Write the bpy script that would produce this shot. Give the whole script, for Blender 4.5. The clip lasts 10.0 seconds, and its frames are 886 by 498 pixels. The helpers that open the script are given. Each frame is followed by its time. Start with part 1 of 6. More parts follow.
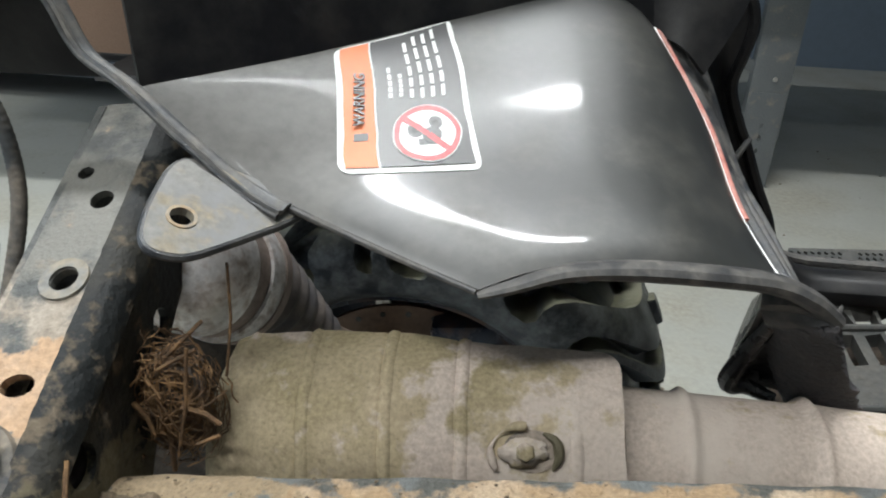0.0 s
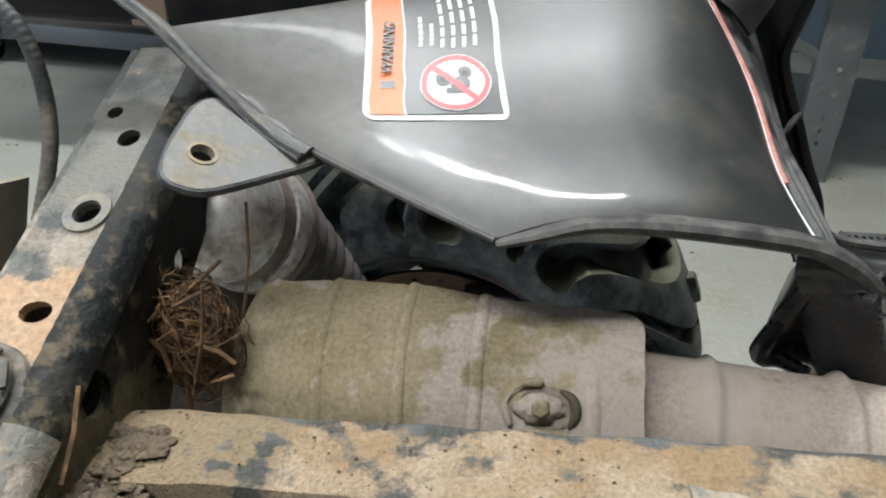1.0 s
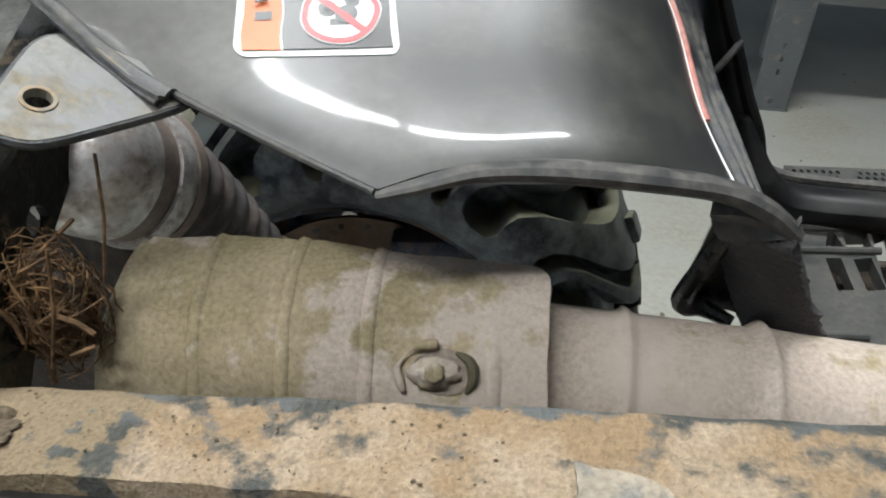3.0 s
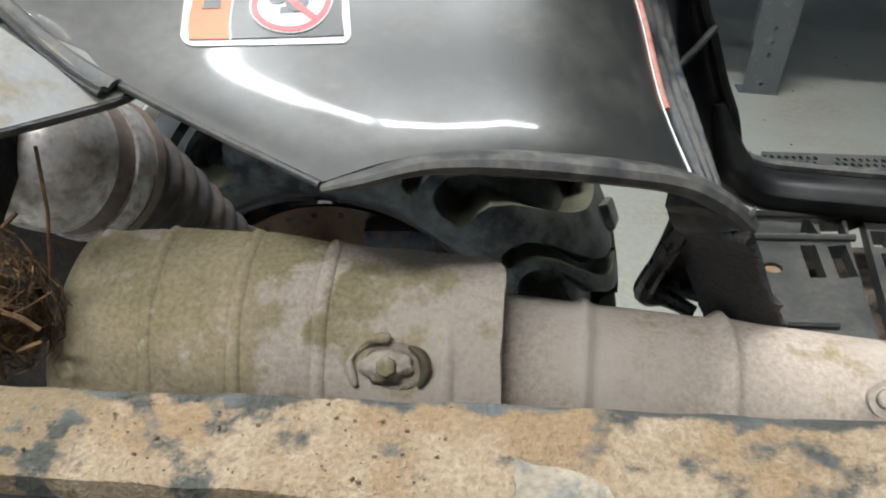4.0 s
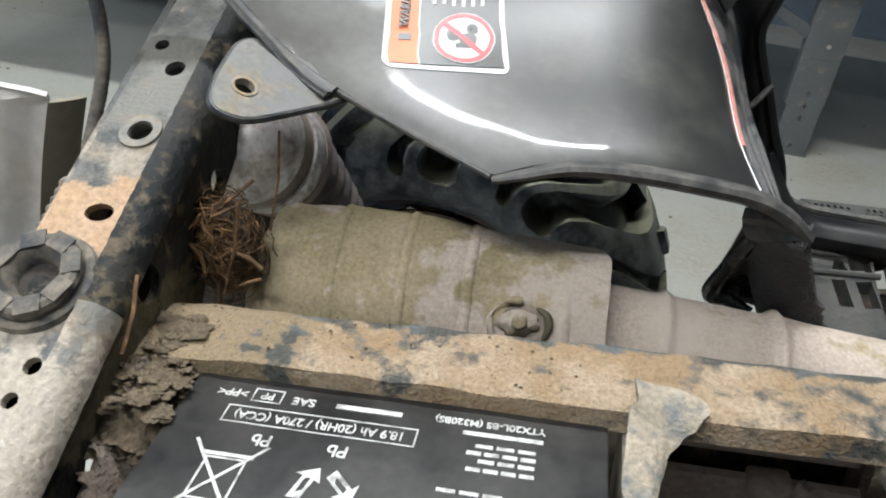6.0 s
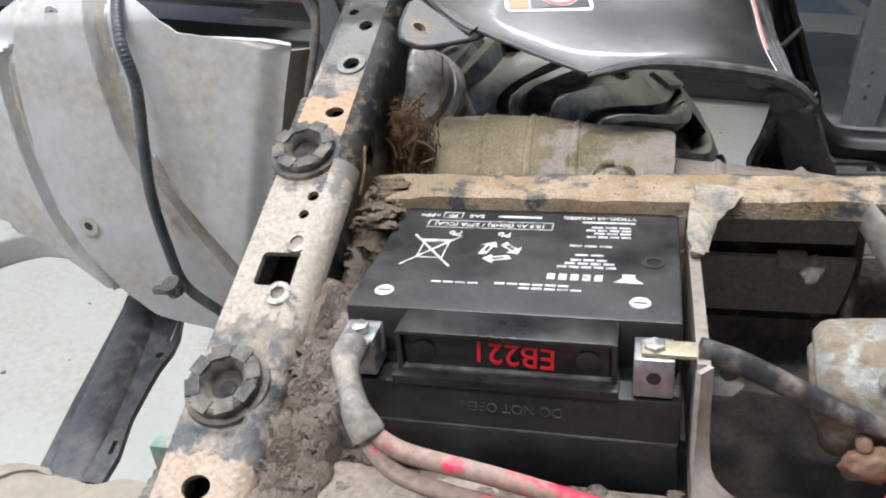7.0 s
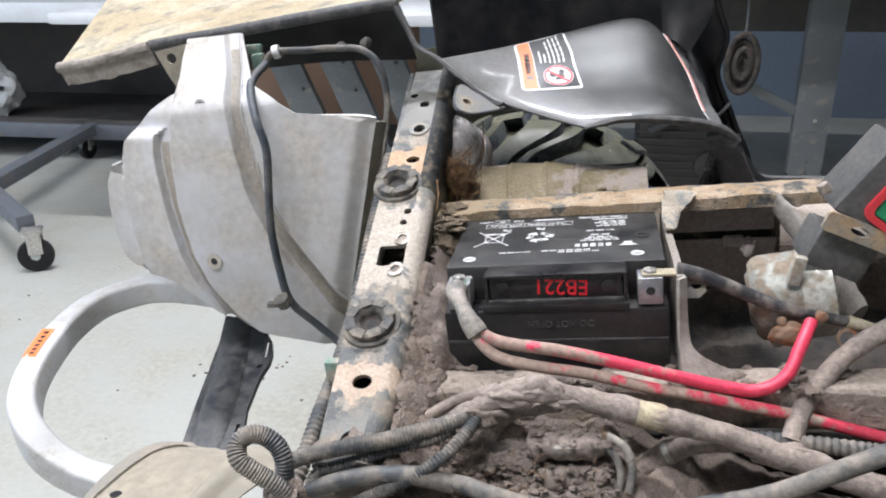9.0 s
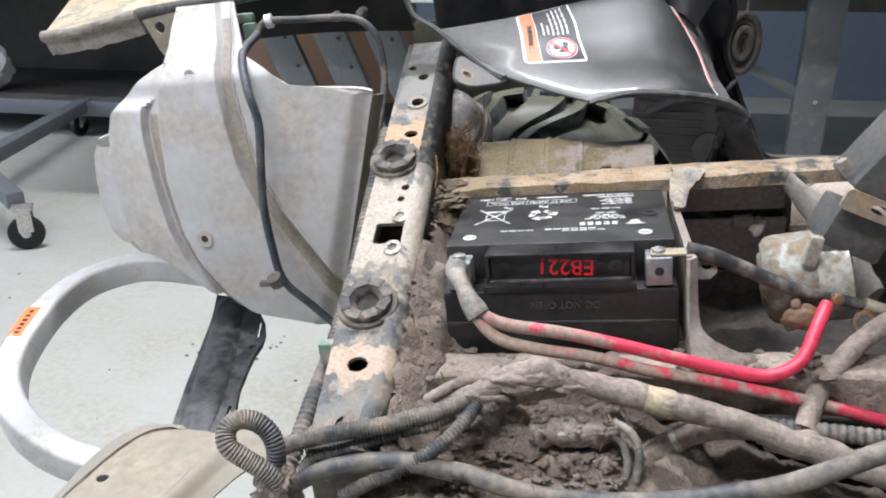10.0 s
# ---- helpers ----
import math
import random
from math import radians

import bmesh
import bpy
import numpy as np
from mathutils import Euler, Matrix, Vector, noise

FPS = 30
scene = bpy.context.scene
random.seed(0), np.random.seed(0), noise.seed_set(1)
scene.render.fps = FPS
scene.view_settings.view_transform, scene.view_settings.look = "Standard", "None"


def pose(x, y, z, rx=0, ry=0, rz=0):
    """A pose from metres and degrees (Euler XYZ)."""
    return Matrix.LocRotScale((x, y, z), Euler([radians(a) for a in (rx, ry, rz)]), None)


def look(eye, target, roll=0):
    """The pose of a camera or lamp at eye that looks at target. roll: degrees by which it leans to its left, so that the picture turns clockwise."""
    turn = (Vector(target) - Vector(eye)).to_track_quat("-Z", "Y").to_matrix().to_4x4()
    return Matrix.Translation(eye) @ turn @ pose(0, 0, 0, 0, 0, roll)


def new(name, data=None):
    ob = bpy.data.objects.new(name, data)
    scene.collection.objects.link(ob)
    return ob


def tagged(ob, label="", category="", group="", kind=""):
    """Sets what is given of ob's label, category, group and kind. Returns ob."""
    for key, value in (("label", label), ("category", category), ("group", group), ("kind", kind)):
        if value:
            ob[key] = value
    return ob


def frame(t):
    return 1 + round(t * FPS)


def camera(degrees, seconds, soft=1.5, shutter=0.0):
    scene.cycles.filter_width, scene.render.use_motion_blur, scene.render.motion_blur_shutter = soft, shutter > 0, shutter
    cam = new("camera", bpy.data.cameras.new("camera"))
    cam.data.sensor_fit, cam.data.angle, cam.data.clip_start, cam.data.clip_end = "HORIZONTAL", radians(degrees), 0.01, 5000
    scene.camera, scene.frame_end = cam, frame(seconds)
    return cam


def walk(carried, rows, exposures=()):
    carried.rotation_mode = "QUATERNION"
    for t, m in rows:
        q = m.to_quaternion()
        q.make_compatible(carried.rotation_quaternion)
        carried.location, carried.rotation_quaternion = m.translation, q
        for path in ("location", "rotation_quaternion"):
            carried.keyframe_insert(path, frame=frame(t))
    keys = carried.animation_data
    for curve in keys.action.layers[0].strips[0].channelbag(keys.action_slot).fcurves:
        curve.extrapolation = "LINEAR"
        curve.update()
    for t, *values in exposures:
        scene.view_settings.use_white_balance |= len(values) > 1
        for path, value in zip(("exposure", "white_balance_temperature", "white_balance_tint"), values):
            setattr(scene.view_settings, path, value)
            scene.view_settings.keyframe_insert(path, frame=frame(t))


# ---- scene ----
cam = camera(59.3, 10.0, soft=2.0)
PATH = [
    (0, (0.026, 0.079, 1.074), (-0.123, 1.861, 0.18), 2.6),
    (0.5, (0.027, 0.073, 1.057), (-0.09, 1.854, 0.154), 3.1),
    (1, (0.039, 0.079, 1.057), (-0.23, 1.829, 0.128), 3.0),
    (1.5, (0.062, 0.091, 1.047), (-0.227, 1.807, 0.061), 1.5),
    (2, (0.059, 0.086, 1.045), (-0.204, 1.788, 0.028), 2.7),
    (2.5, (0.057, 0.091, 1.041), (-0.169, 1.787, 0.006), 3.9),
    (3, (0.068, 0.115, 1.049), (-0.109, 1.797, -0.02), 3.1),
    (3.2, (0.071, 0.126, 1.047), (-0.085, 1.795, -0.043), 3.5),
    (4.3, (0.086, 0.116, 1.055), (-0.076, 1.772, -0.055), 3.0),
    (4.5, (0.077, 0.11, 1.062), (-0.068, 1.753, -0.07), 3.9),
    (5, (0.076, 0.109, 1.06), (-0.063, 1.758, -0.063), 4.2),
    (5.5, (0.059, 0.096, 1.063), (-0.088, 1.751, -0.051), 5.5),
    (5.7, (0.037, 0.071, 1.069), (-0.137, 1.741, -0.019), 8.4),
    (6.8, (0.049, -0.137, 1.077), (-0.312, 1.593, 0.141), 1.6),
    (7, (0.042, -0.187, 1.076), (-0.352, 1.51, 0.092), 1.0),
    (7.5, (0.033, -0.315, 1.086), (-0.438, 1.356, 0.092), -1.4),
    (8, (0.005, -0.411, 1.097), (-0.44, 1.316, 0.193), -2.2),
    (8.5, (0.022, -0.44, 1.095), (-0.351, 1.366, 0.321), -1.8),
    (9, (0.017, -0.444, 1.087), (-0.322, 1.392, 0.371), -0.6),
    (9.5, (0.013, -0.434, 1.084), (-0.319, 1.399, 0.356), -0.3),
    (10, (0.009, -0.421, 1.075), (-0.314, 1.4, 0.313), -0.1),
]
walk(cam, [(t, look(eye, target, roll)) for t, eye, target, roll in PATH], exposures=[(0.0, 0.0, 6500, 8), (5.7, 0.0, 6500, 8), (6.8, 0.25, 6300, 14), (10.0, 0.32, 6250, 15)])

# ---- the vehicle stands level in its own frame, six degrees off the floor's ----
ATV = Matrix.Rotation(radians(-6), 4, "Y")
HERE = Matrix.Identity(4)

# ---- world and lights ----
world = bpy.data.worlds.new("world")
scene.world = world
world.use_nodes = True
wn = world.node_tree
sky = wn.nodes.new("ShaderNodeTexSky")
sky.sky_type, sky.sun_disc = "NISHITA", False
sky.sun_elevation, sky.sun_rotation = radians(40), radians(200)
wn.links.new(sky.outputs[0], wn.nodes["Background"].inputs[0])
wn.nodes["Background"].inputs[1].default_value = 0.12


def area(name, eye, target, sx, sy, watts, colour):
    d = bpy.data.lights.new(name, "AREA")
    d.spread = radians(120 if sy < 1 else 180)
    d.shape, d.size, d.size_y, d.energy, d.color = "RECTANGLE", sx, sy, watts, colour
    o = new(name, d)
    o.matrix_world = look(eye, target)
    return o


# the pair at y -1.2 is unseen, added as broad fill
for x, y in ((-1.26, 1.45), (0.04, 1.45), (-2.2, -1.2), (-0.7, -1.2)):
    area("tube_light", (x, y, 4.28), (x, y, 0), 1.2, 0.16, 46, (0.96, 0.98, 1.0))
area("window_light", (-4.85, 0.6, 1.9), (0, 0.6, 1.0), 4.6, 2.6, 95, (0.74, 0.87, 1.0))

# ---- materials ----


def shade(name, base, rough=0.5, metal=0.0, dirt=None, amount=0.5, scale=25.0, edge=0.12, drough=0.9,
          vary=0.25, fine=220.0, bump=0.25, depth=0.002, coat=0.0, dust=None, dust_amount=0.0, second=None, second_amount=0.4, fade=None, spec=0.5, coat_rough=0.12, dirt2=None, bare=(), zones=()):
    """A worn surface: base colour with grain, stains of dirt with a ragged edge, a second tint, and dust on what faces up."""
    m = bpy.data.materials.new(name)
    m.use_nodes = True
    nt = m.node_tree
    b = nt.nodes["Principled BSDF"]
    link = nt.links.new

    def node(kind, **k):
        n = nt.nodes.new(kind)
        for a, v in k.items():
            n.inputs[a].default_value = v
        return n

    def mix(fac, a, c):
        n = nt.nodes.new("ShaderNodeMix")
        n.data_type = "RGBA"
        link(fac, n.inputs[0]) if hasattr(fac, "links") else setattr(n.inputs[0], "default_value", fac)
        for s, i in ((a, 6), (c, 7)):
            if isinstance(s, tuple):
                n.inputs[i].default_value = (*s, 1)
            else:
                link(s, n.inputs[i])
        return n.outputs[2]

    def ramp(src, lo, hi):
        n = nt.nodes.new("ShaderNodeMapRange")
        n.inputs[1].default_value, n.inputs[2].default_value = lo, hi
        link(src, n.inputs[0])
        return n.outputs[0]

    co = nt.nodes.new("ShaderNodeTexCoord").outputs["Object"]

    def math_node(op, a, c):
        n = nt.nodes.new("ShaderNodeMath")
        n.operation = op
        for s, i in ((a, 0), (c, 1)):
            if isinstance(s, (int, float)):
                n.inputs[i].default_value = s
            else:
                link(s, n.inputs[i])
        return n.outputs[0]

    def band(axis, centre, lo, hi, top):
        """From top to nothing as the distance from centre, along an axis, goes from lo to hi (or the other way)."""
        n = nt.nodes.new("ShaderNodeVectorMath")
        n.operation = "DOT_PRODUCT"
        link(co, n.inputs[0])
        n.inputs[1].default_value = axis
        r = nt.nodes.new("ShaderNodeMapRange")
        r.inputs[1].default_value, r.inputs[2].default_value, r.inputs[3].default_value, r.inputs[4].default_value = min(lo, hi), max(lo, hi), top if lo < hi else 0.0, 0.0 if lo < hi else top
        link(math_node("ABSOLUTE", math_node("SUBTRACT", n.outputs["Value"], centre), 0.0), r.inputs[0])
        return r.outputs[0]

    info = nt.nodes.new("ShaderNodeObjectInfo")
    big, small = node("ShaderNodeTexNoise", Scale=scale, Detail=9.0, Roughness=0.62), node("ShaderNodeTexNoise", Scale=fine, Detail=5.0, Roughness=0.6)
    mid = node("ShaderNodeTexNoise", Scale=scale * 0.37, Detail=6.0, Roughness=0.6)
    shift = nt.nodes.new("ShaderNodeVectorMath")
    shift.operation = "ADD"
    link(co, shift.inputs[0])
    scalev = nt.nodes.new("ShaderNodeMath")
    scalev.operation = "MULTIPLY"
    scalev.inputs[1].default_value = 3.0
    link(info.outputs["Random"], scalev.inputs[0])
    link(scalev.outputs[0], shift.inputs[1])
    for n in (big, small, mid):
        link(shift.outputs[0], n.inputs["Vector"])
    dark = tuple(c * (1 - vary) for c in base)
    light = tuple(min(1, c * (1 + vary)) for c in base)
    col = mix(ramp(small.outputs[0], 0.3, 0.7), dark, light)
    col = mix(ramp(mid.outputs[0], 0.35, 0.65), col, mix(0.5, col, tuple(c * 0.8 for c in base)))
    if second:
        col = mix(ramp(mid.outputs[0], 0.62 - second_amount * 0.3, 0.72 - second_amount * 0.3), col, second)
    rg = rough
    if dirt:
        cut = 0.72 - 0.44 * amount
        src = big.outputs[0]
        if fade:
            sx = nt.nodes.new("ShaderNodeSeparateXYZ")
            link(co, sx.inputs[0])
            mr = nt.nodes.new("ShaderNodeMapRange")
            mr.inputs[1].default_value, mr.inputs[2].default_value, mr.inputs[3].default_value, mr.inputs[4].default_value = fade
            link(sx.outputs[0], mr.inputs[0])
            ad = nt.nodes.new("ShaderNodeMath")
            ad.operation = "ADD"
            link(src, ad.inputs[0])
            link(mr.outputs[0], ad.inputs[1])
            src = ad.outputs[0]
        for axis, centre, lo, hi, less in bare:
            src = math_node("SUBTRACT", src, band(axis, centre, lo, hi, less))
        fac = ramp(src, cut - edge / 2, cut + edge / 2)
        dcol = mix(ramp(small.outputs[0], 0.3, 0.7), tuple(c * 0.72 for c in dirt), tuple(min(1, c * 1.22) for c in dirt))
        if dirt2:
            dcol = mix(ramp(mid.outputs[0], 0.40, 0.60), dcol, mix(ramp(small.outputs[0], 0.3, 0.7), tuple(c * 0.75 for c in dirt2), tuple(c * 1.2 for c in dirt2)))
        col = mix(fac, col, dcol)
        rn = nt.nodes.new("ShaderNodeMapRange")
        rn.inputs[3].default_value, rn.inputs[4].default_value = rough, drough
        link(fac, rn.inputs[0])
        rg = rn.outputs[0]
        mn = nt.nodes.new("ShaderNodeMapRange")
        mn.inputs[3].default_value, mn.inputs[4].default_value = metal, 0.0
        link(fac, mn.inputs[0])
        link(mn.outputs[0], b.inputs["Metallic"])
    else:
        b.inputs["Metallic"].default_value = metal
    for axis, centre, lo, hi, colour in zones:
        mask = math_node("ADD", band(axis, centre, lo, hi, 1.0), math_node("MULTIPLY", math_node("SUBTRACT", big.outputs[0], 0.5), 2.6))
        col = mix(ramp(mask, 0.45, 0.62), col, mix(ramp(small.outputs[0], 0.3, 0.7), tuple(c * 0.75 for c in colour), tuple(min(1, c * 1.2) for c in colour)))
    if dust:
        geo = nt.nodes.new("ShaderNodeNewGeometry")
        sep = nt.nodes.new("ShaderNodeSeparateXYZ")
        link(geo.outputs["Normal"], sep.inputs[0])
        prod = nt.nodes.new("ShaderNodeMath")
        prod.operation = "MULTIPLY"
        link(ramp(sep.outputs[2], 0.2, 0.9), prod.inputs[0])
        link(ramp(big.outputs[0], 0.65 - 0.4 * dust_amount, 0.85 - 0.4 * dust_amount), prod.inputs[1])
        col = mix(prod.outputs[0], col, dust)
    link(col, b.inputs["Base Color"])
    link(rg, b.inputs["Roughness"]) if hasattr(rg, "links") else setattr(b.inputs["Roughness"], "default_value", rg)
    b.inputs["Coat Weight"].default_value = coat
    if coat and dirt:
        cn = nt.nodes.new("ShaderNodeMapRange")
        cn.inputs[3].default_value, cn.inputs[4].default_value = coat, coat * 0.12
        link(fac, cn.inputs[0])
        link(cn.outputs[0], b.inputs["Coat Weight"])
    b.inputs["Coat Roughness"].default_value = coat_rough
    b.inputs["Specular IOR Level"].default_value = spec
    add = nt.nodes.new("ShaderNodeMath")
    add.operation = "ADD"
    link(big.outputs[0], add.inputs[0])
    link(small.outputs[0], add.inputs[1])
    bm_ = nt.nodes.new("ShaderNodeBump")
    bm_.inputs["Strength"].default_value, bm_.inputs["Distance"].default_value = bump, depth
    link(add.outputs[0], bm_.inputs["Height"])
    link(bm_.outputs[0], b.inputs["Normal"])
    return m


def glow(name, colour, strength):
    m = bpy.data.materials.new(name)
    m.use_nodes = True
    b = m.node_tree.nodes["Principled BSDF"]
    b.inputs["Base Color"].default_value = b.inputs["Emission Color"].default_value = (*colour, 1)
    b.inputs["Emission Strength"].default_value = strength
    return m


M_FRAME = shade("frame_paint", (0.075, 0.079, 0.075), 0.45, 0.0, (0.35, 0.305, 0.25), 0.56, 55, 0.14, bump=0.6, depth=0.002, second=(0.17, 0.165, 0.145), second_amount=0.5, fine=320, dirt2=(0.25, 0.205, 0.155), bare=(((0, 1, 0), 0.43, 0.070, 0.10, 0.20), ((0, 1, 0), 0.02, 0.03, 0.07, 0.07)), zones=(((0, 1, 0), 0.195, 0.030, 0.065, (0.41, 0.36, 0.295)), ((0, 1, 0), 0.298, 0.010, 0.024, (0.45, 0.30, 0.185)), ((0, 1, 0), 0.061, 0.006, 0.020, (0.43, 0.33, 0.245))))
M_RAIL = shade("rail_dirt", (0.105, 0.106, 0.094), 0.5, 0.0, (0.50, 0.388, 0.272), 0.80, 66, 0.12, bump=1.0, depth=0.003, fine=520, vary=0.35, dirt2=(0.38, 0.262, 0.150), bare=(((1, 0.1, 0), 0.056, 0.004, 0.022, 0.27), ((1, 0, 0), 0.088, 0.0, 0.035, 0.12), ((1, 0, 0), 0.29, 0.02, 0.12, 0.10), ((0, 1, 0), 0.262, 0.0445, 0.0370, 0.17)), second=(0.16, 0.17, 0.165), second_amount=0.3, zones=(((1, 0, 0), -0.03, 0.025, 0.100, (0.33, 0.25, 0.155)),))
# the frame's steel with real dirt, its base darkened as the shaded side
M_SIDE = shade("shaded_dusty_steel_side", (0.013, 0.015, 0.015), 0.55, 0.0, (0.13, 0.105, 0.075), 0.32, 75, 0.10, bump=0.6, depth=0.002, second=(0.032, 0.031, 0.026), second_amount=0.4, spec=0.25, zones=(((0, 0.35, 1), 0.945, 0.016, 0.040, (0.115, 0.100, 0.064)),))
M_MUDDY = shade("muddy_steel", (0.045, 0.043, 0.040), 0.6, 0.0, (0.32, 0.265, 0.215), 0.76, 26, 0.16, bump=0.9, depth=0.003)
M_RUSTPLATE = shade("rusty_plate", (0.42, 0.29, 0.16), 0.7, 0.0, (0.30, 0.27, 0.22), 0.45, 50, 0.15, bump=0.4, depth=0.001)
M_RUBBER = shade("rubber", (0.04, 0.042, 0.044), 0.6, 0.0, (0.22, 0.19, 0.15), 0.46, 60, 0.25, bump=0.4)
M_MUD = shade("mud", (0.25, 0.20, 0.165), 0.95, 0.0, (0.34, 0.28, 0.235), 0.5, 70, 0.3, bump=1.0, depth=0.004, fine=460, vary=0.4, dirt2=(0.20, 0.15, 0.11))
M_STRAW = shade("straw", (0.11, 0.062, 0.030), 0.8, 0.0, (0.33, 0.19, 0.085), 0.36, 90, 0.2, vary=0.6, bump=0.3)
M_SANDY = shade("sandy_grit", (0.15, 0.115, 0.075), 0.95, vary=0.6, bump=0.8, depth=0.003, scale=90, fine=500)
M_NUT = shade("worn_nut", (0.52, 0.49, 0.43), 0.5, 0.3, (0.22, 0.18, 0.13), 0.45, 160, 0.2, bump=0.5, depth=0.0006)
M_BATT = shade("battery_plastic", (0.011, 0.011, 0.012), 0.27, 0.0, (0.042, 0.039, 0.035), 0.36, 30, 0.4, drough=0.55, bump=0.06, depth=0.0005)
M_BATTLAB = shade("battery_label", (0.013, 0.013, 0.014), 0.32, 0.0, (0.048, 0.046, 0.042), 0.46, 26, 0.45, drough=0.6, bump=0.04, depth=0.0004)
M_FADED = shade("faded_print", (0.62, 0.62, 0.60), 0.55, bump=0.05, vary=0.12, dirt=(0.14, 0.135, 0.125), amount=0.28, scale=140, edge=0.25)
M_WHITE = shade("white_print", (0.80, 0.80, 0.78), 0.5, bump=0.05, vary=0.08, dirt=(0.3, 0.27, 0.22), amount=0.12, scale=60)
M_REDINK = shade("red_ink", (0.75, 0.02, 0.03), 0.4, bump=0.05, vary=0.1)
M_LEAD = shade("terminal_lead", (0.38, 0.38, 0.40), 0.4, 0.9, (0.33, 0.31, 0.27), 0.35, 150, bump=0.3, depth=0.0005)
M_BOLT = shade("zinc_bolt", (0.62, 0.60, 0.57), 0.32, 0.9, (0.35, 0.30, 0.22), 0.3, 150, bump=0.2, depth=0.0005)
M_BRASS = shade("brass_ring", (0.46, 0.40, 0.27), 0.45, 0.5, bump=0.2, depth=0.0005, dirt=(0.36, 0.31, 0.23), amount=0.45, scale=90)
M_TAPE = shade("yellowed_tape", (0.50, 0.42, 0.27), 0.5, 0.0, (0.30, 0.24, 0.18), 0.45, 90, 0.15, bump=0.4, depth=0.001)
M_RED = shade("red_cable", (0.70, 0.05, 0.095), 0.42, 0.0, (0.36, 0.25, 0.20), 0.40, 60, 0.10, bump=0.15, depth=0.0006, fade=(0.05, 0.20, 0.20, -0.16))
M_REDDIRTY = shade("dirty_red_cable", (0.68, 0.06, 0.10), 0.5, 0.0, (0.38, 0.28, 0.22), 0.62, 60, 0.09, bump=0.2, depth=0.0008, fade=(0.12, 0.26, 0.06, -0.10))
M_BLACKCABLE = shade("black_cable", (0.035, 0.035, 0.037), 0.5, 0.0, (0.27, 0.23, 0.19), 0.38, 45, 0.2, bump=0.3, depth=0.0008)
M_CONDUIT = shade("dark_ribbed_conduit", (0.045, 0.055, 0.065), 0.45, 0.0, (0.16, 0.15, 0.135), 0.30, 40, 0.3, bump=0.15, depth=0.0005)
M_SLEEVE = shade("grey_sleeve", (0.10, 0.10, 0.10), 0.6, 0.0, (0.34, 0.30, 0.25), 0.55, 60, 0.25, bump=0.3, depth=0.001)
M_HARNESS = shade("muddy_harness", (0.23, 0.185, 0.155), 0.85, 0.0, (0.33, 0.27, 0.225), 0.55, 55, 0.3, bump=0.7, depth=0.0018)
M_CORR = shade("corrugated_tube", (0.058, 0.062, 0.063), 0.55, 0.0, (0.25, 0.215, 0.175), 0.48, 34, 0.2, bump=0.35, depth=0.001)
M_COWL = shade("glossy_black_plastic", (0.036, 0.037, 0.035), 0.38, 0.0, (0.075, 0.072, 0.063), 0.36, 26, 0.3, drough=0.50, bump=0.03, depth=0.0004, vary=0.12, fine=160, coat=0.36, coat_rough=0.07, fade=(0.03, 0.075, 0.40, -0.06), spec=0.6)
M_BLACK = shade("black_plastic", (0.010, 0.010, 0.011), 0.36, 0.0, (0.035, 0.033, 0.03), 0.22, 26, 0.4, drough=0.6, bump=0.1, spec=0.3)
M_FLANGE = shade("dusty_grey_plastic_edge", (0.085, 0.09, 0.095), 0.45, 0.0, (0.22, 0.205, 0.18), 0.42, 60, 0.3, bump=0.3, depth=0.0008)
M_GLOSS = shade("shiny_black_rubber", (0.012, 0.012, 0.014), 0.22, 0.0, (0.06, 0.055, 0.05), 0.24, 60, 0.3, drough=0.6, bump=0.15, spec=0.6)
M_LIP = shade("scuffed_black_plastic", (0.045, 0.045, 0.046), 0.45, 0.0, (0.14, 0.13, 0.115), 0.36, 90, 0.3, bump=0.35, depth=0.001)
M_FLAP = shade("rough_black_rubber", (0.040, 0.041, 0.048), 0.5, 0.0, (0.11, 0.10, 0.10), 0.4, 90, 0.3, bump=1.0, depth=0.003, fine=500)
M_FOOT = shade("footwell_plastic", (0.040, 0.042, 0.040), 0.5, 0.0, (0.085, 0.08, 0.07), 0.4, 40, 0.3, bump=0.2)
M_DECK = shade("dusty_fender_top", (0.09, 0.085, 0.075), 0.6, 0.0, (0.39, 0.345, 0.245), 0.74, 30, 0.22, bump=0.4, dirt2=(0.33, 0.265, 0.165))
M_LINER = shade("grey_liner_plastic", (0.56, 0.555, 0.55), 0.36, 0.0, (0.48, 0.425, 0.35), 0.42, 13, 0.3, drough=0.5, bump=0.08, depth=0.0008, vary=0.06, fine=110, second=(0.64, 0.65, 0.70), second_amount=0.35)
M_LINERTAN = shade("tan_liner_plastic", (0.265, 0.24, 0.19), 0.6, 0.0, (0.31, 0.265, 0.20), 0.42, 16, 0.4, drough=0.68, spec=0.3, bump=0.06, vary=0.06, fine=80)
# darker copy of the tan liner plastic, toned as if shaded
M_LINERSHADE = shade("shaded_liner_plastic", (0.22, 0.20, 0.165), 0.5, 0.0, (0.27, 0.235, 0.19), 0.45, 18, 0.4, bump=0.15, vary=0.10)
# brown of the liner's grooves: dirt, with their shade mixed into the colour
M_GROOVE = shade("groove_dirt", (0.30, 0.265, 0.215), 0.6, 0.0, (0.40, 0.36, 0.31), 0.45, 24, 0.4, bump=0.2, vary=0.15)
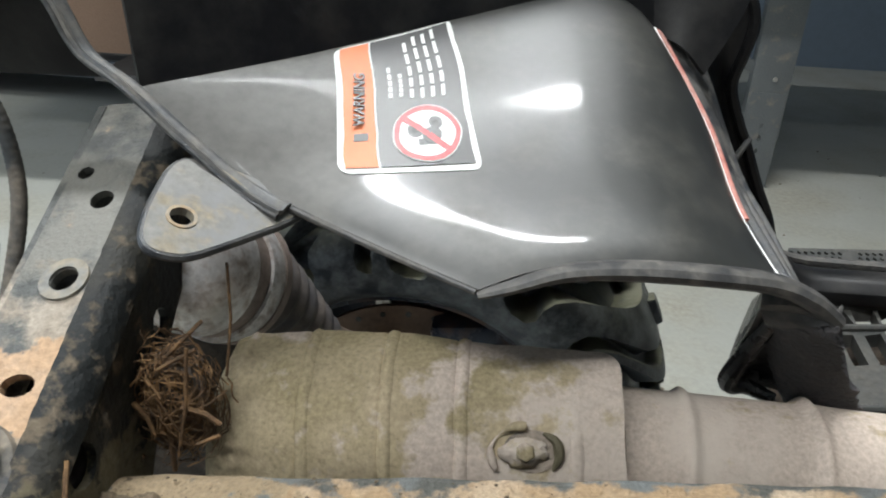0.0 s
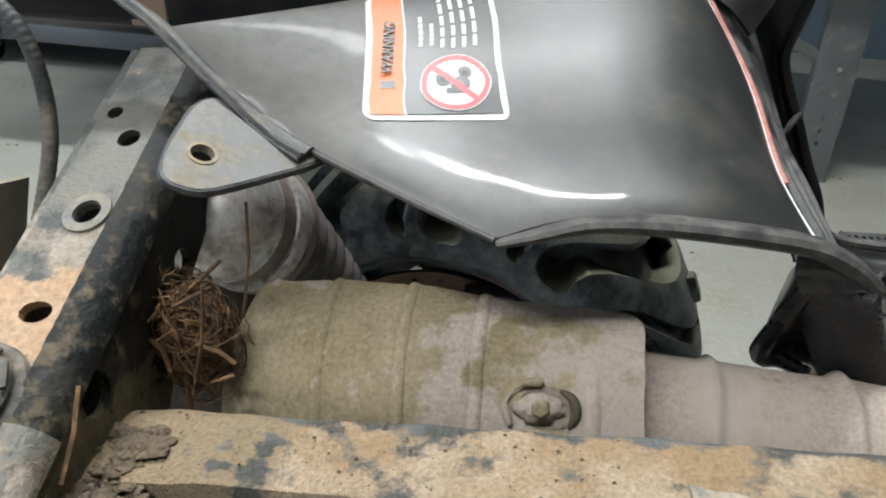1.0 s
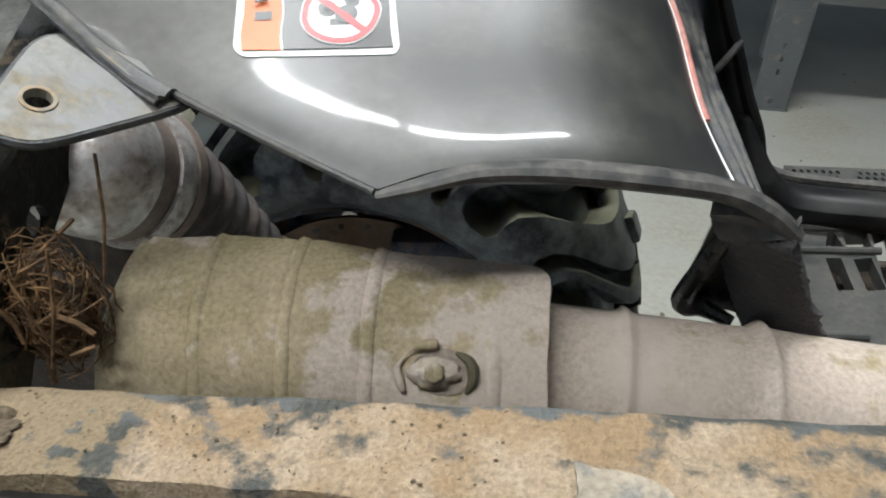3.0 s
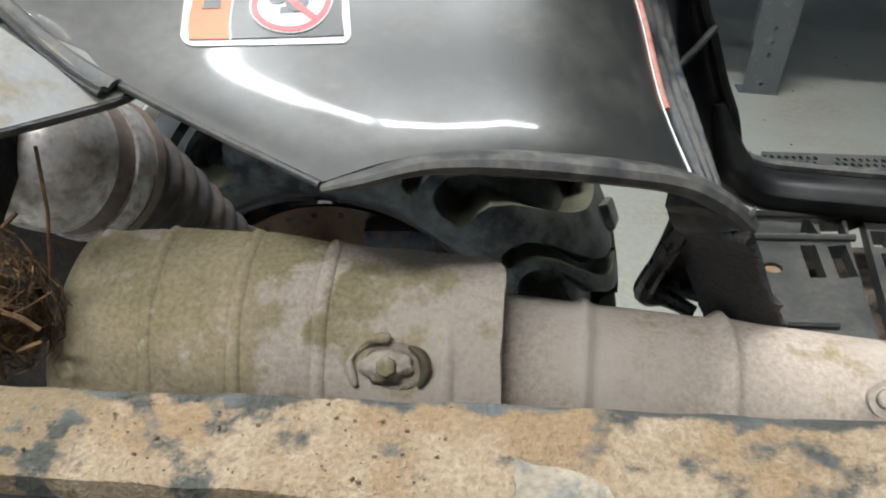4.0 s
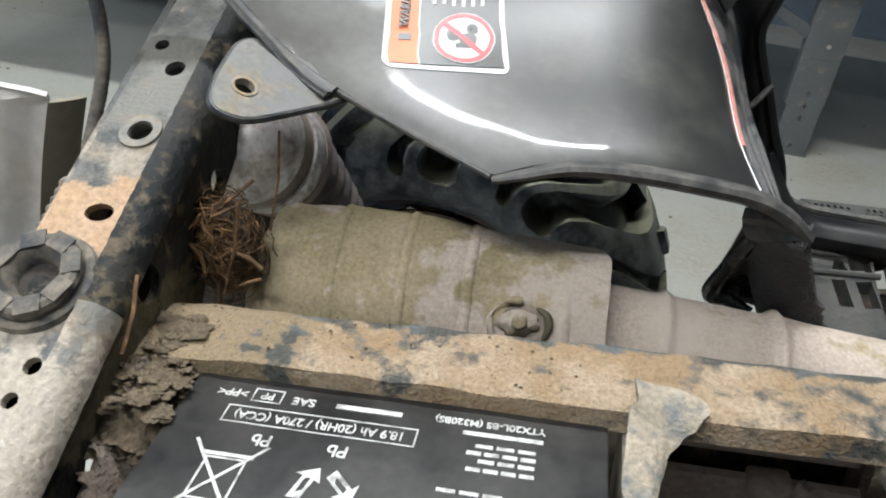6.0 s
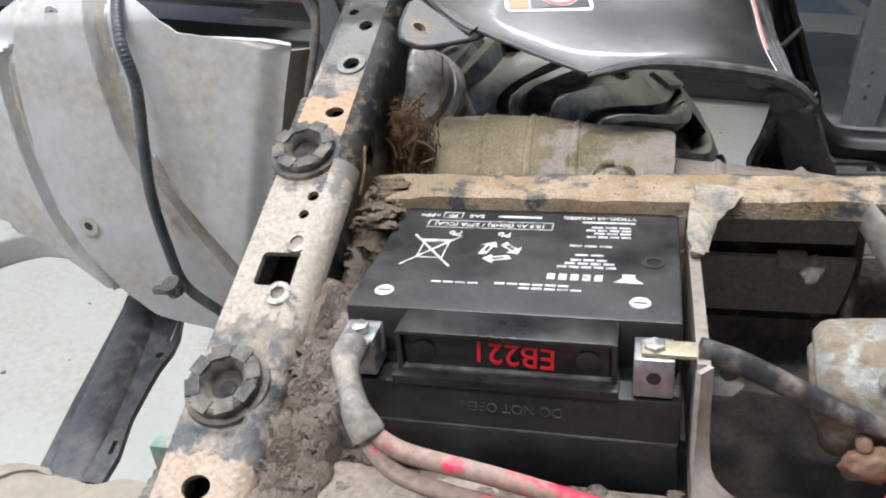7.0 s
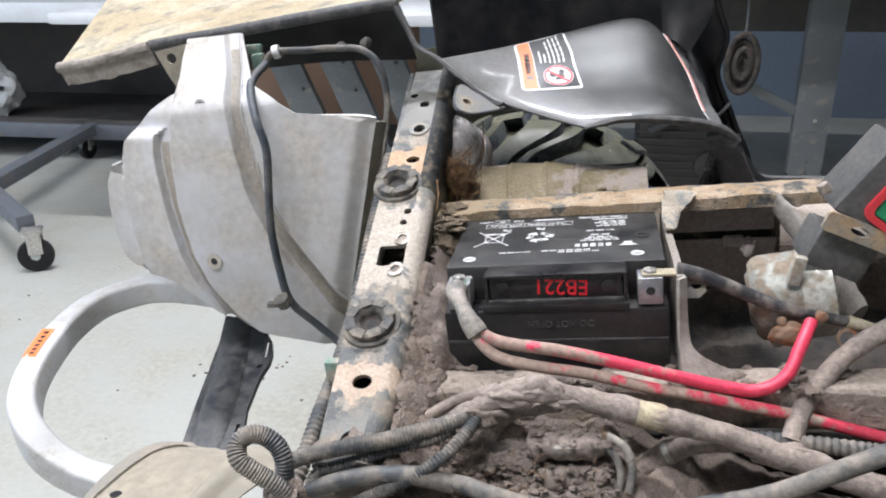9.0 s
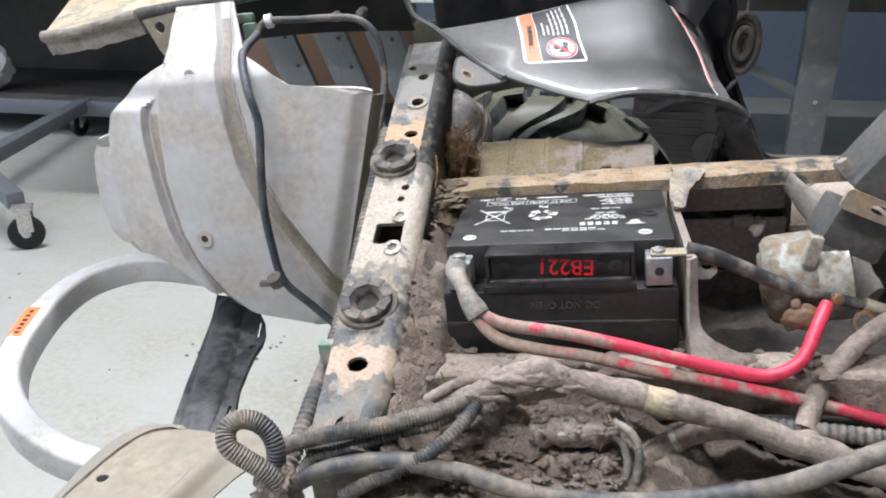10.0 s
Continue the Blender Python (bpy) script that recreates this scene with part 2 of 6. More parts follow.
# dust and stains; fade deepens the olive leftwards as painted shade
M_SHIELD = shade("dusty_shaded_shield", (0.48, 0.40, 0.335), 0.75, 0.0, (0.27, 0.222, 0.128), 0.46, 34, 0.08, bump=0.5, depth=0.0012, second=(0.52, 0.45, 0.385), second_amount=0.3, vary=0.24, fine=420, fade=(-0.02, 0.22, 0.19, -0.11), dirt2=(0.40, 0.325, 0.215))
M_DUSTY = shade("dust_on_steel", (0.30, 0.265, 0.225), 0.75, 0.0, (0.17, 0.14, 0.11), 0.36, 45, 0.25, bump=0.5, depth=0.001, vary=0.2, fine=300, second=(0.38, 0.345, 0.30), second_amount=0.35)
M_GUSSET = shade("dusty_grey_gusset", (0.17, 0.175, 0.165), 0.55, 0.0, (0.41, 0.345, 0.265), 0.62, 95, 0.16, bump=0.7, depth=0.0015, vary=0.3, fine=420, dirt2=(0.33, 0.285, 0.22))
M_ZINC = shade("dull_zinc", (0.50, 0.49, 0.43), 0.45, 0.35, (0.30, 0.25, 0.18), 0.42, 90, 0.2, bump=0.3, depth=0.0006)
M_TAB = shade("grey_steel_tab", (0.205, 0.20, 0.185), 0.5, 0.1, (0.29, 0.245, 0.17), 0.30, 60, 0.2, bump=0.3, depth=0.0008, second=(0.20, 0.20, 0.20), second_amount=0.35, fine=300)
M_CAN = shade("brushed_can", (0.82, 0.78, 0.76), 0.30, 0.35, (0.45, 0.37, 0.32), 0.34, 130, 0.2, bump=0.35, depth=0.0008, drough=0.5)
M_CANTAN = shade("stained_can", (0.36, 0.29, 0.255), 0.5, 0.2, (0.26, 0.20, 0.17), 0.4, 50, 0.4, bump=0.25, depth=0.0008)
M_BELLOWS = shade("dusty_bellows", (0.075, 0.072, 0.076), 0.6, 0.0, (0.17, 0.14, 0.12), 0.45, 40, 0.3, bump=0.3)
M_TYRE = shade("tyre_rubber", (0.030, 0.037, 0.047), 0.34, 0.0, (0.12, 0.135, 0.15), 0.50, 60, 0.16, drough=0.6, bump=0.4, depth=0.001, dust=(0.125, 0.122, 0.082), dust_amount=1.0, spec=0.5)
M_RIM = shade("dark_rim", (0.015, 0.022, 0.04), 0.25, 0.3, (0.10, 0.055, 0.035), 0.35, 30, 0.2, bump=0.15)
M_INNER = shade("olive_dusty_plastic", (0.055, 0.055, 0.042), 0.6, 0.0, (0.12, 0.115, 0.08), 0.55, 14, 0.5, bump=0.15, vary=0.12)
# darker copy of the engine dirt, with the shade of deep places in it
M_PIT = shade("engine_grime_and_shade", (0.016, 0.014, 0.012), 0.8, 0.0, (0.075, 0.058, 0.045), 0.42, 30, 0.3, bump=0.6, depth=0.003)
M_DISC = shade("rusty_disc", (0.20, 0.125, 0.085), 0.5, 0.2, (0.12, 0.08, 0.06), 0.45, 40, 0.3, bump=0.2, depth=0.0005)
M_SILVER = shade("silver_paint", (0.49, 0.49, 0.48), 0.42, 0.0, (0.42, 0.39, 0.34), 0.26, 40, 0.25, bump=0.06, depth=0.0006, vary=0.06)
M_REDTRIM = shade("faded_red_trim", (0.42, 0.10, 0.07), 0.35, 0.0, (0.50, 0.30, 0.26), 0.42, 40, 0.4, bump=0.05)
M_ORANGE = shade("orange_print", (0.78, 0.20, 0.06), 0.45, bump=0.03, vary=0.08)
M_DECAL = shade("black_print", (0.02, 0.02, 0.02), 0.35, bump=0.03, vary=0.1)
M_SIGNRED = shade("sign_red", (0.70, 0.05, 0.06), 0.4, bump=0.03, vary=0.05)
M_BRACKETBLACK = shade("dusty_black_steel", (0.030, 0.033, 0.038), 0.36, 0.0, (0.12, 0.115, 0.105), 0.36, 75, 0.3, bump=0.4, fine=350)
# engine dirt; also colours sheets and fills that stand for shade
M_UNDER = shade("engine_dirt_and_shade", (0.05, 0.042, 0.036), 0.8, 0.0, (0.19, 0.145, 0.11), 0.5, 30, 0.3, bump=0.8, depth=0.004)
M_DUCT = shade("dusty_duct_plastic", (0.34, 0.285, 0.255), 0.6, 0.0, (0.42, 0.36, 0.32), 0.55, 40, 0.4, bump=0.3)
M_SOLENOID = shade("solenoid_body", (0.30, 0.30, 0.26), 0.45, 0.3, (0.24, 0.19, 0.135), 0.55, 90, 0.12, bump=0.5, dirt2=(0.22, 0.17, 0.12))
M_COPPER = shade("copper_stud", (0.42, 0.18, 0.09), 0.5, 0.4, (0.26, 0.17, 0.11), 0.62, 90, bump=0.4)
M_SWITCH = shade("dusty_switch_plastic", (0.055, 0.057, 0.058), 0.5, 0.0, (0.13, 0.12, 0.105), 0.5, 26, 0.6, bump=0.2)
M_GREEN = shade("green_button", (0.02, 0.28, 0.12), 0.4, bump=0.05)
M_GREENCLIP = shade("dull_green_clip", (0.16, 0.24, 0.19), 0.6, bump=0.2, dirt=(0.35, 0.3, 0.24), amount=0.4, scale=60)
M_FLOOR = shade("painted_concrete", (0.37, 0.372, 0.335), 0.32, 0.0, (0.32, 0.30, 0.24), 0.26, 3.0, 0.35, drough=0.5, bump=0.04, depth=0.002, vary=0.06, fine=60)
M_BENCH = shade("grey_bench_steel", (0.135, 0.145, 0.148), 0.42, 0.2, (0.28, 0.24, 0.19), 0.12, 20, 0.2, bump=0.06)
# bench steel again, darkened by the shade under the rolling table
M_BENCHDARK = shade("shaded_table_steel", (0.12, 0.13, 0.145), 0.45, 0.2, (0.16, 0.14, 0.11), 0.2, 20, 0.2, bump=0.06)
M_BENCHTOP = shade("pale_bench_top", (0.62, 0.63, 0.63), 0.4, bump=0.05, vary=0.08)
M_SHELF = shade("dark_shelf", (0.045, 0.042, 0.04), 0.5, 0.0, (0.10, 0.09, 0.08), 0.4, 10, 0.4, bump=0.1)
M_WALL = shade("wall_paint", (0.60, 0.61, 0.62), 0.7, vary=0.05, scale=2.0, fine=30, bump=0.05)
# kept dark so that north and east walls bounce little light
M_WALLDARK = shade("low_bounce_wall_paint", (0.15, 0.19, 0.24), 0.7, vary=0.08, scale=2.0, fine=30, bump=0.05)
M_CEIL = shade("ceiling_paint", (0.70, 0.70, 0.69), 0.8, vary=0.05, scale=2.0, fine=30, bump=0.05)
M_CARD = shade("brown_cardboard", (0.33, 0.20, 0.13), 0.8, vary=0.15, scale=6, bump=0.15)
M_DEBRIS = shade("dirt_specks", (0.12, 0.09, 0.06), 0.9, vary=0.5)
M_TUBE = glow("tube_glow", (1.0, 0.97, 0.93), 6.0)

# ---- builders ----


def finish(bm, smooth=True, angle=35):
    bmesh.ops.recalc_face_normals(bm, faces=bm.faces)
    for f in bm.faces:
        f.smooth = smooth
    if smooth:
        for e in bm.edges:
            if len(e.link_faces) == 2 and e.calc_face_angle(0) > radians(angle):
                e.smooth = False
    return bm


def mesh_of(name, bm, material, smooth=True):
    finish(bm, smooth, 80 if material in (M_MUD, M_SANDY, M_SHIELD, M_HARNESS, M_COPPER, M_DUCT) else 35)
    me = bpy.data.meshes.new(name)
    bm.to_mesh(me)
    bm.free()
    me.materials.append(material)
    return me


def part(name, bm, material, parent, label="", smooth=True):
    ob = new(name, mesh_of(name, bm, material, smooth))
    ob.parent = parent
    return tagged(ob, label)


def solo(name, bm, material, label, category, m=ATV, group="", kind="", smooth=True):
    ob = new(name, mesh_of(name, bm, material, smooth))
    ob.matrix_world = m
    return tagged(ob, label, category, group, kind)


def thing(name, label, category, m=ATV, group="", kind=""):
    ob = new(name)
    ob.empty_display_size = 0.02
    ob.matrix_world = m
    return tagged(ob, label, category, group, kind)


def box(lo, hi, bevel=0.0, bm=None, m=None):
    bm = bm or bmesh.new()
    c, s = [(a + b) / 2 for a, b in zip(lo, hi)], [abs(b - a) for a, b in zip(lo, hi)]
    made = bmesh.ops.create_cube(bm, size=1.0, matrix=(m or HERE) @ Matrix.Translation(c) @ Matrix.Diagonal((*s, 1)))
    if bevel:
        vs = set(made["verts"])
        bmesh.ops.bevel(bm, geom=[e for e in bm.edges if e.verts[0] in vs], offset=bevel, segments=2, profile=0.6, affect="EDGES")
    return bm


def cyl(p, q, r, r2=None, seg=20, bm=None, bevel=0.0):
    bm = bm or bmesh.new()
    p, q = Vector(p), Vector(q)
    d = q - p
    m = Matrix.Translation((p + q) / 2) @ d.to_track_quat("Z", "Y").to_matrix().to_4x4()
    made = bmesh.ops.create_cone(bm, cap_ends=True, segments=seg, radius1=r, radius2=r if r2 is None else r2, depth=d.length, matrix=m)
    if bevel:
        vs = set(made["verts"])
        es = [e for e in bm.edges if e.verts[0] in vs and any(len(f.verts) > 4 for f in e.link_faces)]
        bmesh.ops.bevel(bm, geom=es, offset=bevel, segments=2, profile=0.6, affect="EDGES")
    return bm


def spline(pts, n=8, closed=False):
    """A smooth line through the points, n steps to each stretch."""
    ps = [Vector(p) for p in pts]
    out, k = [], len(ps)
    for i in range(k if closed else k - 1):
        if closed:
            a, b, c, d = ps[i - 1], ps[i], ps[(i + 1) % k], ps[(i + 2) % k]
        else:
            a, b, c, d = ps[max(i - 1, 0)], ps[i], ps[i + 1], ps[min(i + 2, k - 1)]
        for j in range(n):
            t = j / n
            out.append(0.5 * (2 * b + (c - a) * t + (2 * a - 5 * b + 4 * c - d) * t * t + (3 * b - a - 3 * c + d) * t ** 3))
    if not closed:
        out.append(ps[-1])
    return out


def tube(line, r, seg=12, bm=None, closed=False, flat=1.0, up=None, lump=0.0):
    """A round (or flattened) tube along a line; r is a number or a function of the step."""
    bm = bm or bmesh.new()
    rings, n = [], len(line)
    side = None
    for i, p in enumerate(line):
        a, b = line[i - 1 if (i or closed) else 0], line[(i + 1) % n if closed else min(i + 1, n - 1)]
        d = (b - a).normalized()
        if up is not None:
            side = d.cross(Vector(up)).normalized()
        else:
            ref = side if side is not None else Vector((0.3, 0.2, 0.9)).cross(d)
            side = (ref - d * ref.dot(d)).normalized()
        other = side.cross(d)
        rr = r(i) if callable(r) else r
        ring = []
        for k in range(seg):
            w = 2 * math.pi * k / seg
            v = p + side * (math.cos(w) * rr) + other * (math.sin(w) * rr * flat)
            if lump:
                v = v + (v - p) * lump * noise.noise(v * 90)
            ring.append(bm.verts.new(v))
        rings.append(ring)
    for i in range(n if closed else n - 1):
        a, b = rings[i], rings[(i + 1) % n]
        for k in range(seg):
            bm.faces.new((a[k], a[(k + 1) % seg], b[(k + 1) % seg], b[k]))
    if not closed:
        bm.faces.new(rings[0][::-1])
        bm.faces.new(rings[-1])
    return bm


def ribbed(pts, r, pitch=0.006, deep=0.20, n=10, seg=12):
    """A corrugated tube through the points."""
    line = spline(pts, n)
    total, fine = 0.0, [line[0]]
    for a, b in zip(line, line[1:]):
        k = max(1, round((b - a).length / (pitch / 4)))
        fine += [a.lerp(b, (j + 1) / k) for j in range(k)]
    return tube(fine, lambda i: r * (1 - deep * (0.5 + 0.5 * math.cos(i * math.pi / 2))), seg)


def slab(outline, holes, thick, m, bevel=0.0):
    """A flat plate from its outline and holes (in its own plane), thick towards -z of m."""
    bm = bmesh.new()
    edges = []
    for loop in [outline, *holes]:
        vs = [bm.verts.new((x, y, 0)) for x, y in loop]
        edges += [bm.edges.new((vs[i], vs[(i + 1) % len(vs)])) for i in range(len(vs))]
    bmesh.ops.triangle_fill(bm, edges=edges, use_beauty=True)
    ext = bmesh.ops.extrude_face_region(bm, geom=bm.faces[:])
    bmesh.ops.translate(bm, vec=(0, 0, -thick), verts=[v for v in ext["geom"] if isinstance(v, bmesh.types.BMVert)])
    bmesh.ops.transform(bm, matrix=m, verts=bm.verts)
    return bm


def ring2(x, y, r, n=16, ry=None):
    return [(x + r * math.cos(2 * math.pi * i / n), y + (ry or r) * math.sin(2 * math.pi * i / n)) for i in range(n)]


def rounded(x0, y0, x1, y1, r, n=4):
    out = []
    for cx, cy, a in ((x1 - r, y1 - r, 0), (x0 + r, y1 - r, 90), (x0 + r, y0 + r, 180), (x1 - r, y0 + r, 270)):
        out += [(cx + r * math.cos(radians(a + 90 * i / n)), cy + r * math.sin(radians(a + 90 * i / n))) for i in range(n + 1)]
    return out


def sheet(f, nu, nv, thick=0.003, bm=None):
    """A skin over f(u, v), with thickness along its normals."""
    bm = bm or bmesh.new()
    pts = [[Vector(f(i / nu, j / nv)) for j in range(nv + 1)] for i in range(nu + 1)]
    top = [[bm.verts.new(p) for p in row] for row in pts]
    low = []
    for i in range(nu + 1):
        row = []
        for j in range(nv + 1):
            a = pts[min(i + 1, nu)][j] - pts[max(i - 1, 0)][j]
            b = pts[i][min(j + 1, nv)] - pts[i][max(j - 1, 0)]
            nn = a.cross(b)
            nn = nn.normalized() if nn.length > 1e-12 else Vector((0, 0, 1))
            row.append(bm.verts.new(pts[i][j] - nn * thick))
        low.append(row)
    for i in range(nu):
        for j in range(nv):
            bm.faces.new((top[i][j], top[i + 1][j], top[i + 1][j + 1], top[i][j + 1]))
            bm.faces.new((low[i][j], low[i][j + 1], low[i + 1][j + 1], low[i + 1][j]))
    rim = [(i, 0) for i in range(nu)] + [(nu, j) for j in range(nv)] + [(i, nv) for i in range(nu, 0, -1)] + [(0, j) for j in range(nv, 0, -1)]
    for (a, b), (c, d) in zip(rim, rim[1:] + rim[:1]):
        bm.faces.new((top[a][b], low[a][b], low[c][d], top[c][d]))
    return bm


def along(line, t):
    x = min(max(t, 0.0), 1.0) * (len(line) - 1)
    i = min(int(x), len(line) - 2)
    return line[i].lerp(line[i + 1], x - i)


def coons(bottom, top, left, right):
    """A smooth patch between four lines: bottom and top run with u, left and right with v."""
    b, t, l, r = (spline(p, 12) for p in (bottom, top, left, right))

    def f(u, v):
        return ((1 - v) * along(b, u) + v * along(t, u) + (1 - u) * along(l, v) + u * along(r, v)
                - ((1 - u) * (1 - v) * b[0] + u * (1 - v) * b[-1] + (1 - u) * v * t[0] + u * v * t[-1]))
    return f


def frame_of(o, right, up):
    """A pose with x along right and y along up, at o."""
    r, u = Vector(right).normalized(), Vector(up)
    n = r.cross(u).normalized()
    u = n.cross(r)
    return Matrix.Translation(o) @ Matrix((r, u, n)).transposed().to_4x4()


def letters(text, size, m, material, parent, name="lettering", depth=0.0003, bold=0.0, label="", squeeze=1.0):
    """Raised lettering in the built-in font, centred on m."""
    c = bpy.data.curves.new(name, "FONT")
    c.body, c.size, c.align_x, c.align_y, c.extrude, c.offset = text, size, "CENTER", "CENTER", depth, bold
    o = bpy.data.objects.new(name, c)
    scene.collection.objects.link(o)
    me = bpy.data.meshes.new_from_object(o.evaluated_get(bpy.context.evaluated_depsgraph_get()))
    bpy.data.objects.remove(o)
    me.transform(m @ Matrix.Diagonal((squeeze, 1, 1, 1)))
    me.materials.clear()
    me.materials.append(material)
    ob = new(name, me)
    ob.parent = parent
    return tagged(ob, label)


def bar2(m, x0, y0, x1, y1, material, parent, name="print_bar", depth=0.0003):
    return part(name, box((x0, y0, -depth), (x1, y1, depth), 0, None, m), material, parent, smooth=False)


def lump(c, r, seed, squash=(1, 1, 1), rough=0.35, sub=3, bm=None):
    """An uneven clod."""
    bm = bm or bmesh.new()
    made = bmesh.ops.create_icosphere(bm, subdivisions=sub, radius=1.0)
    for v in made["verts"]:
        k = 1 + rough * noise.fractal(v.co * 1.6 + Vector((seed * 3.1, seed, 0)), 0.8, 2.0, 4)
        v.co = Vector(c) + Vector([r * k * a * s for a, s in zip(v.co, squash)])
    return bm

# ---- the room ----
solo("floor", box((-5, -4, -0.1), (5, 7, 0)), M_FLOOR, "pale grey painted concrete workshop floor with specks", "floor", HERE, kind="structure", smooth=False)
# added walls close the room; the dark ones hold back bounced light
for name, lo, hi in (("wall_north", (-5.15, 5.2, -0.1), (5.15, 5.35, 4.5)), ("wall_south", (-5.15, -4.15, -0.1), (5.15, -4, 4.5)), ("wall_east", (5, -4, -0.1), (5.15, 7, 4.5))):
    solo(name, box(lo, hi), M_WALLDARK if name != "wall_south" else M_WALL, "plain painted wall added to close the workshop", "wall", HERE, kind="structure", smooth=False)
wall = slab([(-4, -0.1), (7, -0.1), (7, 4.5), (-4, 4.5)], [[(-1.7, 0.6), (2.9, 0.6), (2.9, 3.2), (-1.7, 3.2)]], 0.15, frame_of((-5, 0, 0), (0, 1, 0), (0, 0, 1)))
solo("wall_west", wall, M_WALL, "light grey painted wall with a wide window opening", "wall", HERE, kind="structure", smooth=False)
solo("ceiling", box((-5.15, -4.15, 4.5), (5.15, 7.15, 4.6)), M_CEIL, "plain white painted workshop ceiling", "ceiling", HERE, kind="structure", smooth=False)


def ceiling_light(x, y):
    t = thing("ceiling_light", "white twin-tube ceiling light", "ceiling light", Matrix.Translation((x, y, 4.33)), "ceiling lights")
    part("housing", box((-0.62, -0.10, 0.03), (0.62, 0.10, 0.17), 0.01), M_BENCHTOP, t)
    for dy in (-0.05, 0.05):
        part("tube", cyl((-0.60, dy, 0.0), (0.60, dy, 0.0), 0.016), M_TUBE, t, "glowing white tube")


# fixtures for both rows; those at y -1.2 are added with the fill lamps
for x, y in ((-1.26, 1.45), (0.04, 1.45), (-2.2, -1.2), (-0.7, -1.2)):
    ceiling_light(x, y)


def bench_leg(t, x, y, z1, w=0.14):
    leg = part("leg", box((x, y, 0.19), (x + w, y + 0.05, z1), 0.004), M_BENCH, t)
    bm = slab([(0, 0), (w - 0.014, 0), (w - 0.014, 0.36), (0, 0.36)], [ring2(0.062, 0.03, 0.009)] + [ring2(0.062, k, 0.007, 10, 0.011) for k in (0.14, 0.19, 0.235)], 0.004, frame_of((x + 0.007, y - 0.004, 0.005), (1, 0, 0), (0, 0, 1)))
    part("foot_extension", bm, M_BENCH, t, "slotted grey steel leg extension")
    part("foot_plate", box((x - 0.005, y - 0.01, 0), (x + w, y + 0.06, 0.006)), M_BENCH, t)
    part("screw", cyl((x + 0.08, y - 0.006, 0.415), (x + 0.08, y + 0.001, 0.415), 0.009, seg=12, bevel=0.002), M_BOLT, leg, "shiny round screw head")


bench = thing("workbench", "grey steel workbench with slotted leg extensions and a dark shelf", "workbench", HERE)
bench_leg(bench, 0.875, 2.97, 0.92)
bench_leg(bench, 2.9, 2.92, 0.92)
bench_leg(bench, 2.0, 3.72, 0.92)
bench_leg(bench, 2.9, 3.72, 0.92)
part("top", box((-0.3, 2.82, 0.92), (3.3, 3.95, 0.97), 0.006), M_BENCHTOP, bench)
part("brace", box((-0.02, 0, 0), (0.02, 0.34, 0.02), 0.002, None, frame_of((0.895, 3.005, 0.44), (0.45, 0, 0.89), (-0.54, 0, 0.84))), M_BENCH, bench)
part("drawer_unit", box((0.45, 3.3, 0.74), (3.2, 3.9, 0.92), 0.004), M_SHELF, bench, "dark drawer unit under the top")

# workbench behind the fender, on slanted legs
bench2 = thing("workbench", "grey steel workbench on splayed bolted legs", "workbench", HERE)
for x in (-1.175, -0.955, -0.74):
    m = Matrix.Translation((x, 2.6, 0.65)) @ Matrix.Rotation(radians(-23), 4, "Y")
    lg = part("leg", box((-0.062, -0.02, -0.70), (0.062, 0.02, 0.20), 0.003, None, m), M_BENCH, bench2)
    for k in (0.02, -0.10):
        part("bolt", cyl(m @ Vector((0.03, -0.024, k)), m @ Vector((0.03, -0.019, k)), 0.008, seg=10), M_DECAL, lg)
part("top", box((-2.0, 2.3, 0.84), (-0.45, 3.2, 0.88), 0.005), M_BENCHTOP, bench2)
part("shelf", box((-1.5, 2.75, 0.30), (-0.1, 3.2, 0.33), 0.003), M_SHELF, bench2)
solo("cardboard_box", box((-1.75, 3.05, 0.331), (-0.75, 3.18, 0.83), 0.004), M_CARD, "brown cardboard sheet leaning under the bench", "cardboard", HERE)


def caster(t, x, y, turn):
    m = Matrix.Translation((x, y, 0)) @ Matrix.Rotation(turn, 4, "Z")
    w = part("caster", cyl(m @ Vector((0, -0.016, 0.062)), m @ Vector((0, 0.016, 0.062)), 0.062, seg=28, bevel=0.008), M_BLACK, t, "black rubber caster wheel")
    part("hub", cyl(m @ Vector((0, -0.019, 0.062)), m @ Vector((0, 0.019, 0.062)), 0.017, seg=18, bevel=0.003), M_BENCHTOP, w)
    part("fork", box((-0.02, -0.03, 0.07), (0.03, -0.021, 0.16), 0.003, None, m), M_BOLT, w)
    part("fork", box((-0.02, 0.021, 0.07), (0.03, 0.03, 0.16), 0.003, None, m), M_BOLT, w)
    part("plate", box((-0.035, -0.035, 0.15), (0.035, 0.035, 0.162), 0.002, None, m), M_BOLT, w)


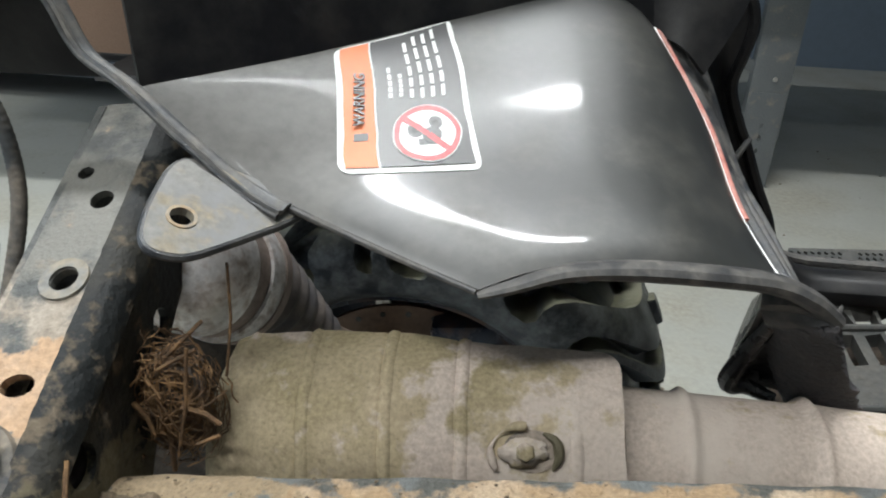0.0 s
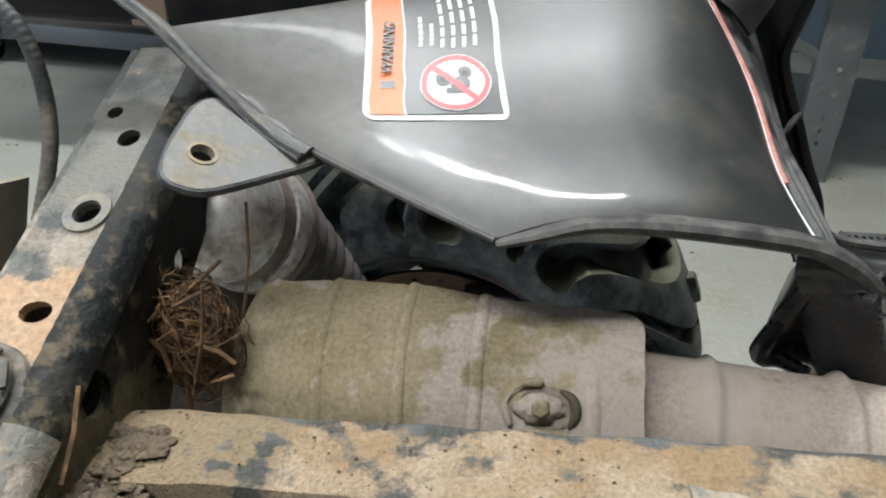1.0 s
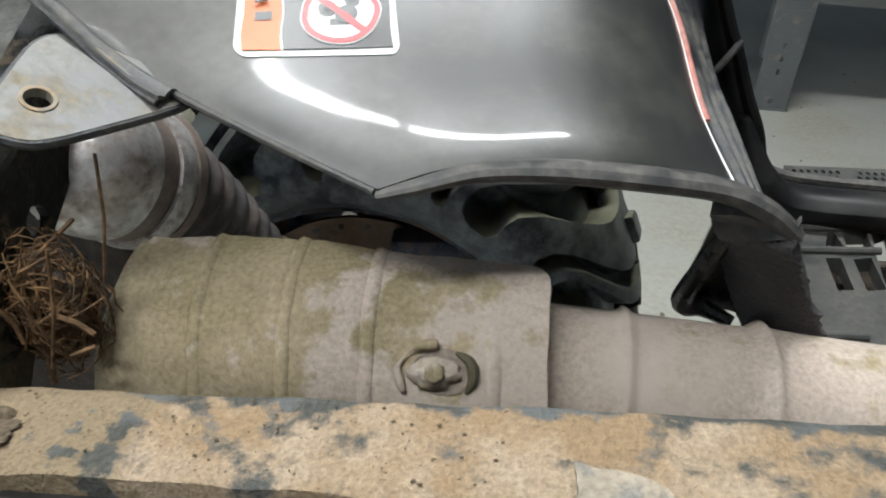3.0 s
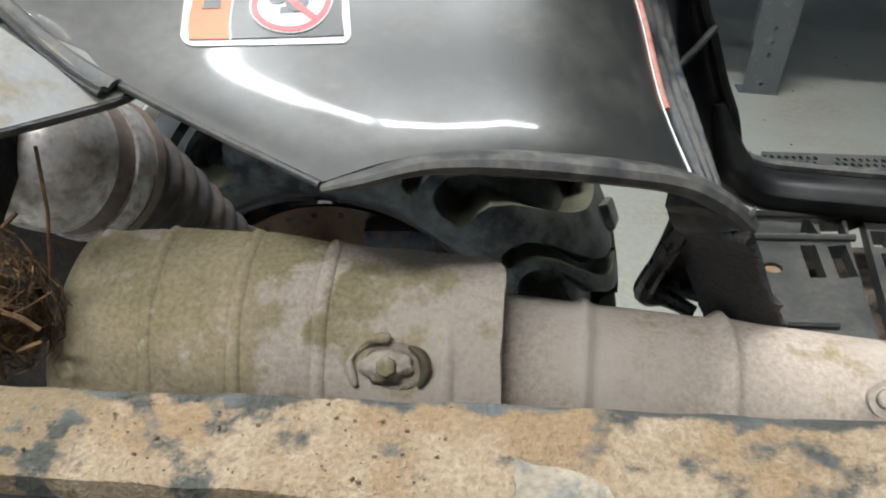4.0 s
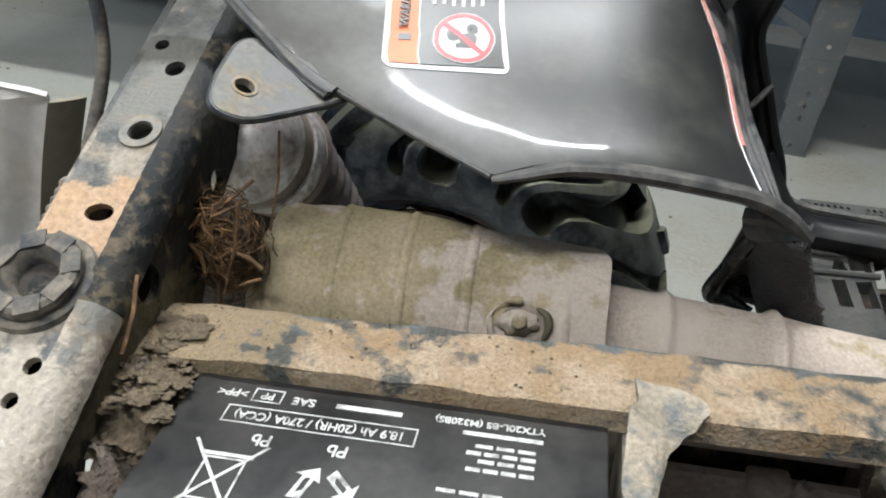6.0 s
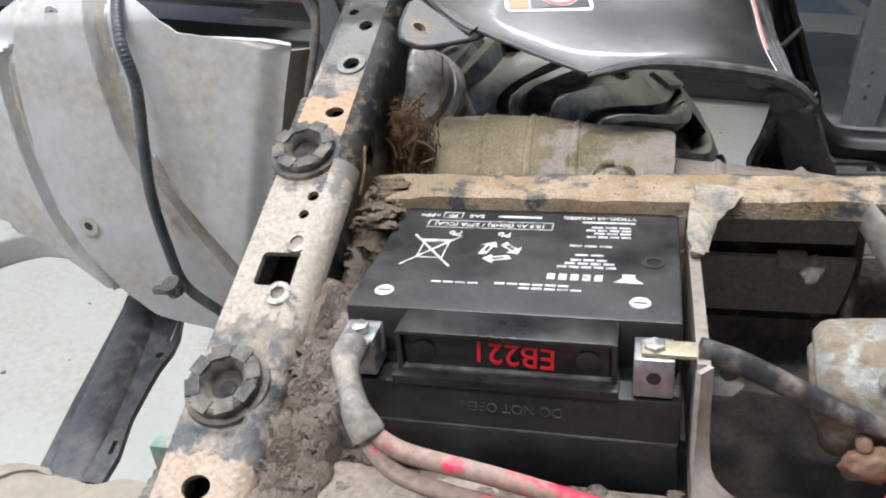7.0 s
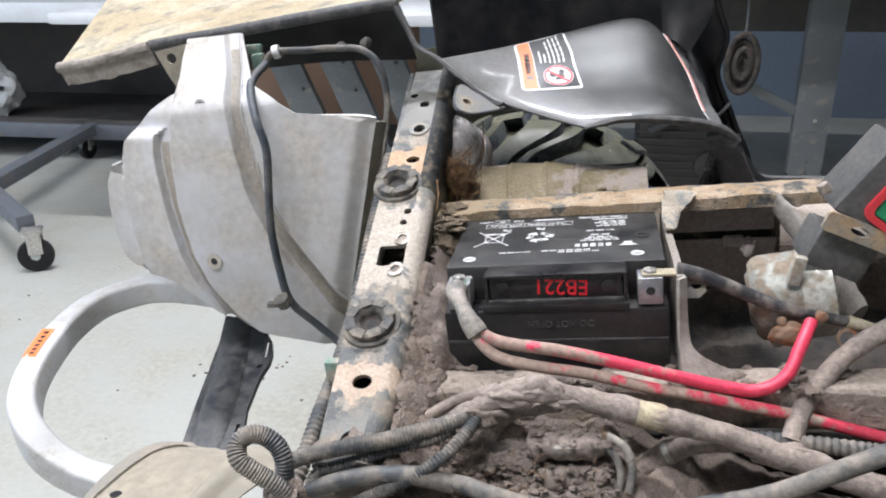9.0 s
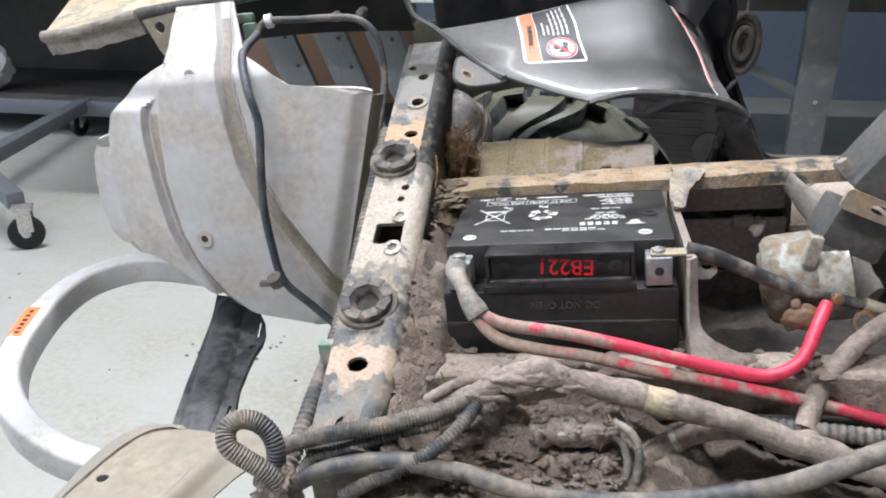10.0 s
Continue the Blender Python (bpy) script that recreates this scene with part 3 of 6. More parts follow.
def rolling_table():
    """A rolling steel table with a low dark shelf and a splayed base."""
    t = thing("rolling_table", "grey steel rolling table with a dark low shelf on casters", "table", HERE)
    for k, (x, y) in enumerate(((-1.93, 1.90), (-2.75, 3.46), (-3.9, 3.46), (-3.3, 2.98))):
        caster(t, x, y, 0.5 + k)
    part("foot_bar", box((-0.03, 0, -0.03), (0.03, 1.66, 0.03), 0.004, None, frame_of((-1.97, 1.93, 0.17), (0.63, 0.775, 0), (-0.775, 0.63, 0))), M_BENCHDARK, t)
    part("foot_bar", box((-0.035, 0, -0.03), (0.035, 1.22, 0.03), 0.004, None, frame_of((-2.42, 2.27, 0.18), (0.975, 0.22, 0), (-0.22, 0.975, 0))), M_BENCHDARK, t)
    part("shelf", box((-4.6, 3.43, 0.185), (-1.7, 4.4, 0.20), 0.002), M_SHELF, t, "dark dusty low shelf")
    part("shelf_rail", box((-4.6, 3.40, 0.125), (-1.7, 3.43, 0.205), 0.003), M_BENCHDARK, t, "pale grey shelf edge")
    part("back_panel", box((-4.6, 4.40, 0.2), (-1.7, 4.42, 0.75), 0.002), M_SHELF, t)
    part("top", box((-4.6, 3.28, 0.76), (-1.7, 4.45, 0.86), 0.006), M_BENCHTOP, t, "pale table top with a bright edge")
    for x in (-4.5, -1.8):
        part("leg", box((x - 0.03, 4.3, 0.2), (x + 0.03, 4.36, 0.76), 0.003), M_BENCHDARK, t)
    return t


rolling_table()
bag = thing("paper_sack", "white sack with yellow and blue print on the shelf", "sack", HERE)
sk = part("sack", lump((-3.42, 3.62, 0.36), 0.17, 7, (1, 0.7, 0.95), 0.22, 4), M_WHITE, bag)
part("print_band", tube(spline([(-3.58, 3.56, 0.40), (-3.44, 3.495, 0.40), (-3.28, 3.54, 0.37)], 8), 0.03, 10, flat=0.5), M_RIM, sk, "dark blue band")
part("print_band", tube(spline([(-3.56, 3.53, 0.32), (-3.47, 3.49, 0.32)], 6), 0.03, 10, flat=0.5), M_ORANGE, sk)

mach = thing("engine_block", "dark dusty engine casing standing on the floor", "engine", Matrix.Translation((0.47, 3.25, 0)))
eb = part("casing", box((-0.20, 0.0, 0.0), (0.20, 0.30, 0.34), 0.02), M_SHELF, mach)
for k in range(7):
    part("fin", box((-0.21, -0.012, 0.07 + 0.036 * k), (0.10, 0.02, 0.082 + 0.036 * k), 0.003), M_SHELF, eb)
part("cover", cyl((0.13, -0.03, 0.14), (0.13, 0.01, 0.14), 0.07, seg=28, bevel=0.008), M_SHELF, mach, "round dusty side cover")
part("cap", cyl((0.13, -0.04, 0.14), (0.13, -0.03, 0.14), 0.025, seg=18, bevel=0.003), M_SHELF, mach)
part("pipe", tube(spline([(-0.15, -0.02, 0.30), (-0.05, -0.06, 0.36), (0.08, -0.04, 0.38), (0.16, 0.06, 0.36)], 8), 0.02, 12), M_BRACKETBLACK, mach)

coil = thing("hose_coil", "dark rubber hose coiled and hung under the bench", "hose", HERE)
for k in range(6):
    s = 1.0 - 0.16 * k
    ring = [Vector((0.622 + 0.058 * s * math.cos(2 * math.pi * i / 28) + 0.004 * math.sin(k * 5), 2.88 + 0.012 * ((k % 3) - 1), 0.649 + 0.113 * s * math.sin(2 * math.pi * i / 28) + 0.006 * math.cos(k * 4))) for i in range(28)]
    part("loop", tube(ring, 0.0125, 10, closed=True, lump=0.1), M_PIT, coil)
part("hook", tube(spline([(0.622, 2.88, 0.745), (0.626, 2.88, 0.806), (0.622, 2.89, 0.92)], 6), 0.005, 8), M_BENCH, coil, "grey steel hook")

# specks on the floor
rnd = random.Random(4)
bm = bmesh.new()
for i in range(120):
    x, y = rnd.uniform(-2.4, 1.8), rnd.uniform(0.6, 3.6)
    lump((x, y, 0.001), rnd.uniform(0.002, 0.007), i, (1, rnd.uniform(0.5, 1.3), 0.35), 0.5, 1, bm)
for i in range(60):
    lump((-0.88 + rnd.gauss(0, 0.05), 1.32 + rnd.gauss(0, 0.06), 0.001), rnd.uniform(0.002, 0.006), i, (1, 1, 0.4), 0.5, 1, bm)
solo("floor_debris", bm, M_DEBRIS, "small dark crumbs of dirt scattered on the floor", "debris", HERE, kind="stuff")

# ---- the vehicle's frame ----
SL = radians(25.2)
BT, BN = Vector((0, math.cos(SL), math.sin(SL))), Vector((0, -math.sin(SL), math.cos(SL)))
BO = Vector((-0.056, 0.163, 0.838))
beam_m = Matrix.Translation(BO) @ Matrix((Vector((1, 0, 0)), BT, BN)).transposed().to_4x4()

chassis = thing("vehicle_frame", "muddy black steel vehicle frame with rusty patches", "vehicle frame")
holes = [rounded(-0.013, 0.006, 0.013, 0.030, 0.003, 2), ring2(0.0, 0.151, 0.0070, 14, 0.0050), ring2(0.0, 0.245, 0.0055, 12), ring2(-0.002, -0.116, 0.0080, 14, 0.0066),
         ring2(-0.002, -0.166, 0.007, 12), ring2(0.0, 0.200, 0.0060, 14), ring2(0.006, 0.075, 0.004, 10), ring2(0.004, 0.060, 0.0035, 10), ring2(-0.014, 0.262, 0.004, 8)]
out = [(-0.024, -0.186), (0.007, -0.186), (0.0125, -0.12), (0.0125, 0.31), (-0.020, 0.31), (-0.022, 0.19), (-0.025, 0.10), (-0.026, -0.06)]
cross = part("cross_member", slab(out, holes, 0.004, beam_m), M_FRAME, chassis, smooth=False)
# its side walls: thin channels with slots
side = [(-0.186, -0.010), (0.31, -0.010), (0.31, -0.035), (0.20, -0.05), (0.12, -0.085), (-0.02, -0.10), (-0.165, -0.06)]
sh = [ring2(0.129, -0.0200, 0.0090, 20), ring2(0.196, -0.010, 0.005, 10), ring2(0.205, -0.038, 0.007, 10), ring2(-0.035, -0.03, 0.005, 10, 0.012), ring2(-0.095, -0.028, 0.005, 10, 0.012), ring2(0.055, -0.05, 0.014, 14, 0.02)]
# side wall and upper bend get their shade from the darker steel colour
part("side_wall", slab(side, sh, 0.004, frame_of(BO + Vector((0.0245, 0, 0)) - BN * 0.001, BT, BN)), M_SIDE, cross, "side wall with dried mud, darkened for shade", smooth=False)
for s0, s1, mat, words in ((-0.186, 0.105, M_FRAME, "muddy rounded bend"), (0.105, 0.31, M_SIDE, "rounded bend darkened for shade")):
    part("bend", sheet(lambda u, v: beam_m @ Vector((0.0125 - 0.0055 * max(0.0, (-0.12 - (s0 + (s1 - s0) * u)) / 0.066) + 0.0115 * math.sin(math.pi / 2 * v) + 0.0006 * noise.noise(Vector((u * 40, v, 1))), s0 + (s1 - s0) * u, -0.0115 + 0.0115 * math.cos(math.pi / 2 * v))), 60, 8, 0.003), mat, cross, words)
side2 = [(-0.186, 0), (0.31, 0), (0.31, -0.034), (-0.186, -0.045)]
part("side_wall", slab(side2, [], 0.004, frame_of(BO + Vector((-0.0215, 0, 0)) - BN * 0.001, BT, BN)), M_FRAME, cross, smooth=False)
# web is near black: the shade seen through the holes is in its colour
part("web", slab([(-0.021, -0.16), (0.021, -0.16), (0.018, 0.30), (-0.018, 0.30)], [], 0.003, beam_m @ Matrix.Translation((0, 0, -0.03))), M_PIT, cross, "inner web blackened for the shade inside the beam", smooth=False)
for s, x in ((0.0376, 0.007), (0.0, 0.006)):
    bm = slab(ring2(0, 0, 0.0078, 22), [ring2(0, 0, 0.0044, 22)], 0.0024, beam_m @ Matrix.Translation((x, s, 0.0020)))
    n = part("weld_nut", bm, M_NUT, cross, "bright worn nut ring")
    part("thread", cyl(beam_m @ Vector((x, s, -0.001)), beam_m @ Vector((x, s, 0.0006)), 0.0046, seg=16), M_MUDDY, n)
bm = slab(ring2(0, 0, 0.0105, 22), [ring2(0, 0, 0.0062, 22)], 0.002, beam_m @ Matrix.Translation((0, 0.2, 0.0015)))
part("washer", bm, M_TAB, cross, "pale worn ring round the hole")

def grommet(s, x):
    p = lambda dx, ds, dz: beam_m @ Vector((x + dx, s + ds, dz))
    bm = bmesh.new()
    prof = [(0.0090, 0.0), (0.0095, 0.004), (0.0130, 0.0085), (0.0180, 0.0095), (0.0200, 0.0082), (0.0208, 0.006), (0.0202, 0.0045), (0.0205, 0.0035), (0.0240, 0.0028), (0.0248, 0.0)]
    n = 32
    rings = [[bm.verts.new(p(r * math.cos(2 * math.pi * k / n), r * math.sin(2 * math.pi * k / n), z)) for k in range(n)] for r, z in prof]
    for a, b in zip(rings, rings[1:]):
        for k in range(n):
            bm.faces.new((a[k], a[(k + 1) % n], b[(k + 1) % n], b[k]))
    g = part("rubber_mount", bm, M_RUBBER, chassis, "dusty black rubber mount ring")
    # near-black discs stand for the shade down the hollow core
    part("core", cyl(p(0, 0, -0.002), p(0, 0, 0.0012), 0.0098, seg=20), M_PIT, g)
    part("core_hole", cyl(p(0.001, -0.002, 0.0), p(0.001, -0.002, 0.0018), 0.0048, seg=16), M_SIDE, g)
    for k in range(8):
        w = 2 * math.pi * (k + 0.5) / 8
        part("tooth", box((-0.0040, -0.0054, 0.0), (0.0045, 0.0054, 0.0013), 0.0006, None, beam_m @ Matrix.Translation((x, s, 0.0085)) @ Matrix.Rotation(w, 4, "Z") @ Matrix.Translation((0.0165, 0, 0))), M_RUBBER, g)


grommet(0.112, -0.009)
grommet(-0.060, -0.004)


def rail(name, pts, w, h, material, label):
    """A square tube with softened, dented edges, its top along the points."""
    line = spline(pts, 14)
    bm = bmesh.new()
    rings = []
    prof = [(-0.5, -0.12), (-0.42, -0.03), (-0.3, 0.0), (0.3, 0.0), (0.42, -0.03), (0.5, -0.12), (0.5, -0.9), (0.4, -1.0), (-0.4, -1.0), (-0.5, -0.9)]
    for i, p in enumerate(line):
        d = (line[min(i + 1, len(line) - 1)] - line[max(i - 1, 0)]).normalized()
        s = d.cross(Vector((0, 0, 1))).normalized()
        ring = []
        for a, b in prof:
            v = p - s * a * w + Vector((0, 0, b * h))
            ring.append(bm.verts.new(v + Vector((0, 0, 0.0022 * noise.noise(v * 45) if b > -0.2 else 0))))
        rings.append(ring)
    for a, b in zip(rings, rings[1:]):
        for k in range(len(prof)):
            bm.faces.new((a[k], a[(k + 1) % len(prof)], b[(k + 1) % len(prof)], b[k]))
    bm.faces.new(rings[0][::-1])
    bm.faces.new(rings[-1])
    return part(name, bm, material, chassis, label)


rail("rail", [(-0.035, 0.288, 0.853), (0.02, 0.288, 0.855), (0.10, 0.288, 0.856), (0.20, 0.287, 0.857), (0.33, 0.287, 0.858), (0.46, 0.287, 0.858), (0.62, 0.287, 0.858)], 0.040, 0.015, M_RAIL, "frame rail caked with sandy dried mud")
rail("rail", [(-0.03, 0.088, 0.775), (0.06, 0.09, 0.772), (0.16, 0.09, 0.772), (0.30, 0.09, 0.770), (0.45, 0.09, 0.766), (0.62, 0.09, 0.76)], 0.034, 0.035, M_MUDDY, "lower frame rail thick with mud")
# upright plate between the rails, beside the battery
plate = [(0.288, 0.852), (0.27, 0.842), (0.235, 0.838), (0.150, 0.842), (0.118, 0.842), (0.108, 0.80), (0.100, 0.775), (0.09, 0.765), (0.20, 0.765), (0.28, 0.765)]
bp = part("upright_plate", slab(plate, [], 0.006, frame_of((0.187, 0, 0), (0, 1, 0), (0, 0, 1))), M_DUSTY, chassis, "dusty steel plate beside the battery", smooth=False)
f = coons([(0.186, 0.118, 0.842), (0.187, 0.110, 0.80), (0.195, 0.100, 0.785), (0.222, 0.094, 0.772)], [(0.180, 0.112, 0.842), (0.180, 0.106, 0.80), (0.181, 0.095, 0.78), (0.181, 0.086, 0.768)],
          [(0.186, 0.118, 0.842), (0.180, 0.112, 0.842)], [(0.222, 0.094, 0.772), (0.181, 0.086, 0.768)])
part("flange", sheet(f, 14, 3, 0.003), M_DUSTY, bp, "pale dusty flange")
f = coons([(0.1840, 0.2785, 0.8590), (0.197, 0.2765, 0.8592), (0.2110, 0.2720, 0.8585), (0.2110, 0.2650, 0.8565)], [(0.181, 0.225, 0.842), (0.184, 0.222, 0.841), (0.187, 0.223, 0.8405), (0.190, 0.226, 0.840)], [(0.1840, 0.2785, 0.8590), (0.1845, 0.2690, 0.8585), (0.1815, 0.2640, 0.8540), (0.181, 0.225, 0.842)], [(0.2110, 0.2650, 0.8565), (0.207, 0.2620, 0.8530), (0.195, 0.252, 0.846), (0.190, 0.226, 0.840)])
part("gusset", sheet(lambda u, v: Vector(f(u, v)) + Vector((0, 0, 0.0006 * noise.noise(Vector((u * 5, v * 9, 3))))), 20, 24, 0.003), M_GUSSET, bp, "grey dusty gusset lying over the rail")
lug = [(0.0, -0.011), (0.012, -0.011), (0.017, -0.006), (0.017, 0.006), (0.012, 0.011), (0.0, 0.011)]
lg = part("lug", slab(lug, [ring2(0.010, 0, 0.0042, 12)], 0.004, frame_of((0.186, 0.126, 0.832), (1, 0, 0), (0, 0.35, 0.93))), M_TAB, bp, "small pierced lug")

# ---- battery ----
bat = thing("battery", "black sealed battery lying in the frame with white print", "battery")
body = part("case", box((-0.002, 0.121, 0.756), (0.176, 0.274, 0.8155), 0.003), M_BATT, bat)
part("case_step", box((-0.001, 0.1195, 0.757), (0.175, 0.122, 0.788), 0.001), M_BATT, body)
part("rib_line", box((-0.001, 0.1200, 0.7882), (0.175, 0.1225, 0.790), 0.0005), M_LIP, body, "dusty seam line")
top = part("lid", box((-0.0015, 0.146, 0.815), (0.1755, 0.274, 0.8450), 0.0025), M_BATTLAB, bat)
part("ledge", box((0.030, 0.1195, 0.8150), (0.146, 0.147, 0.8205), 0.0012), M_BATT, top)
part("cap_strip", box((0.036, 0.1285, 0.8205), (0.1415, 0.147, 0.8435), 0.0015), M_BATT, top, "recessed black cap strip")
part("rim", box((0.034, 0.1255, 0.8200), (0.1435, 0.1295, 0.8225), 0.0008), M_LIP, top)
for x in (0.034, 0.1435):
    part("rim", box((x - 0.0015, 0.1255, 0.8205), (x + 0.0015, 0.147, 0.8435), 0.0008), M_BATT, top)
part("rim", box((0.034, 0.1255, 0.8418), (0.1435, 0.147, 0.8442), 0.0008), M_BATT, top)
for x in (0.047, 0.131):
    w = part("vent_plug", cyl((x, 0.1288, 0.832), (x, 0.1272, 0.832), 0.0058, seg=20, bevel=0.0006), M_BATT, top)
    part("slot", box((x - 0.003, 0.1268, 0.8314), (x + 0.003, 0.1274, 0.8326)), M_DECAL, w)
front = frame_of((0.0935, 0.1283, 0.8325), (-1, 0, 0), (0, 0, -1))
letters("EB221", 0.0185, front @ Matrix.Rotation(radians(-3), 4, "Z"), M_REDINK, top, "hand_lettering", bold=0.0001, label="hand-written red letters", squeeze=0.92)
letters("DO NOT OPEN", 0.0085, frame_of((0.092, 0.1207, 0.8035), (-1, 0, 0), (0, 0, -1)), M_LIP, body, "raised_lettering", depth=0.0003, squeeze=0.9)
for x, mat in ((0.012, M_GREENCLIP), (0.162, M_LEAD)):
    tm = part("terminal", box((x - 0.0095, 0.1215, 0.8175), (x + 0.0095, 0.141, 0.8395), 0.0012), M_LEAD, bat, "grey lead terminal block")
    part("bolt", cyl((x, 0.130, 0.8395), (x, 0.130, 0.8440), 0.0055, seg=6, bevel=0.0008), M_BOLT, tm, "zinc hex bolt")
    part("bolt_hole", cyl((x, 0.1213, 0.829), (x, 0.1220, 0.829), 0.0035, seg=14), M_DECAL, tm)
LAB = frame_of((0.0875, 0.21, 0.8452), (-1, 0, 0), (0, -1, 0))
prn = lambda x, y: LAB @ Matrix.Translation((0.0875 - x, 0.21 - y, 0))


def lab_text(text, x, y, size, squeeze=1.0):
    letters(text, size, prn(x, y), M_FADED, top, "print", 0.0002, 0.0001, squeeze=squeeze)


def lab_bar(x0, x1, y, h):
    bar2(LAB, 0.0875 - x1, 0.21 - y - h / 2, 0.0875 - x0, 0.21 - y + h / 2, M_FADED, top, "print_bar", 0.0002)


def lab_frame(x0, x1, y0, y1, w):
    o = [(0.0875 - x1, 0.21 - y1), (0.0875 - x0, 0.21 - y1), (0.0875 - x0, 0.21 - y0), (0.0875 - x1, 0.21 - y0)]
    i = [(0.0875 - x1 + w, 0.21 - y1 + w), (0.0875 - x0 - w, 0.21 - y1 + w), (0.0875 - x0 - w, 0.21 - y0 - w), (0.0875 - x1 + w, 0.21 - y0 - w)]
    part("print_frame", slab(o, [i], 0.0003, LAB @ Matrix.Translation((0, 0, 0.0002))), M_FADED, top, smooth=False)


lab_text(">PP<", 0.0185, 0.2585, 0.0062)
lab_frame(0.0275, 0.0405, 0.2545, 0.2625, 0.0006)
lab_text("PP", 0.034, 0.2585, 0.0058)
lab_text("SAE", 0.050, 0.2580, 0.0062)
lab_bar(0.064, 0.092, 0.2580, 0.0026)
lab_text("YTX20L-BS (M320BS)", 0.128, 0.2590, 0.0050)
lab_bar(0.118, 0.150, 0.2530, 0.0022)
lab_frame(0.020, 0.1005, 0.2410, 0.2510, 0.0006)
lab_text("18.9 Ah (20HR) / 270A (CCA)", 0.060, 0.2460, 0.0062, 0.93)
for x in (0.041, 0.072):
    lab_text("Pb", x, 0.2335, 0.0085)
# struck-out bin
for a, b in (((0.016, 0.192), (0.046, 0.230)), ((0.016, 0.230), (0.046, 0.192))):
    d = Vector((a[0] - b[0], b[1] - a[1], 0))
    c = ((a[0] + b[0]) / 2, (a[1] + b[1]) / 2)
    part("print_line", box((-d.length / 2, -0.0007, -0.0002), (d.length / 2, 0.0007, 0.0002), 0, None, prn(*c) @ Matrix.Rotation(math.atan2(a[1] - b[1], b[0] - a[0]), 4, "Z")), M_FADED, top)
lab_frame(0.0235, 0.040, 0.201, 0.222, 0.0009)
lab_bar(0.021, 0.042, 0.2235, 0.0018)
# three arrows chasing round
for k in range(3):
    m = prn(0.072, 0.212) @ Matrix.Rotation(radians(120 * k), 4, "Z")
    part("print_arrow", slab([(-0.009, 0.0085), (0.002, 0.0115), (0.001, 0.0145), (0.0085, 0.009), (0.003, 0.0035), (0.003, 0.0065), (-0.0065, 0.0040)], [[(-0.0055, 0.0075), (-0.003, 0.0062), (0.003, 0.0080), (0.0015, 0.0098)]], 0.0003, m), M_FADED, top, smooth=False)
# maker's mark, drawn as plain shapes
part("print_mark", slab([(-0.008, 0.004), (0.008, 0.004), (0.0035, -0.001), (0.0035, -0.005), (-0.0035, -0.005), (-0.0035, -0.001)], [], 0.0003, prn(0.148, 0.186)), M_FADED, top, smooth=False)
for k in range(5):
    part("print_mark", box((-0.0022, -0.0032, -0.0002), (0.0022, 0.0032, 0.0002), 0, None, prn(0.106 + 0.0065 * k, 0.1855)), M_FADED, top, smooth=False)
for x0, x1, y, h in ((0.108, 0.142, 0.197, 0.0022), (0.112, 0.141, 0.201, 0.0022), (0.115, 0.137, 0.205, 0.0022), (0.117, 0.135, 0.211, 0.0018), (0.113, 0.139, 0.222, 0.0018),
                     (0.122, 0.149, 0.234, 0.0020), (0.126, 0.149, 0.2385, 0.0020), (0.121, 0.149, 0.2425, 0.0020), (0.124, 0.149, 0.2465, 0.0018),
                     (0.040, 0.068, 0.1745, 0.0016), (0.076, 0.118, 0.1755, 0.0018), (0.090, 0.125, 0.1715, 0.0016)):
    n = max(2, round((x1 - x0) / 0.0075))
    for k in range(n):
        lab_bar(x0 + (x1 - x0) * k / n, x0 + (x1 - x0) * (k + 0.82) / n, y, h)
for x in (0.016, 0.1545):
    part("pole_sign", slab(ring2(0, 0, 0.0055, 20), [[(-0.0035, -0.0008), (0.0035, -0.0008), (0.0035, 0.0008), (-0.0035, 0.0008)]], 0.0003, prn(x, 0.163)), M_FADED, top, smooth=False)
part("moulded_ring", slab(ring2(0, 0, 0.0062, 20), [ring2(0, 0, 0.0042, 20)], 0.0006, prn(0.161, 0.205) @ Matrix.Translation((0, 0, 0.0004))), M_BATT, top)

# ---- cables ----


def cable(name, pts, r, material, label, category="cable", lumpy=0.0, seg=12, n=10, group=""):
    return solo(name, tube(spline(pts, n), r, seg, lump=lumpy), material, label, category, group=group)


red = thing("battery_lead", "pair of dirty red battery leads in a grey sleeve", "cable")
part("sleeve", tube(spline([(0.012, 0.121, 0.837), (0.013, 0.108, 0.839), (0.018, 0.094, 0.838), (0.026, 0.080, 0.829), (0.033, 0.075, 0.819)], 10), lambda i: 0.0072 + 0.0012 * math.sin(i * 0.21), 14, lump=0.06), M_SLEEVE, red, "grey heat-shrink sleeve")
part("lug", box((0.004, 0.112, 0.8365), (0.020, 0.136, 0.8395), 0.001), M_GREENCLIP, red, "green-tinged cable lug")
part("lead", tube(spline([(0.032, 0.077, 0.822), (0.040, 0.074, 0.817), (0.055, 0.072, 0.812), (0.094, 0.070, 0.806), (0.133, 0.070, 0.796), (0.171, 0.070, 0.785), (0.208, 0.070, 0.775), (0.232, 0.070, 0.772), (0.251, 0.074, 0.781), (0.263, 0.088, 0.797), (0.2745, 0.108, 0.8065)], 10), 0.0047, 14), M_RED, red, "red lead, brighter towards its end")
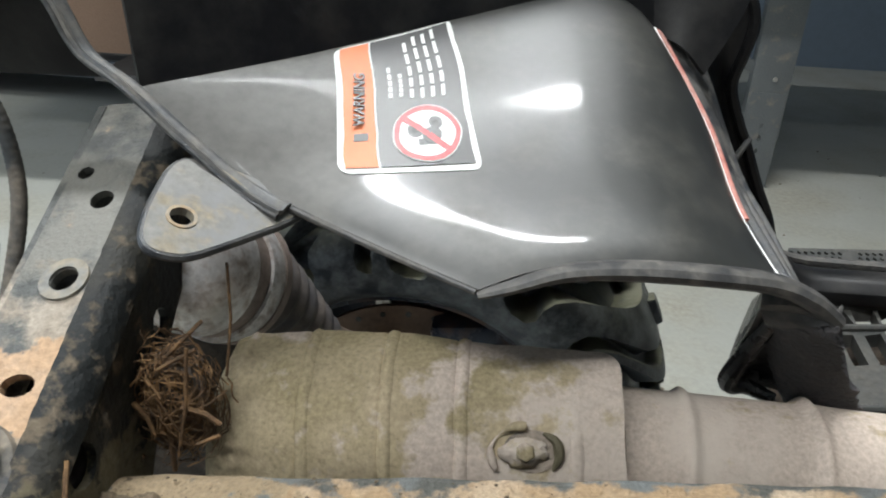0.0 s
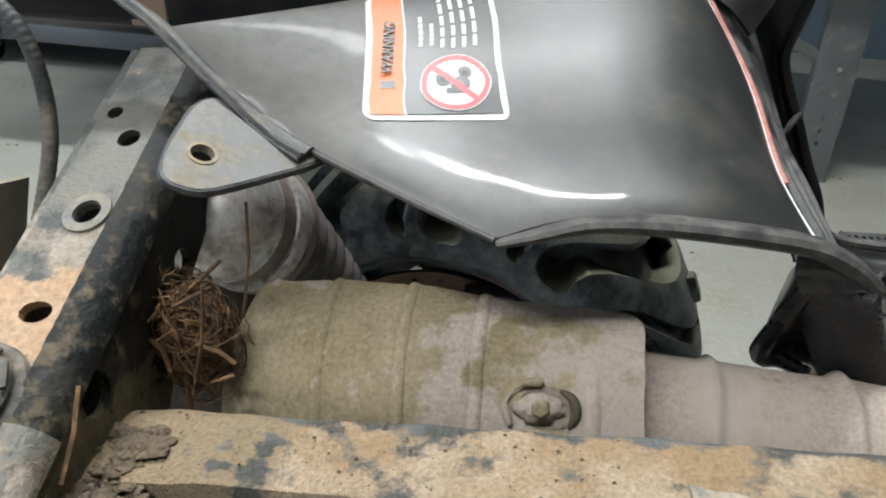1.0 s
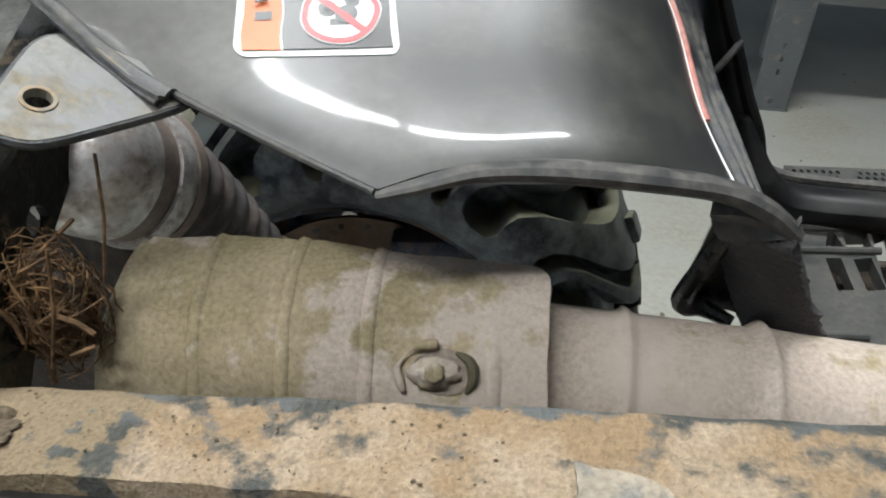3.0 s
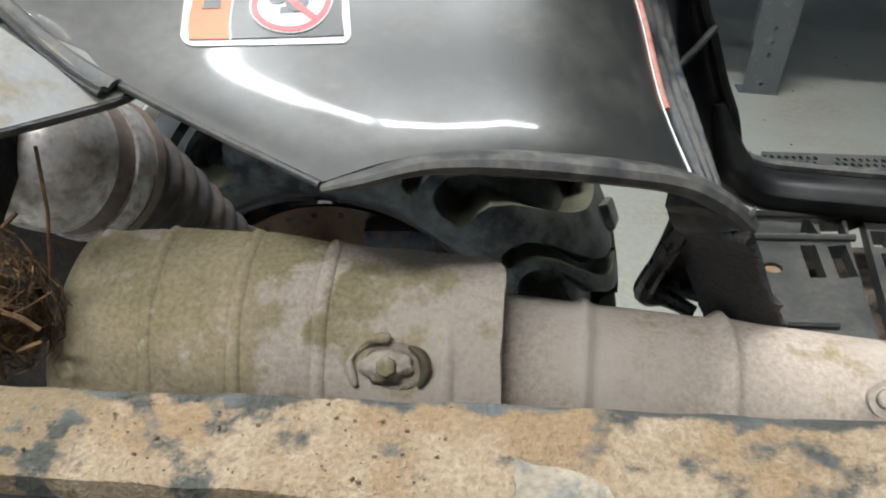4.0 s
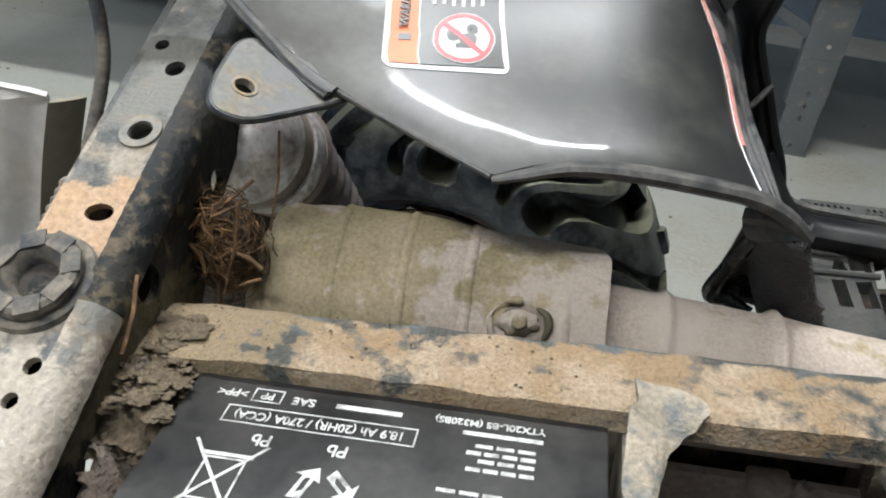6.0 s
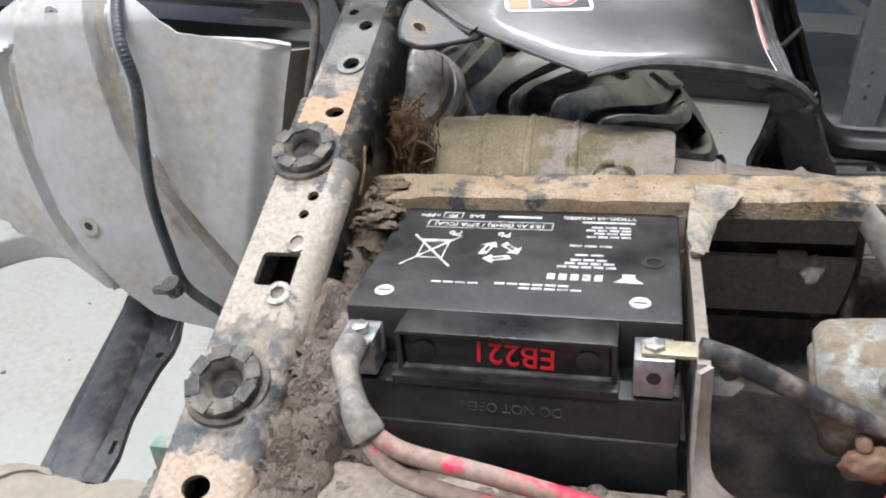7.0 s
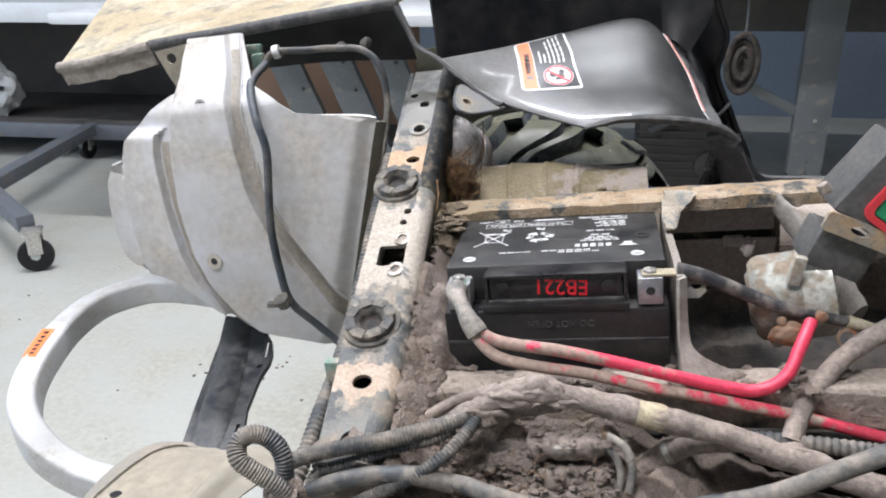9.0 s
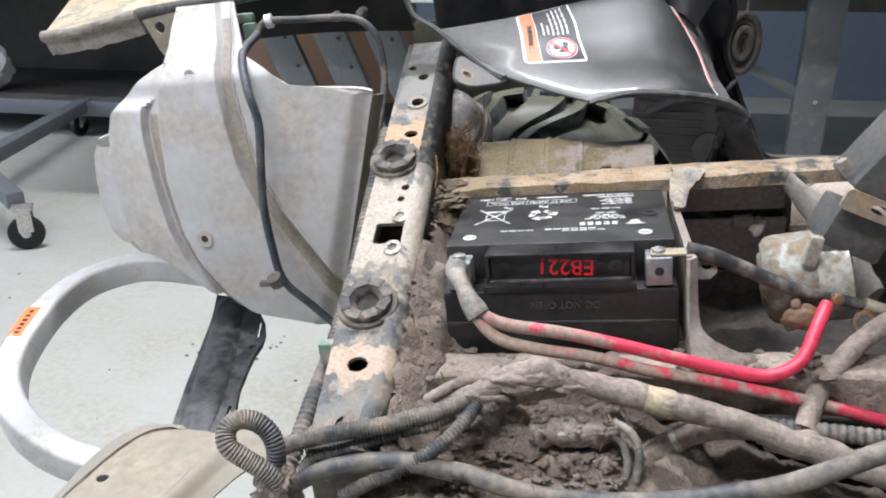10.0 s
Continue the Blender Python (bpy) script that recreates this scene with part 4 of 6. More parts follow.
part("lead", tube(spline([(0.031, 0.074, 0.818), (0.046, 0.068, 0.804), (0.074, 0.066, 0.796), (0.113, 0.066, 0.789), (0.152, 0.066, 0.778), (0.19, 0.066, 0.770), (0.227, 0.066, 0.761), (0.264, 0.067, 0.751), (0.307, 0.068, 0.737), (0.36, 0.068, 0.722), (0.44, 0.068, 0.705)], 10), 0.0044, 14), M_REDDIRTY, red, "red lead coated in dried mud")

blk = thing("battery_lead", "dusty black battery lead on a brass ring", "cable")
part("lead", tube(spline([(0.182, 0.128, 0.843), (0.200, 0.127, 0.838), (0.225, 0.126, 0.826), (0.255, 0.124, 0.812), (0.280, 0.122, 0.805), (0.302, 0.120, 0.800)], 10), lambda i: 0.0062 - 0.00004 * i, 14, lump=0.04), M_BLACKCABLE, blk)
part("ring_terminal", box((0.156, 0.124, 0.8394), (0.184, 0.136, 0.8418), 0.0008), M_BRASS, blk, "brass ring terminal")
part("end_sleeve", cyl((0.302, 0.12, 0.800), (0.325, 0.119, 0.792), 0.0055, 0.004, bevel=0.001), M_BRASS, blk, "yellowed end sleeve")

solo("corrugated_conduit", ribbed([(-0.099, -0.012, 0.763), (-0.085, -0.008, 0.767), (-0.061, -0.004, 0.771), (-0.028, 0.002, 0.774), (0.0, 0.012, 0.776), (0.017, 0.022, 0.776), (0.030, 0.036, 0.774)], 0.0063, 0.0024, 0.14), M_CORR, "muddy corrugated conduit entering the harness", "conduit", group="conduits")
harness = thing("wiring_harness", "thick wiring harness wrapped in tape and dried mud", "wiring")
part("trunk", tube(spline([(0.018, 0.040, 0.766), (0.031, 0.042, 0.772), (0.056, 0.044, 0.786), (0.079, 0.044, 0.793), (0.098, 0.042, 0.786), (0.131, 0.04, 0.7775), (0.1544, 0.038, 0.7712), (0.1851, 0.037, 0.7626), (0.2136, 0.036, 0.7539), (0.2386, 0.036, 0.7415), (0.2667, 0.036, 0.7315), (0.30, 0.034, 0.718), (0.40, 0.03, 0.69)], 12), lambda i: 0.0083 + 0.0010 * math.sin(i * 0.11) + 0.0016 * math.exp(-(((i - 108) / 9) ** 2)), 16, lump=0.17), M_HARNESS, harness)
part("tape_band", tube(spline([(0.146, 0.0385, 0.7735), (0.1544, 0.038, 0.7712), (0.164, 0.0378, 0.7686)], 4), 0.0096, 16, lump=0.10), M_TAPE, harness, "yellowed band of tape")
for x, y, z, r, k in ((0.036, 0.040, 0.773, 0.0125, 41), (0.058, 0.041, 0.785, 0.0135, 42), (0.080, 0.042, 0.789, 0.0125, 43), (0.098, 0.041, 0.783, 0.0105, 44), (0.240, 0.037, 0.741, 0.0120, 45)):
    part("mud_crust", lump((x, y, z), r, k, (1.6, 0.68, 0.66), 0.28, 4), M_HARNESS, harness, "cracked crust of dried mud")
solo("corrugated_conduit", ribbed([(-0.085, -0.010, 0.744), (-0.079, -0.006, 0.751), (-0.068, -0.004, 0.755), (-0.041, 0.0, 0.761), (-0.019, 0.006, 0.766), (0.002, 0.012, 0.768), (0.018, 0.022, 0.770)], 0.0050, 0.0026), M_CORR, "muddy corrugated wire conduit", "conduit", group="conduits")
solo("corrugated_conduit", ribbed([(-0.055, -0.022, 0.734), (-0.035, -0.018, 0.743), (-0.007, -0.012, 0.754), (0.012, -0.002, 0.762), (0.025, 0.012, 0.769), (0.033, 0.030, 0.773)], 0.0052, 0.0026), M_CORR, "thin muddy corrugated conduit by the rail", "conduit", group="conduits")
solo("corrugated_conduit", ribbed([(-0.080, -0.055, 0.765), (-0.082, -0.056, 0.775), (-0.088, -0.057, 0.783), (-0.098, -0.058, 0.792), (-0.1055, -0.058, 0.800), (-0.1075, -0.052, 0.807), (-0.102, -0.046, 0.810), (-0.094, -0.042, 0.807), (-0.086, -0.042, 0.800), (-0.082, -0.044, 0.790), (-0.083, -0.046, 0.778), (-0.084, -0.048, 0.760), (-0.09, -0.05, 0.735)], 0.0066, 0.0022, 0.13), M_CORR, "corrugated conduit bent into a loop", "conduit", group="conduits")
cable("hose", [(-0.105, -0.022, 0.728), (-0.089, -0.020, 0.740), (-0.076, -0.018, 0.747), (-0.060, -0.015, 0.752), (-0.035, -0.012, 0.755), (-0.007, -0.010, 0.754), (0.020, -0.006, 0.744)], 0.0066, M_CORR, "dusty grey hose under the conduits", "hose", 0.08)
solo("corrugated_conduit", ribbed([(0.225, 0.055, 0.742), (0.27, 0.05, 0.740), (0.33, 0.045, 0.735), (0.42, 0.04, 0.73)], 0.0065, 0.005), M_CORR, "muddy corrugated conduit among the wiring", "conduit", group="conduits")
cable("wire", [(0.047, 0.048, 0.736), (0.043, 0.05, 0.750), (0.058, 0.05, 0.765), (0.075, 0.048, 0.770), (0.092, 0.044, 0.776)], 0.0046, M_HARNESS, "muddy wire bent into the harness", lumpy=0.15)
cable("wire", [(-0.045, 0.020, 0.745), (-0.028, 0.042, 0.752), (0.0, 0.055, 0.765), (0.02, 0.056, 0.775), (0.05, 0.05, 0.787)], 0.0045, M_HARNESS, "muddy wire along the harness", lumpy=0.15)
cable("wire", [(0.125, 0.026, 0.763), (0.137, 0.02, 0.757), (0.141, 0.015, 0.742), (0.138, 0.01, 0.728)], 0.0028, M_SLEEVE, "thin grey wire at the connector")
cable("wire", [(0.120, 0.026, 0.758), (0.130, 0.02, 0.750), (0.133, 0.015, 0.738), (0.130, 0.01, 0.724)], 0.0026, M_SLEEVE, "thin grey wire at the connector")
cable("hose", [(0.018, -0.004, 0.744), (0.030, -0.012, 0.748), (0.048, -0.02, 0.747), (0.080, -0.02, 0.738), (0.129, -0.02, 0.735), (0.179, -0.02, 0.741), (0.226, -0.02, 0.753), (0.275, -0.018, 0.775), (0.34, -0.01, 0.80)], 0.0062, M_CORR, "long dusty grey hose", "hose", 0.05)
hose_short = thing("hose", "short thick grey hose with a pale band", "hose")
part("tube", tube(spline([(0.136, 0.050, 0.705), (0.1485, 0.050, 0.7185), (0.165, 0.050, 0.7315), (0.1875, 0.050, 0.7415), (0.2095, 0.052, 0.742), (0.235, 0.056, 0.736)], 10), 0.0082, 14, lump=0.06), M_HARNESS, hose_short)
part("band", tube(spline([(0.1655, 0.050, 0.7318), (0.1690, 0.050, 0.7337)], 3), 0.0088, 16), M_ZINC, hose_short, "narrow pale band")
cable("wire", [(0.33, 0.11, 0.80), (0.305, 0.10, 0.79), (0.283, 0.088, 0.776), (0.262, 0.07, 0.757), (0.250, 0.05, 0.742)], 0.0072, M_HARNESS, "muddy branch of the harness", "wiring", 0.1)
solo("corrugated_conduit", ribbed([(-0.088, 0.33, 0.90), (-0.092, 0.25, 0.85), (-0.095, 0.17, 0.80), (-0.095, 0.10, 0.774), (-0.095, 0.055, 0.764), (-0.096, 0.012, 0.750), (-0.098, -0.02, 0.738)], 0.0068, 0.005), M_CORR, "dusty corrugated conduit running beside the cross member", "conduit", group="conduits")
solo("clip", box((-0.094, 0.075, 0.778), (-0.082, 0.085, 0.796), 0.002), M_GREENCLIP, "small dull green cable clip", "clip")

# connector block in the mud
con = thing("connector", "mud-caked wiring connector below the harness", "connector")
part("housing", tube([Vector((0.070 + 0.054 * k / 30, 0.029, 0.752 + 0.001 * math.sin(k))) for k in range(31)], lambda i: 0.0105 * min(1.0, 0.55 + 0.22 * min(i, 30 - i)) + (0.0012 if i % 10 in (4, 5) else 0.0), 16, flat=0.85, lump=0.22), M_HARNESS, con)
part("latch", box((0.088, 0.0165, 0.752), (0.103, 0.0215, 0.7585), 0.0018), M_SLEEVE, con)
part("housing", tube([Vector((0.076 + 0.050 * k / 30, 0.022, 0.731 + 0.001 * math.sin(k * 0.8))) for k in range(31)], lambda i: 0.0100 * min(1.0, 0.5 + 0.2 * min(i, 30 - i)), 16, flat=0.8, lump=0.28), M_HARNESS, con)

# mud on and round the lower rail
rnd = random.Random(11)
bm = bmesh.new()
nx, ny = 90, 36
vs = [[None] * (ny + 1) for _ in range(nx + 1)]
for i in range(nx + 1):
    for j in range(ny + 1):
        x, y = -0.045 + 0.40 * i / nx, -0.07 + 0.155 * j / ny
        z = 0.705 + 0.045 * j / ny + 0.018 * noise.fractal(Vector((x * 28, y * 28, 1)), 0.9, 2.1, 5) - 0.045 * max(0, (x - 0.128) / 0.10)
        vs[i][j] = bm.verts.new((x, y, z))
for i in range(nx):
    for j in range(ny):
        bm.faces.new((vs[i][j], vs[i + 1][j], vs[i + 1][j + 1], vs[i][j + 1]))
ext = bmesh.ops.extrude_face_region(bm, geom=bm.faces[:])
bmesh.ops.translate(bm, vec=(0, 0, -0.012), verts=[v for v in ext["geom"] if isinstance(v, bmesh.types.BMVert)])
solo("packed_mud", bm, M_MUD, "brown mud packed over the lower frame", "mud", kind="stuff")
bm = bmesh.new()
for i in range(560):
    x, y = rnd.uniform(-0.03, 0.13), rnd.uniform(-0.03, 0.06)
    lump((x, y, 0.712 + 0.30 * (y + 0.03) + rnd.uniform(0, 0.012)), rnd.choice((0.0008, 0.0012, 0.0018, 0.0028)), i, (1.5, 1.2, 0.5), 1.0, 2, bm)
for i in range(110):
    s = rnd.uniform(-0.13, 0.14)
    q = BO + BT * s + Vector((0.030 + rnd.uniform(0, 0.02), 0, 0)) - BN * rnd.uniform(0.045, 0.085)
    lump(q, rnd.uniform(0.0015, 0.005), i + 200, (1, 1.3, 0.7), 0.7, 2, bm)
for i in range(70):
    lump((rnd.uniform(-0.02, 0.30), 0.09 + rnd.gauss(0, 0.010), 0.772), rnd.uniform(0.002, 0.006), i + 500, (1.4, 1, 0.5), 0.5, 2, bm)
for i in range(70):
    lump((rnd.uniform(0.070, 0.128), rnd.uniform(0.010, 0.038), rnd.choice((0.742, 0.763)) + rnd.uniform(-0.004, 0.001)), rnd.choice((0.0008, 0.0012, 0.0018, 0.0026)), i + 1200, (1.5, 1.2, 0.5), 1.0, 2, bm)
lump((-0.084, -0.052, 0.764), 0.0125, 77, (1.0, 0.9, 1.4), 0.6, 4, bm)
lump((0.030, 0.036, 0.772), 0.011, 78, (1.5, 0.9, 0.8), 0.5, 4, bm)
for i in range(46):
    q = BO + BT * rnd.uniform(-0.172, -0.150) + Vector((rnd.uniform(-0.026, 0.024), 0, 0)) - BN * rnd.uniform(0.004, 0.05)
    lump(q, rnd.uniform(0.003, 0.007), i + 700, (1.4, 1.2, 0.6), 0.7, 3, bm)
solo("mud_clods", bm, M_MUD, "crumbly clods of dried mud on the frame", "mud", kind="stuff")

bm = bmesh.new()
for i in range(170):
    lump((rnd.gauss(-0.024, 0.009), rnd.uniform(0.250, 0.305), 0.851 + rnd.uniform(-0.006, 0.004)), rnd.choice((0.0005, 0.0007, 0.0010, 0.0016)), i + 400, (1.6, 1.2, 0.45), 0.9, 2, bm)
lump((-0.014, 0.284, 0.8545), 0.0075, 990, (1.5, 0.9, 0.25), 0.45, 4, bm)
lump((-0.034, 0.262, 0.846), 0.012, 991, (1.2, 1.0, 0.4), 0.5, 4, bm)
for i in range(60):
    lump((rnd.uniform(-0.032, -0.002), rnd.uniform(0.236, 0.288), 0.850 + rnd.uniform(-0.005, 0.003)), rnd.choice((0.0016, 0.0024, 0.0036)), i + 1500, (1.7, 1.2, 0.35), 0.7, 3, bm)
for i in range(300):
    x = rnd.uniform(-0.03, 0.42)
    lump((x, 0.288 + rnd.uniform(-0.017, 0.017), 0.856 + 0.0003 * rnd.random()), rnd.choice((0.0003, 0.0003, 0.0004, 0.0007)), i, (1.3, 1.1, 0.5), 0.6, 1, bm)
solo("sandy_crumbs", bm, M_SANDY, "sandy crumbs and grit dried onto the rail", "grit", kind="stuff")


def heap(u, v):
    x, y = -0.033 + 0.031 * u + 0.003 * v * u, 0.228 + 0.066 * v
    return Vector((x, y, 0.8535 - 0.016 * (1 - v) ** 1.4 - 0.007 * u * (1 - v) + 0.0050 * noise.fractal(Vector((x * 70, y * 70, 8)), 0.8, 2.1, 6)))


solo("sandy_heap", sheet(heap, 70, 90, 0.008), M_SANDY, "sandy dried mud heaped at the end of the rail", "mud", kind="stuff")


def bank(u, v):
    y = 0.0 + 0.265 * u
    drop = 0.010 + 0.030 * step3(0.62, 0.80, u) + (0.034 + 0.03 * u) * v
    return Vector((-0.0305 + 0.036 * v, y, 0.838 + 0.47 * (y - 0.163) - drop + (0.005 + 0.009 * v) * noise.fractal(Vector((u * 14, v * 3, 5)), 0.7, 2.1, 6)))


def step3(a, b, x):
    t = min(1, max(0, (x - a) / (b - a)))
    return t * t * (3 - 2 * t)


f = bank
solo("packed_mud", sheet(f, 180, 40, 0.008), M_MUD, "brown mud banked between cross member and battery", "mud", kind="stuff")

bm = bmesh.new()
for i in range(150):
    x, y = rnd.uniform(-0.03, 0.14), rnd.uniform(-0.05, 0.06)
    c = Vector((x, y, 0.728 + 0.30 * (y + 0.03) + rnd.uniform(0.0, 0.030) - 0.045 * max(0, (x - 0.128) / 0.10)))
    d = Vector((rnd.gauss(0, 1), rnd.gauss(0, 0.7), rnd.gauss(0, 0.4))).normalized() * rnd.uniform(0.002, 0.007)
    tube([c - d, c + Vector((0, 0, rnd.gauss(0, 0.002))), c + d], rnd.uniform(0.00015, 0.0004), 4, bm)
solo("straw_bits", bm, M_STRAW, "loose bits of straw stuck in the mud", "straw", kind="stuff")

# straw nest in the corner of frame and shield
bm = bmesh.new()
mid = Vector((-0.021, 0.343, 0.864))
for i in range(1300):
    ax = Vector((rnd.gauss(0, 1), rnd.gauss(0, 1), rnd.gauss(0, 1))).normalized()
    p0 = ax.orthogonal().normalized()
    p1 = ax.cross(p0)
    r, a0, da = min(0.0185, abs(rnd.gauss(0.0135, 0.0040))), rnd.uniform(0, 6.28), rnd.uniform(0.5, 1.7)
    off = Vector((rnd.gauss(0, 0.0035), rnd.gauss(0, 0.0035), rnd.gauss(0, 0.005)))
    pts = []
    for k in range(5):
        w = a0 + da * k / 4
        q = (p0 * math.cos(w) + p1 * math.sin(w)) * r * (1 + 0.08 * (k - 2) * rnd.uniform(-1, 1)) + off
        pts.append(mid + Vector((q.x, q.y * 0.75, q.z * 1.3)))
    tube(pts, rnd.choice((0.00012, 0.00016, 0.00022, 0.00030, 0.00042)), 4, bm)
for a, b, r in (((-0.022, 0.33, 0.835), (-0.024, 0.335, 0.872), 0.0013), ((-0.042, 0.33, 0.870), (-0.004, 0.35, 0.90), 0.0010), ((-0.045, 0.325, 0.862), (-0.032, 0.325, 0.846), 0.0016), ((0.004, 0.345, 0.875), (0.010, 0.355, 0.925), 0.0007),
                ((-0.0315, 0.328, 0.873), (-0.0242, 0.326, 0.8585), 0.0011), ((-0.0278, 0.328, 0.8724), (-0.0192, 0.328, 0.8782), 0.0007), ((-0.0030, 0.330, 0.899), (-0.0147, 0.324, 0.8484), 0.0008), ((-0.0102, 0.328, 0.8713), (0.0052, 0.328, 0.8625), 0.0011),
                ((-0.0061, 0.326, 0.8533), (0.0037, 0.328, 0.8567), 0.0009), ((-0.018, 0.330, 0.8883), (-0.0008, 0.333, 0.8966), 0.0009), ((-0.032, 0.330, 0.8798), (-0.0256, 0.332, 0.888), 0.0006), ((-0.0295, 0.279, 0.8850), (-0.0285, 0.256, 0.8600), 0.0010)):
    tube([Vector(a), (Vector(a) + Vector(b)) / 2 + Vector((0.002, 0, 0.001)), Vector(b)], r, 6, bm)
solo("straw_nest", bm, M_STRAW, "tangle of brown straw and twigs lodged behind the rail", "straw", kind="stuff")
# a lump inside the tangle, coloured dark as the shade between the straws
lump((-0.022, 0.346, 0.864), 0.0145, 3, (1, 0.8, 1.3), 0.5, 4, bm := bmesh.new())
# two added dark sheets that put shade into the gaps behind frame and liner
solo("inner_splash_panel", sheet(lambda u, v: (-0.175 + 0.155 * u, 0.438, 0.66 + 0.195 * v), 6, 6, 0.004), M_PIT, "dark panel added for the shade behind the frame corner", "panel")
solo("inner_splash_panel", box((-0.33, 0.440, 0.665), (-0.172, 0.446, 0.86), 0.001), M_UNDER, "dark panel added for the shade behind the liner", "panel")
solo("straw_core", bm, M_UNDER, "dark lump added inside the straw tangle as its shade", "straw", kind="stuff")

# ---- shield behind the rail ----
shield = thing("heat_shield", "dusty tan ribbed plastic shield over the shaft", "shield")


CREST = [(-0.014, 0.850), (-0.008, 0.8590), (0.0, 0.8632), (0.015, 0.8640), (0.032, 0.8642), (0.071, 0.8640), (0.103, 0.8588), (0.14, 0.8550), (0.1755, 0.8522)]
RIBS = [(0.0, 0.0006), (0.0318, 0.0016), (0.0692, 0.0016), (0.1030, 0.0018)]


def shield_f(u, v):
    x = -0.014 + 0.1895 * u
    crest = float(np.interp(x, [p[0] for p in CREST], [p[1] for p in CREST]))
    turn = 0.011
    over = max(0.0, x - (0.1755 - turn))
    cut = turn - math.sqrt(max(0.0, turn * turn - over * over))
    a0 = cut / 0.053
    a = a0 + (radians(112) - a0) * v
    wave = x + 0.0009 * noise.noise(Vector((x * 30, v * 7, 4)))
    rib = 0.0
    for c, h in RIBS:
        rib += h * math.exp(-(((wave - c) / 0.0012) ** 2)) - 0.7 * h * math.exp(-(((wave - c + 0.0026) / 0.0016) ** 2))
    if 0.3 < v < 0.75:
        rib += 0.0016 * math.sin(math.pi * (v - 0.3) / 0.45) * math.exp(-(((wave - 0.1535) / 0.0016) ** 2))
    rib += 0.0009 * noise.fractal(Vector((x * 40, v * 3, 9)), 0.8, 2.0, 3)
    ry, rz = 0.0545 + rib, 0.0505 + rib
    return (x, 0.394 - ry * math.sin(a), crest - 0.0505 + rz * math.cos(a))


part("cover", sheet(shield_f, 280, 30, 0.0028), M_SHIELD, shield)


def tube_ring(i):
    x = 0.10 + 0.52 * i / 259
    return 0.0362 - 0.008 * (x - 0.17) + sum(h * math.exp(-(((x - c) / w) ** 2)) for c, h, w in ((0.2050, 0.0030, 0.0026), (0.2645, 0.0034, 0.0026), (0.2690, 0.0008, 0.010)))


part("tube_cover", tube([Vector((0.10 + 0.52 * i / 259, 0.390, float(np.interp(0.10 + 0.52 * i / 259, (0.10, 0.177, 0.234, 0.293, 0.33, 0.45, 0.62), (0.802, 0.7945, 0.7885, 0.782, 0.7775, 0.764, 0.745))))) for i in range(260)], tube_ring, 44), M_SHIELD, shield, "dusty tan tube cover with ring ridges")
bt = part("moulded_ring", slab(ring2(0, 0, 0.0075, 22), [ring2(0, 0, 0.0052, 22)], 0.003, frame_of((0.3198, 0.3545, 0.8215), (1, 0, 0), (0, 0.62, 0.78))), M_SHIELD, shield)
part("bolt", cyl((0.3198, 0.3570, 0.8190), (0.3198, 0.3535, 0.8222), 0.0040, seg=14, bevel=0.001), M_SHIELD, bt)
# bolt in its pocket, low on the cover
pocket_m = frame_of((0.1315, 0.3465, 0.8355), (1, 0, 0), (0, 0.50, 0.86))
cl = part("bolt_pocket", slab(ring2(0.003, 0, 0.0128, 26, 0.0092), [], 0.001, pocket_m @ Matrix.Translation((0, 0, 0.0006))), M_MUDDY, shield, "dark muddy pocket round the bolt", smooth=False)
part("pocket_rim", tube(spline([pocket_m @ Vector(p) for p in ((-0.0125, -0.0085, 0.0012), (-0.0150, 0.0015, 0.0016), (-0.0078, 0.0098, 0.0020), (0.0010, 0.0110, 0.0012))], 6), lambda i: 0.0013 + 0.0009 * math.sin(i * 0.5), 8, lump=0.3), M_SHIELD, cl)
part("pocket_rim", tube(spline([pocket_m @ Vector(p) for p in ((0.0080, 0.0080, 0.0010), (0.0135, 0.0045, 0.0012), (0.0148, -0.0020, 0.0012), (0.0120, -0.0080, 0.0008))], 6), lambda i: 0.0006 + 0.0019 * math.sin(math.pi * i / 18), 8), M_SIDE, cl, "dark rim")
part("boss", lump(pocket_m @ Vector((-0.0005, -0.001, 0.001)), 0.0092, 31, (1.1, 0.5, 0.8), 0.25, 4), M_SHIELD, cl, "dusty tan boss")
part("bolt", cyl(pocket_m @ Vector((0.0, 0.0, 0.002)), pocket_m @ Vector((0.0005, 0.001, 0.0085)), 0.0052, 0.0040, seg=6, bevel=0.0009), M_SHIELD, cl, "dust-covered bolt head")

# ---- canister with bellows ----
can = thing("drive_boot", "silver collar and dusty rubber bellows of a drive joint", "boot")
A, D = Vector((-0.034, 0.447, 0.869)), Vector((0.20, 0.79, -0.58)).normalized()
part("dome", tube([A + D * (-0.062 + 0.040 * k / 12) for k in range(13)], lambda i: 0.0345 * math.sqrt(max(0.02, 1 - ((12 - i) / 12.2) ** 3)), 40), M_CAN, can, "worn silver dome")
part("neck", tube([A + D * (-0.0225 + 0.012 * k / 4) for k in range(5)], 0.0342, 40), M_CANTAN, can, "tan stained band")
part("rim_band", tube([A + D * (0.0012 + 0.006 * k / 4) for k in range(5)], 0.0372, 40), M_CANTAN, can, "tan stained band")
part("collar", tube([A + D * (-0.0108 + 0.0125 * k / 6) for k in range(7)], lambda i: 0.0372 - 0.0010 * abs(i - 3) / 3, 40), M_CAN, can, "dull silver band")
bend = [A + D * (0.007 + 0.095 * k / 84) + Vector((0.004, -0.006, -0.030)) * (k / 84) ** 1.4 for k in range(85)]
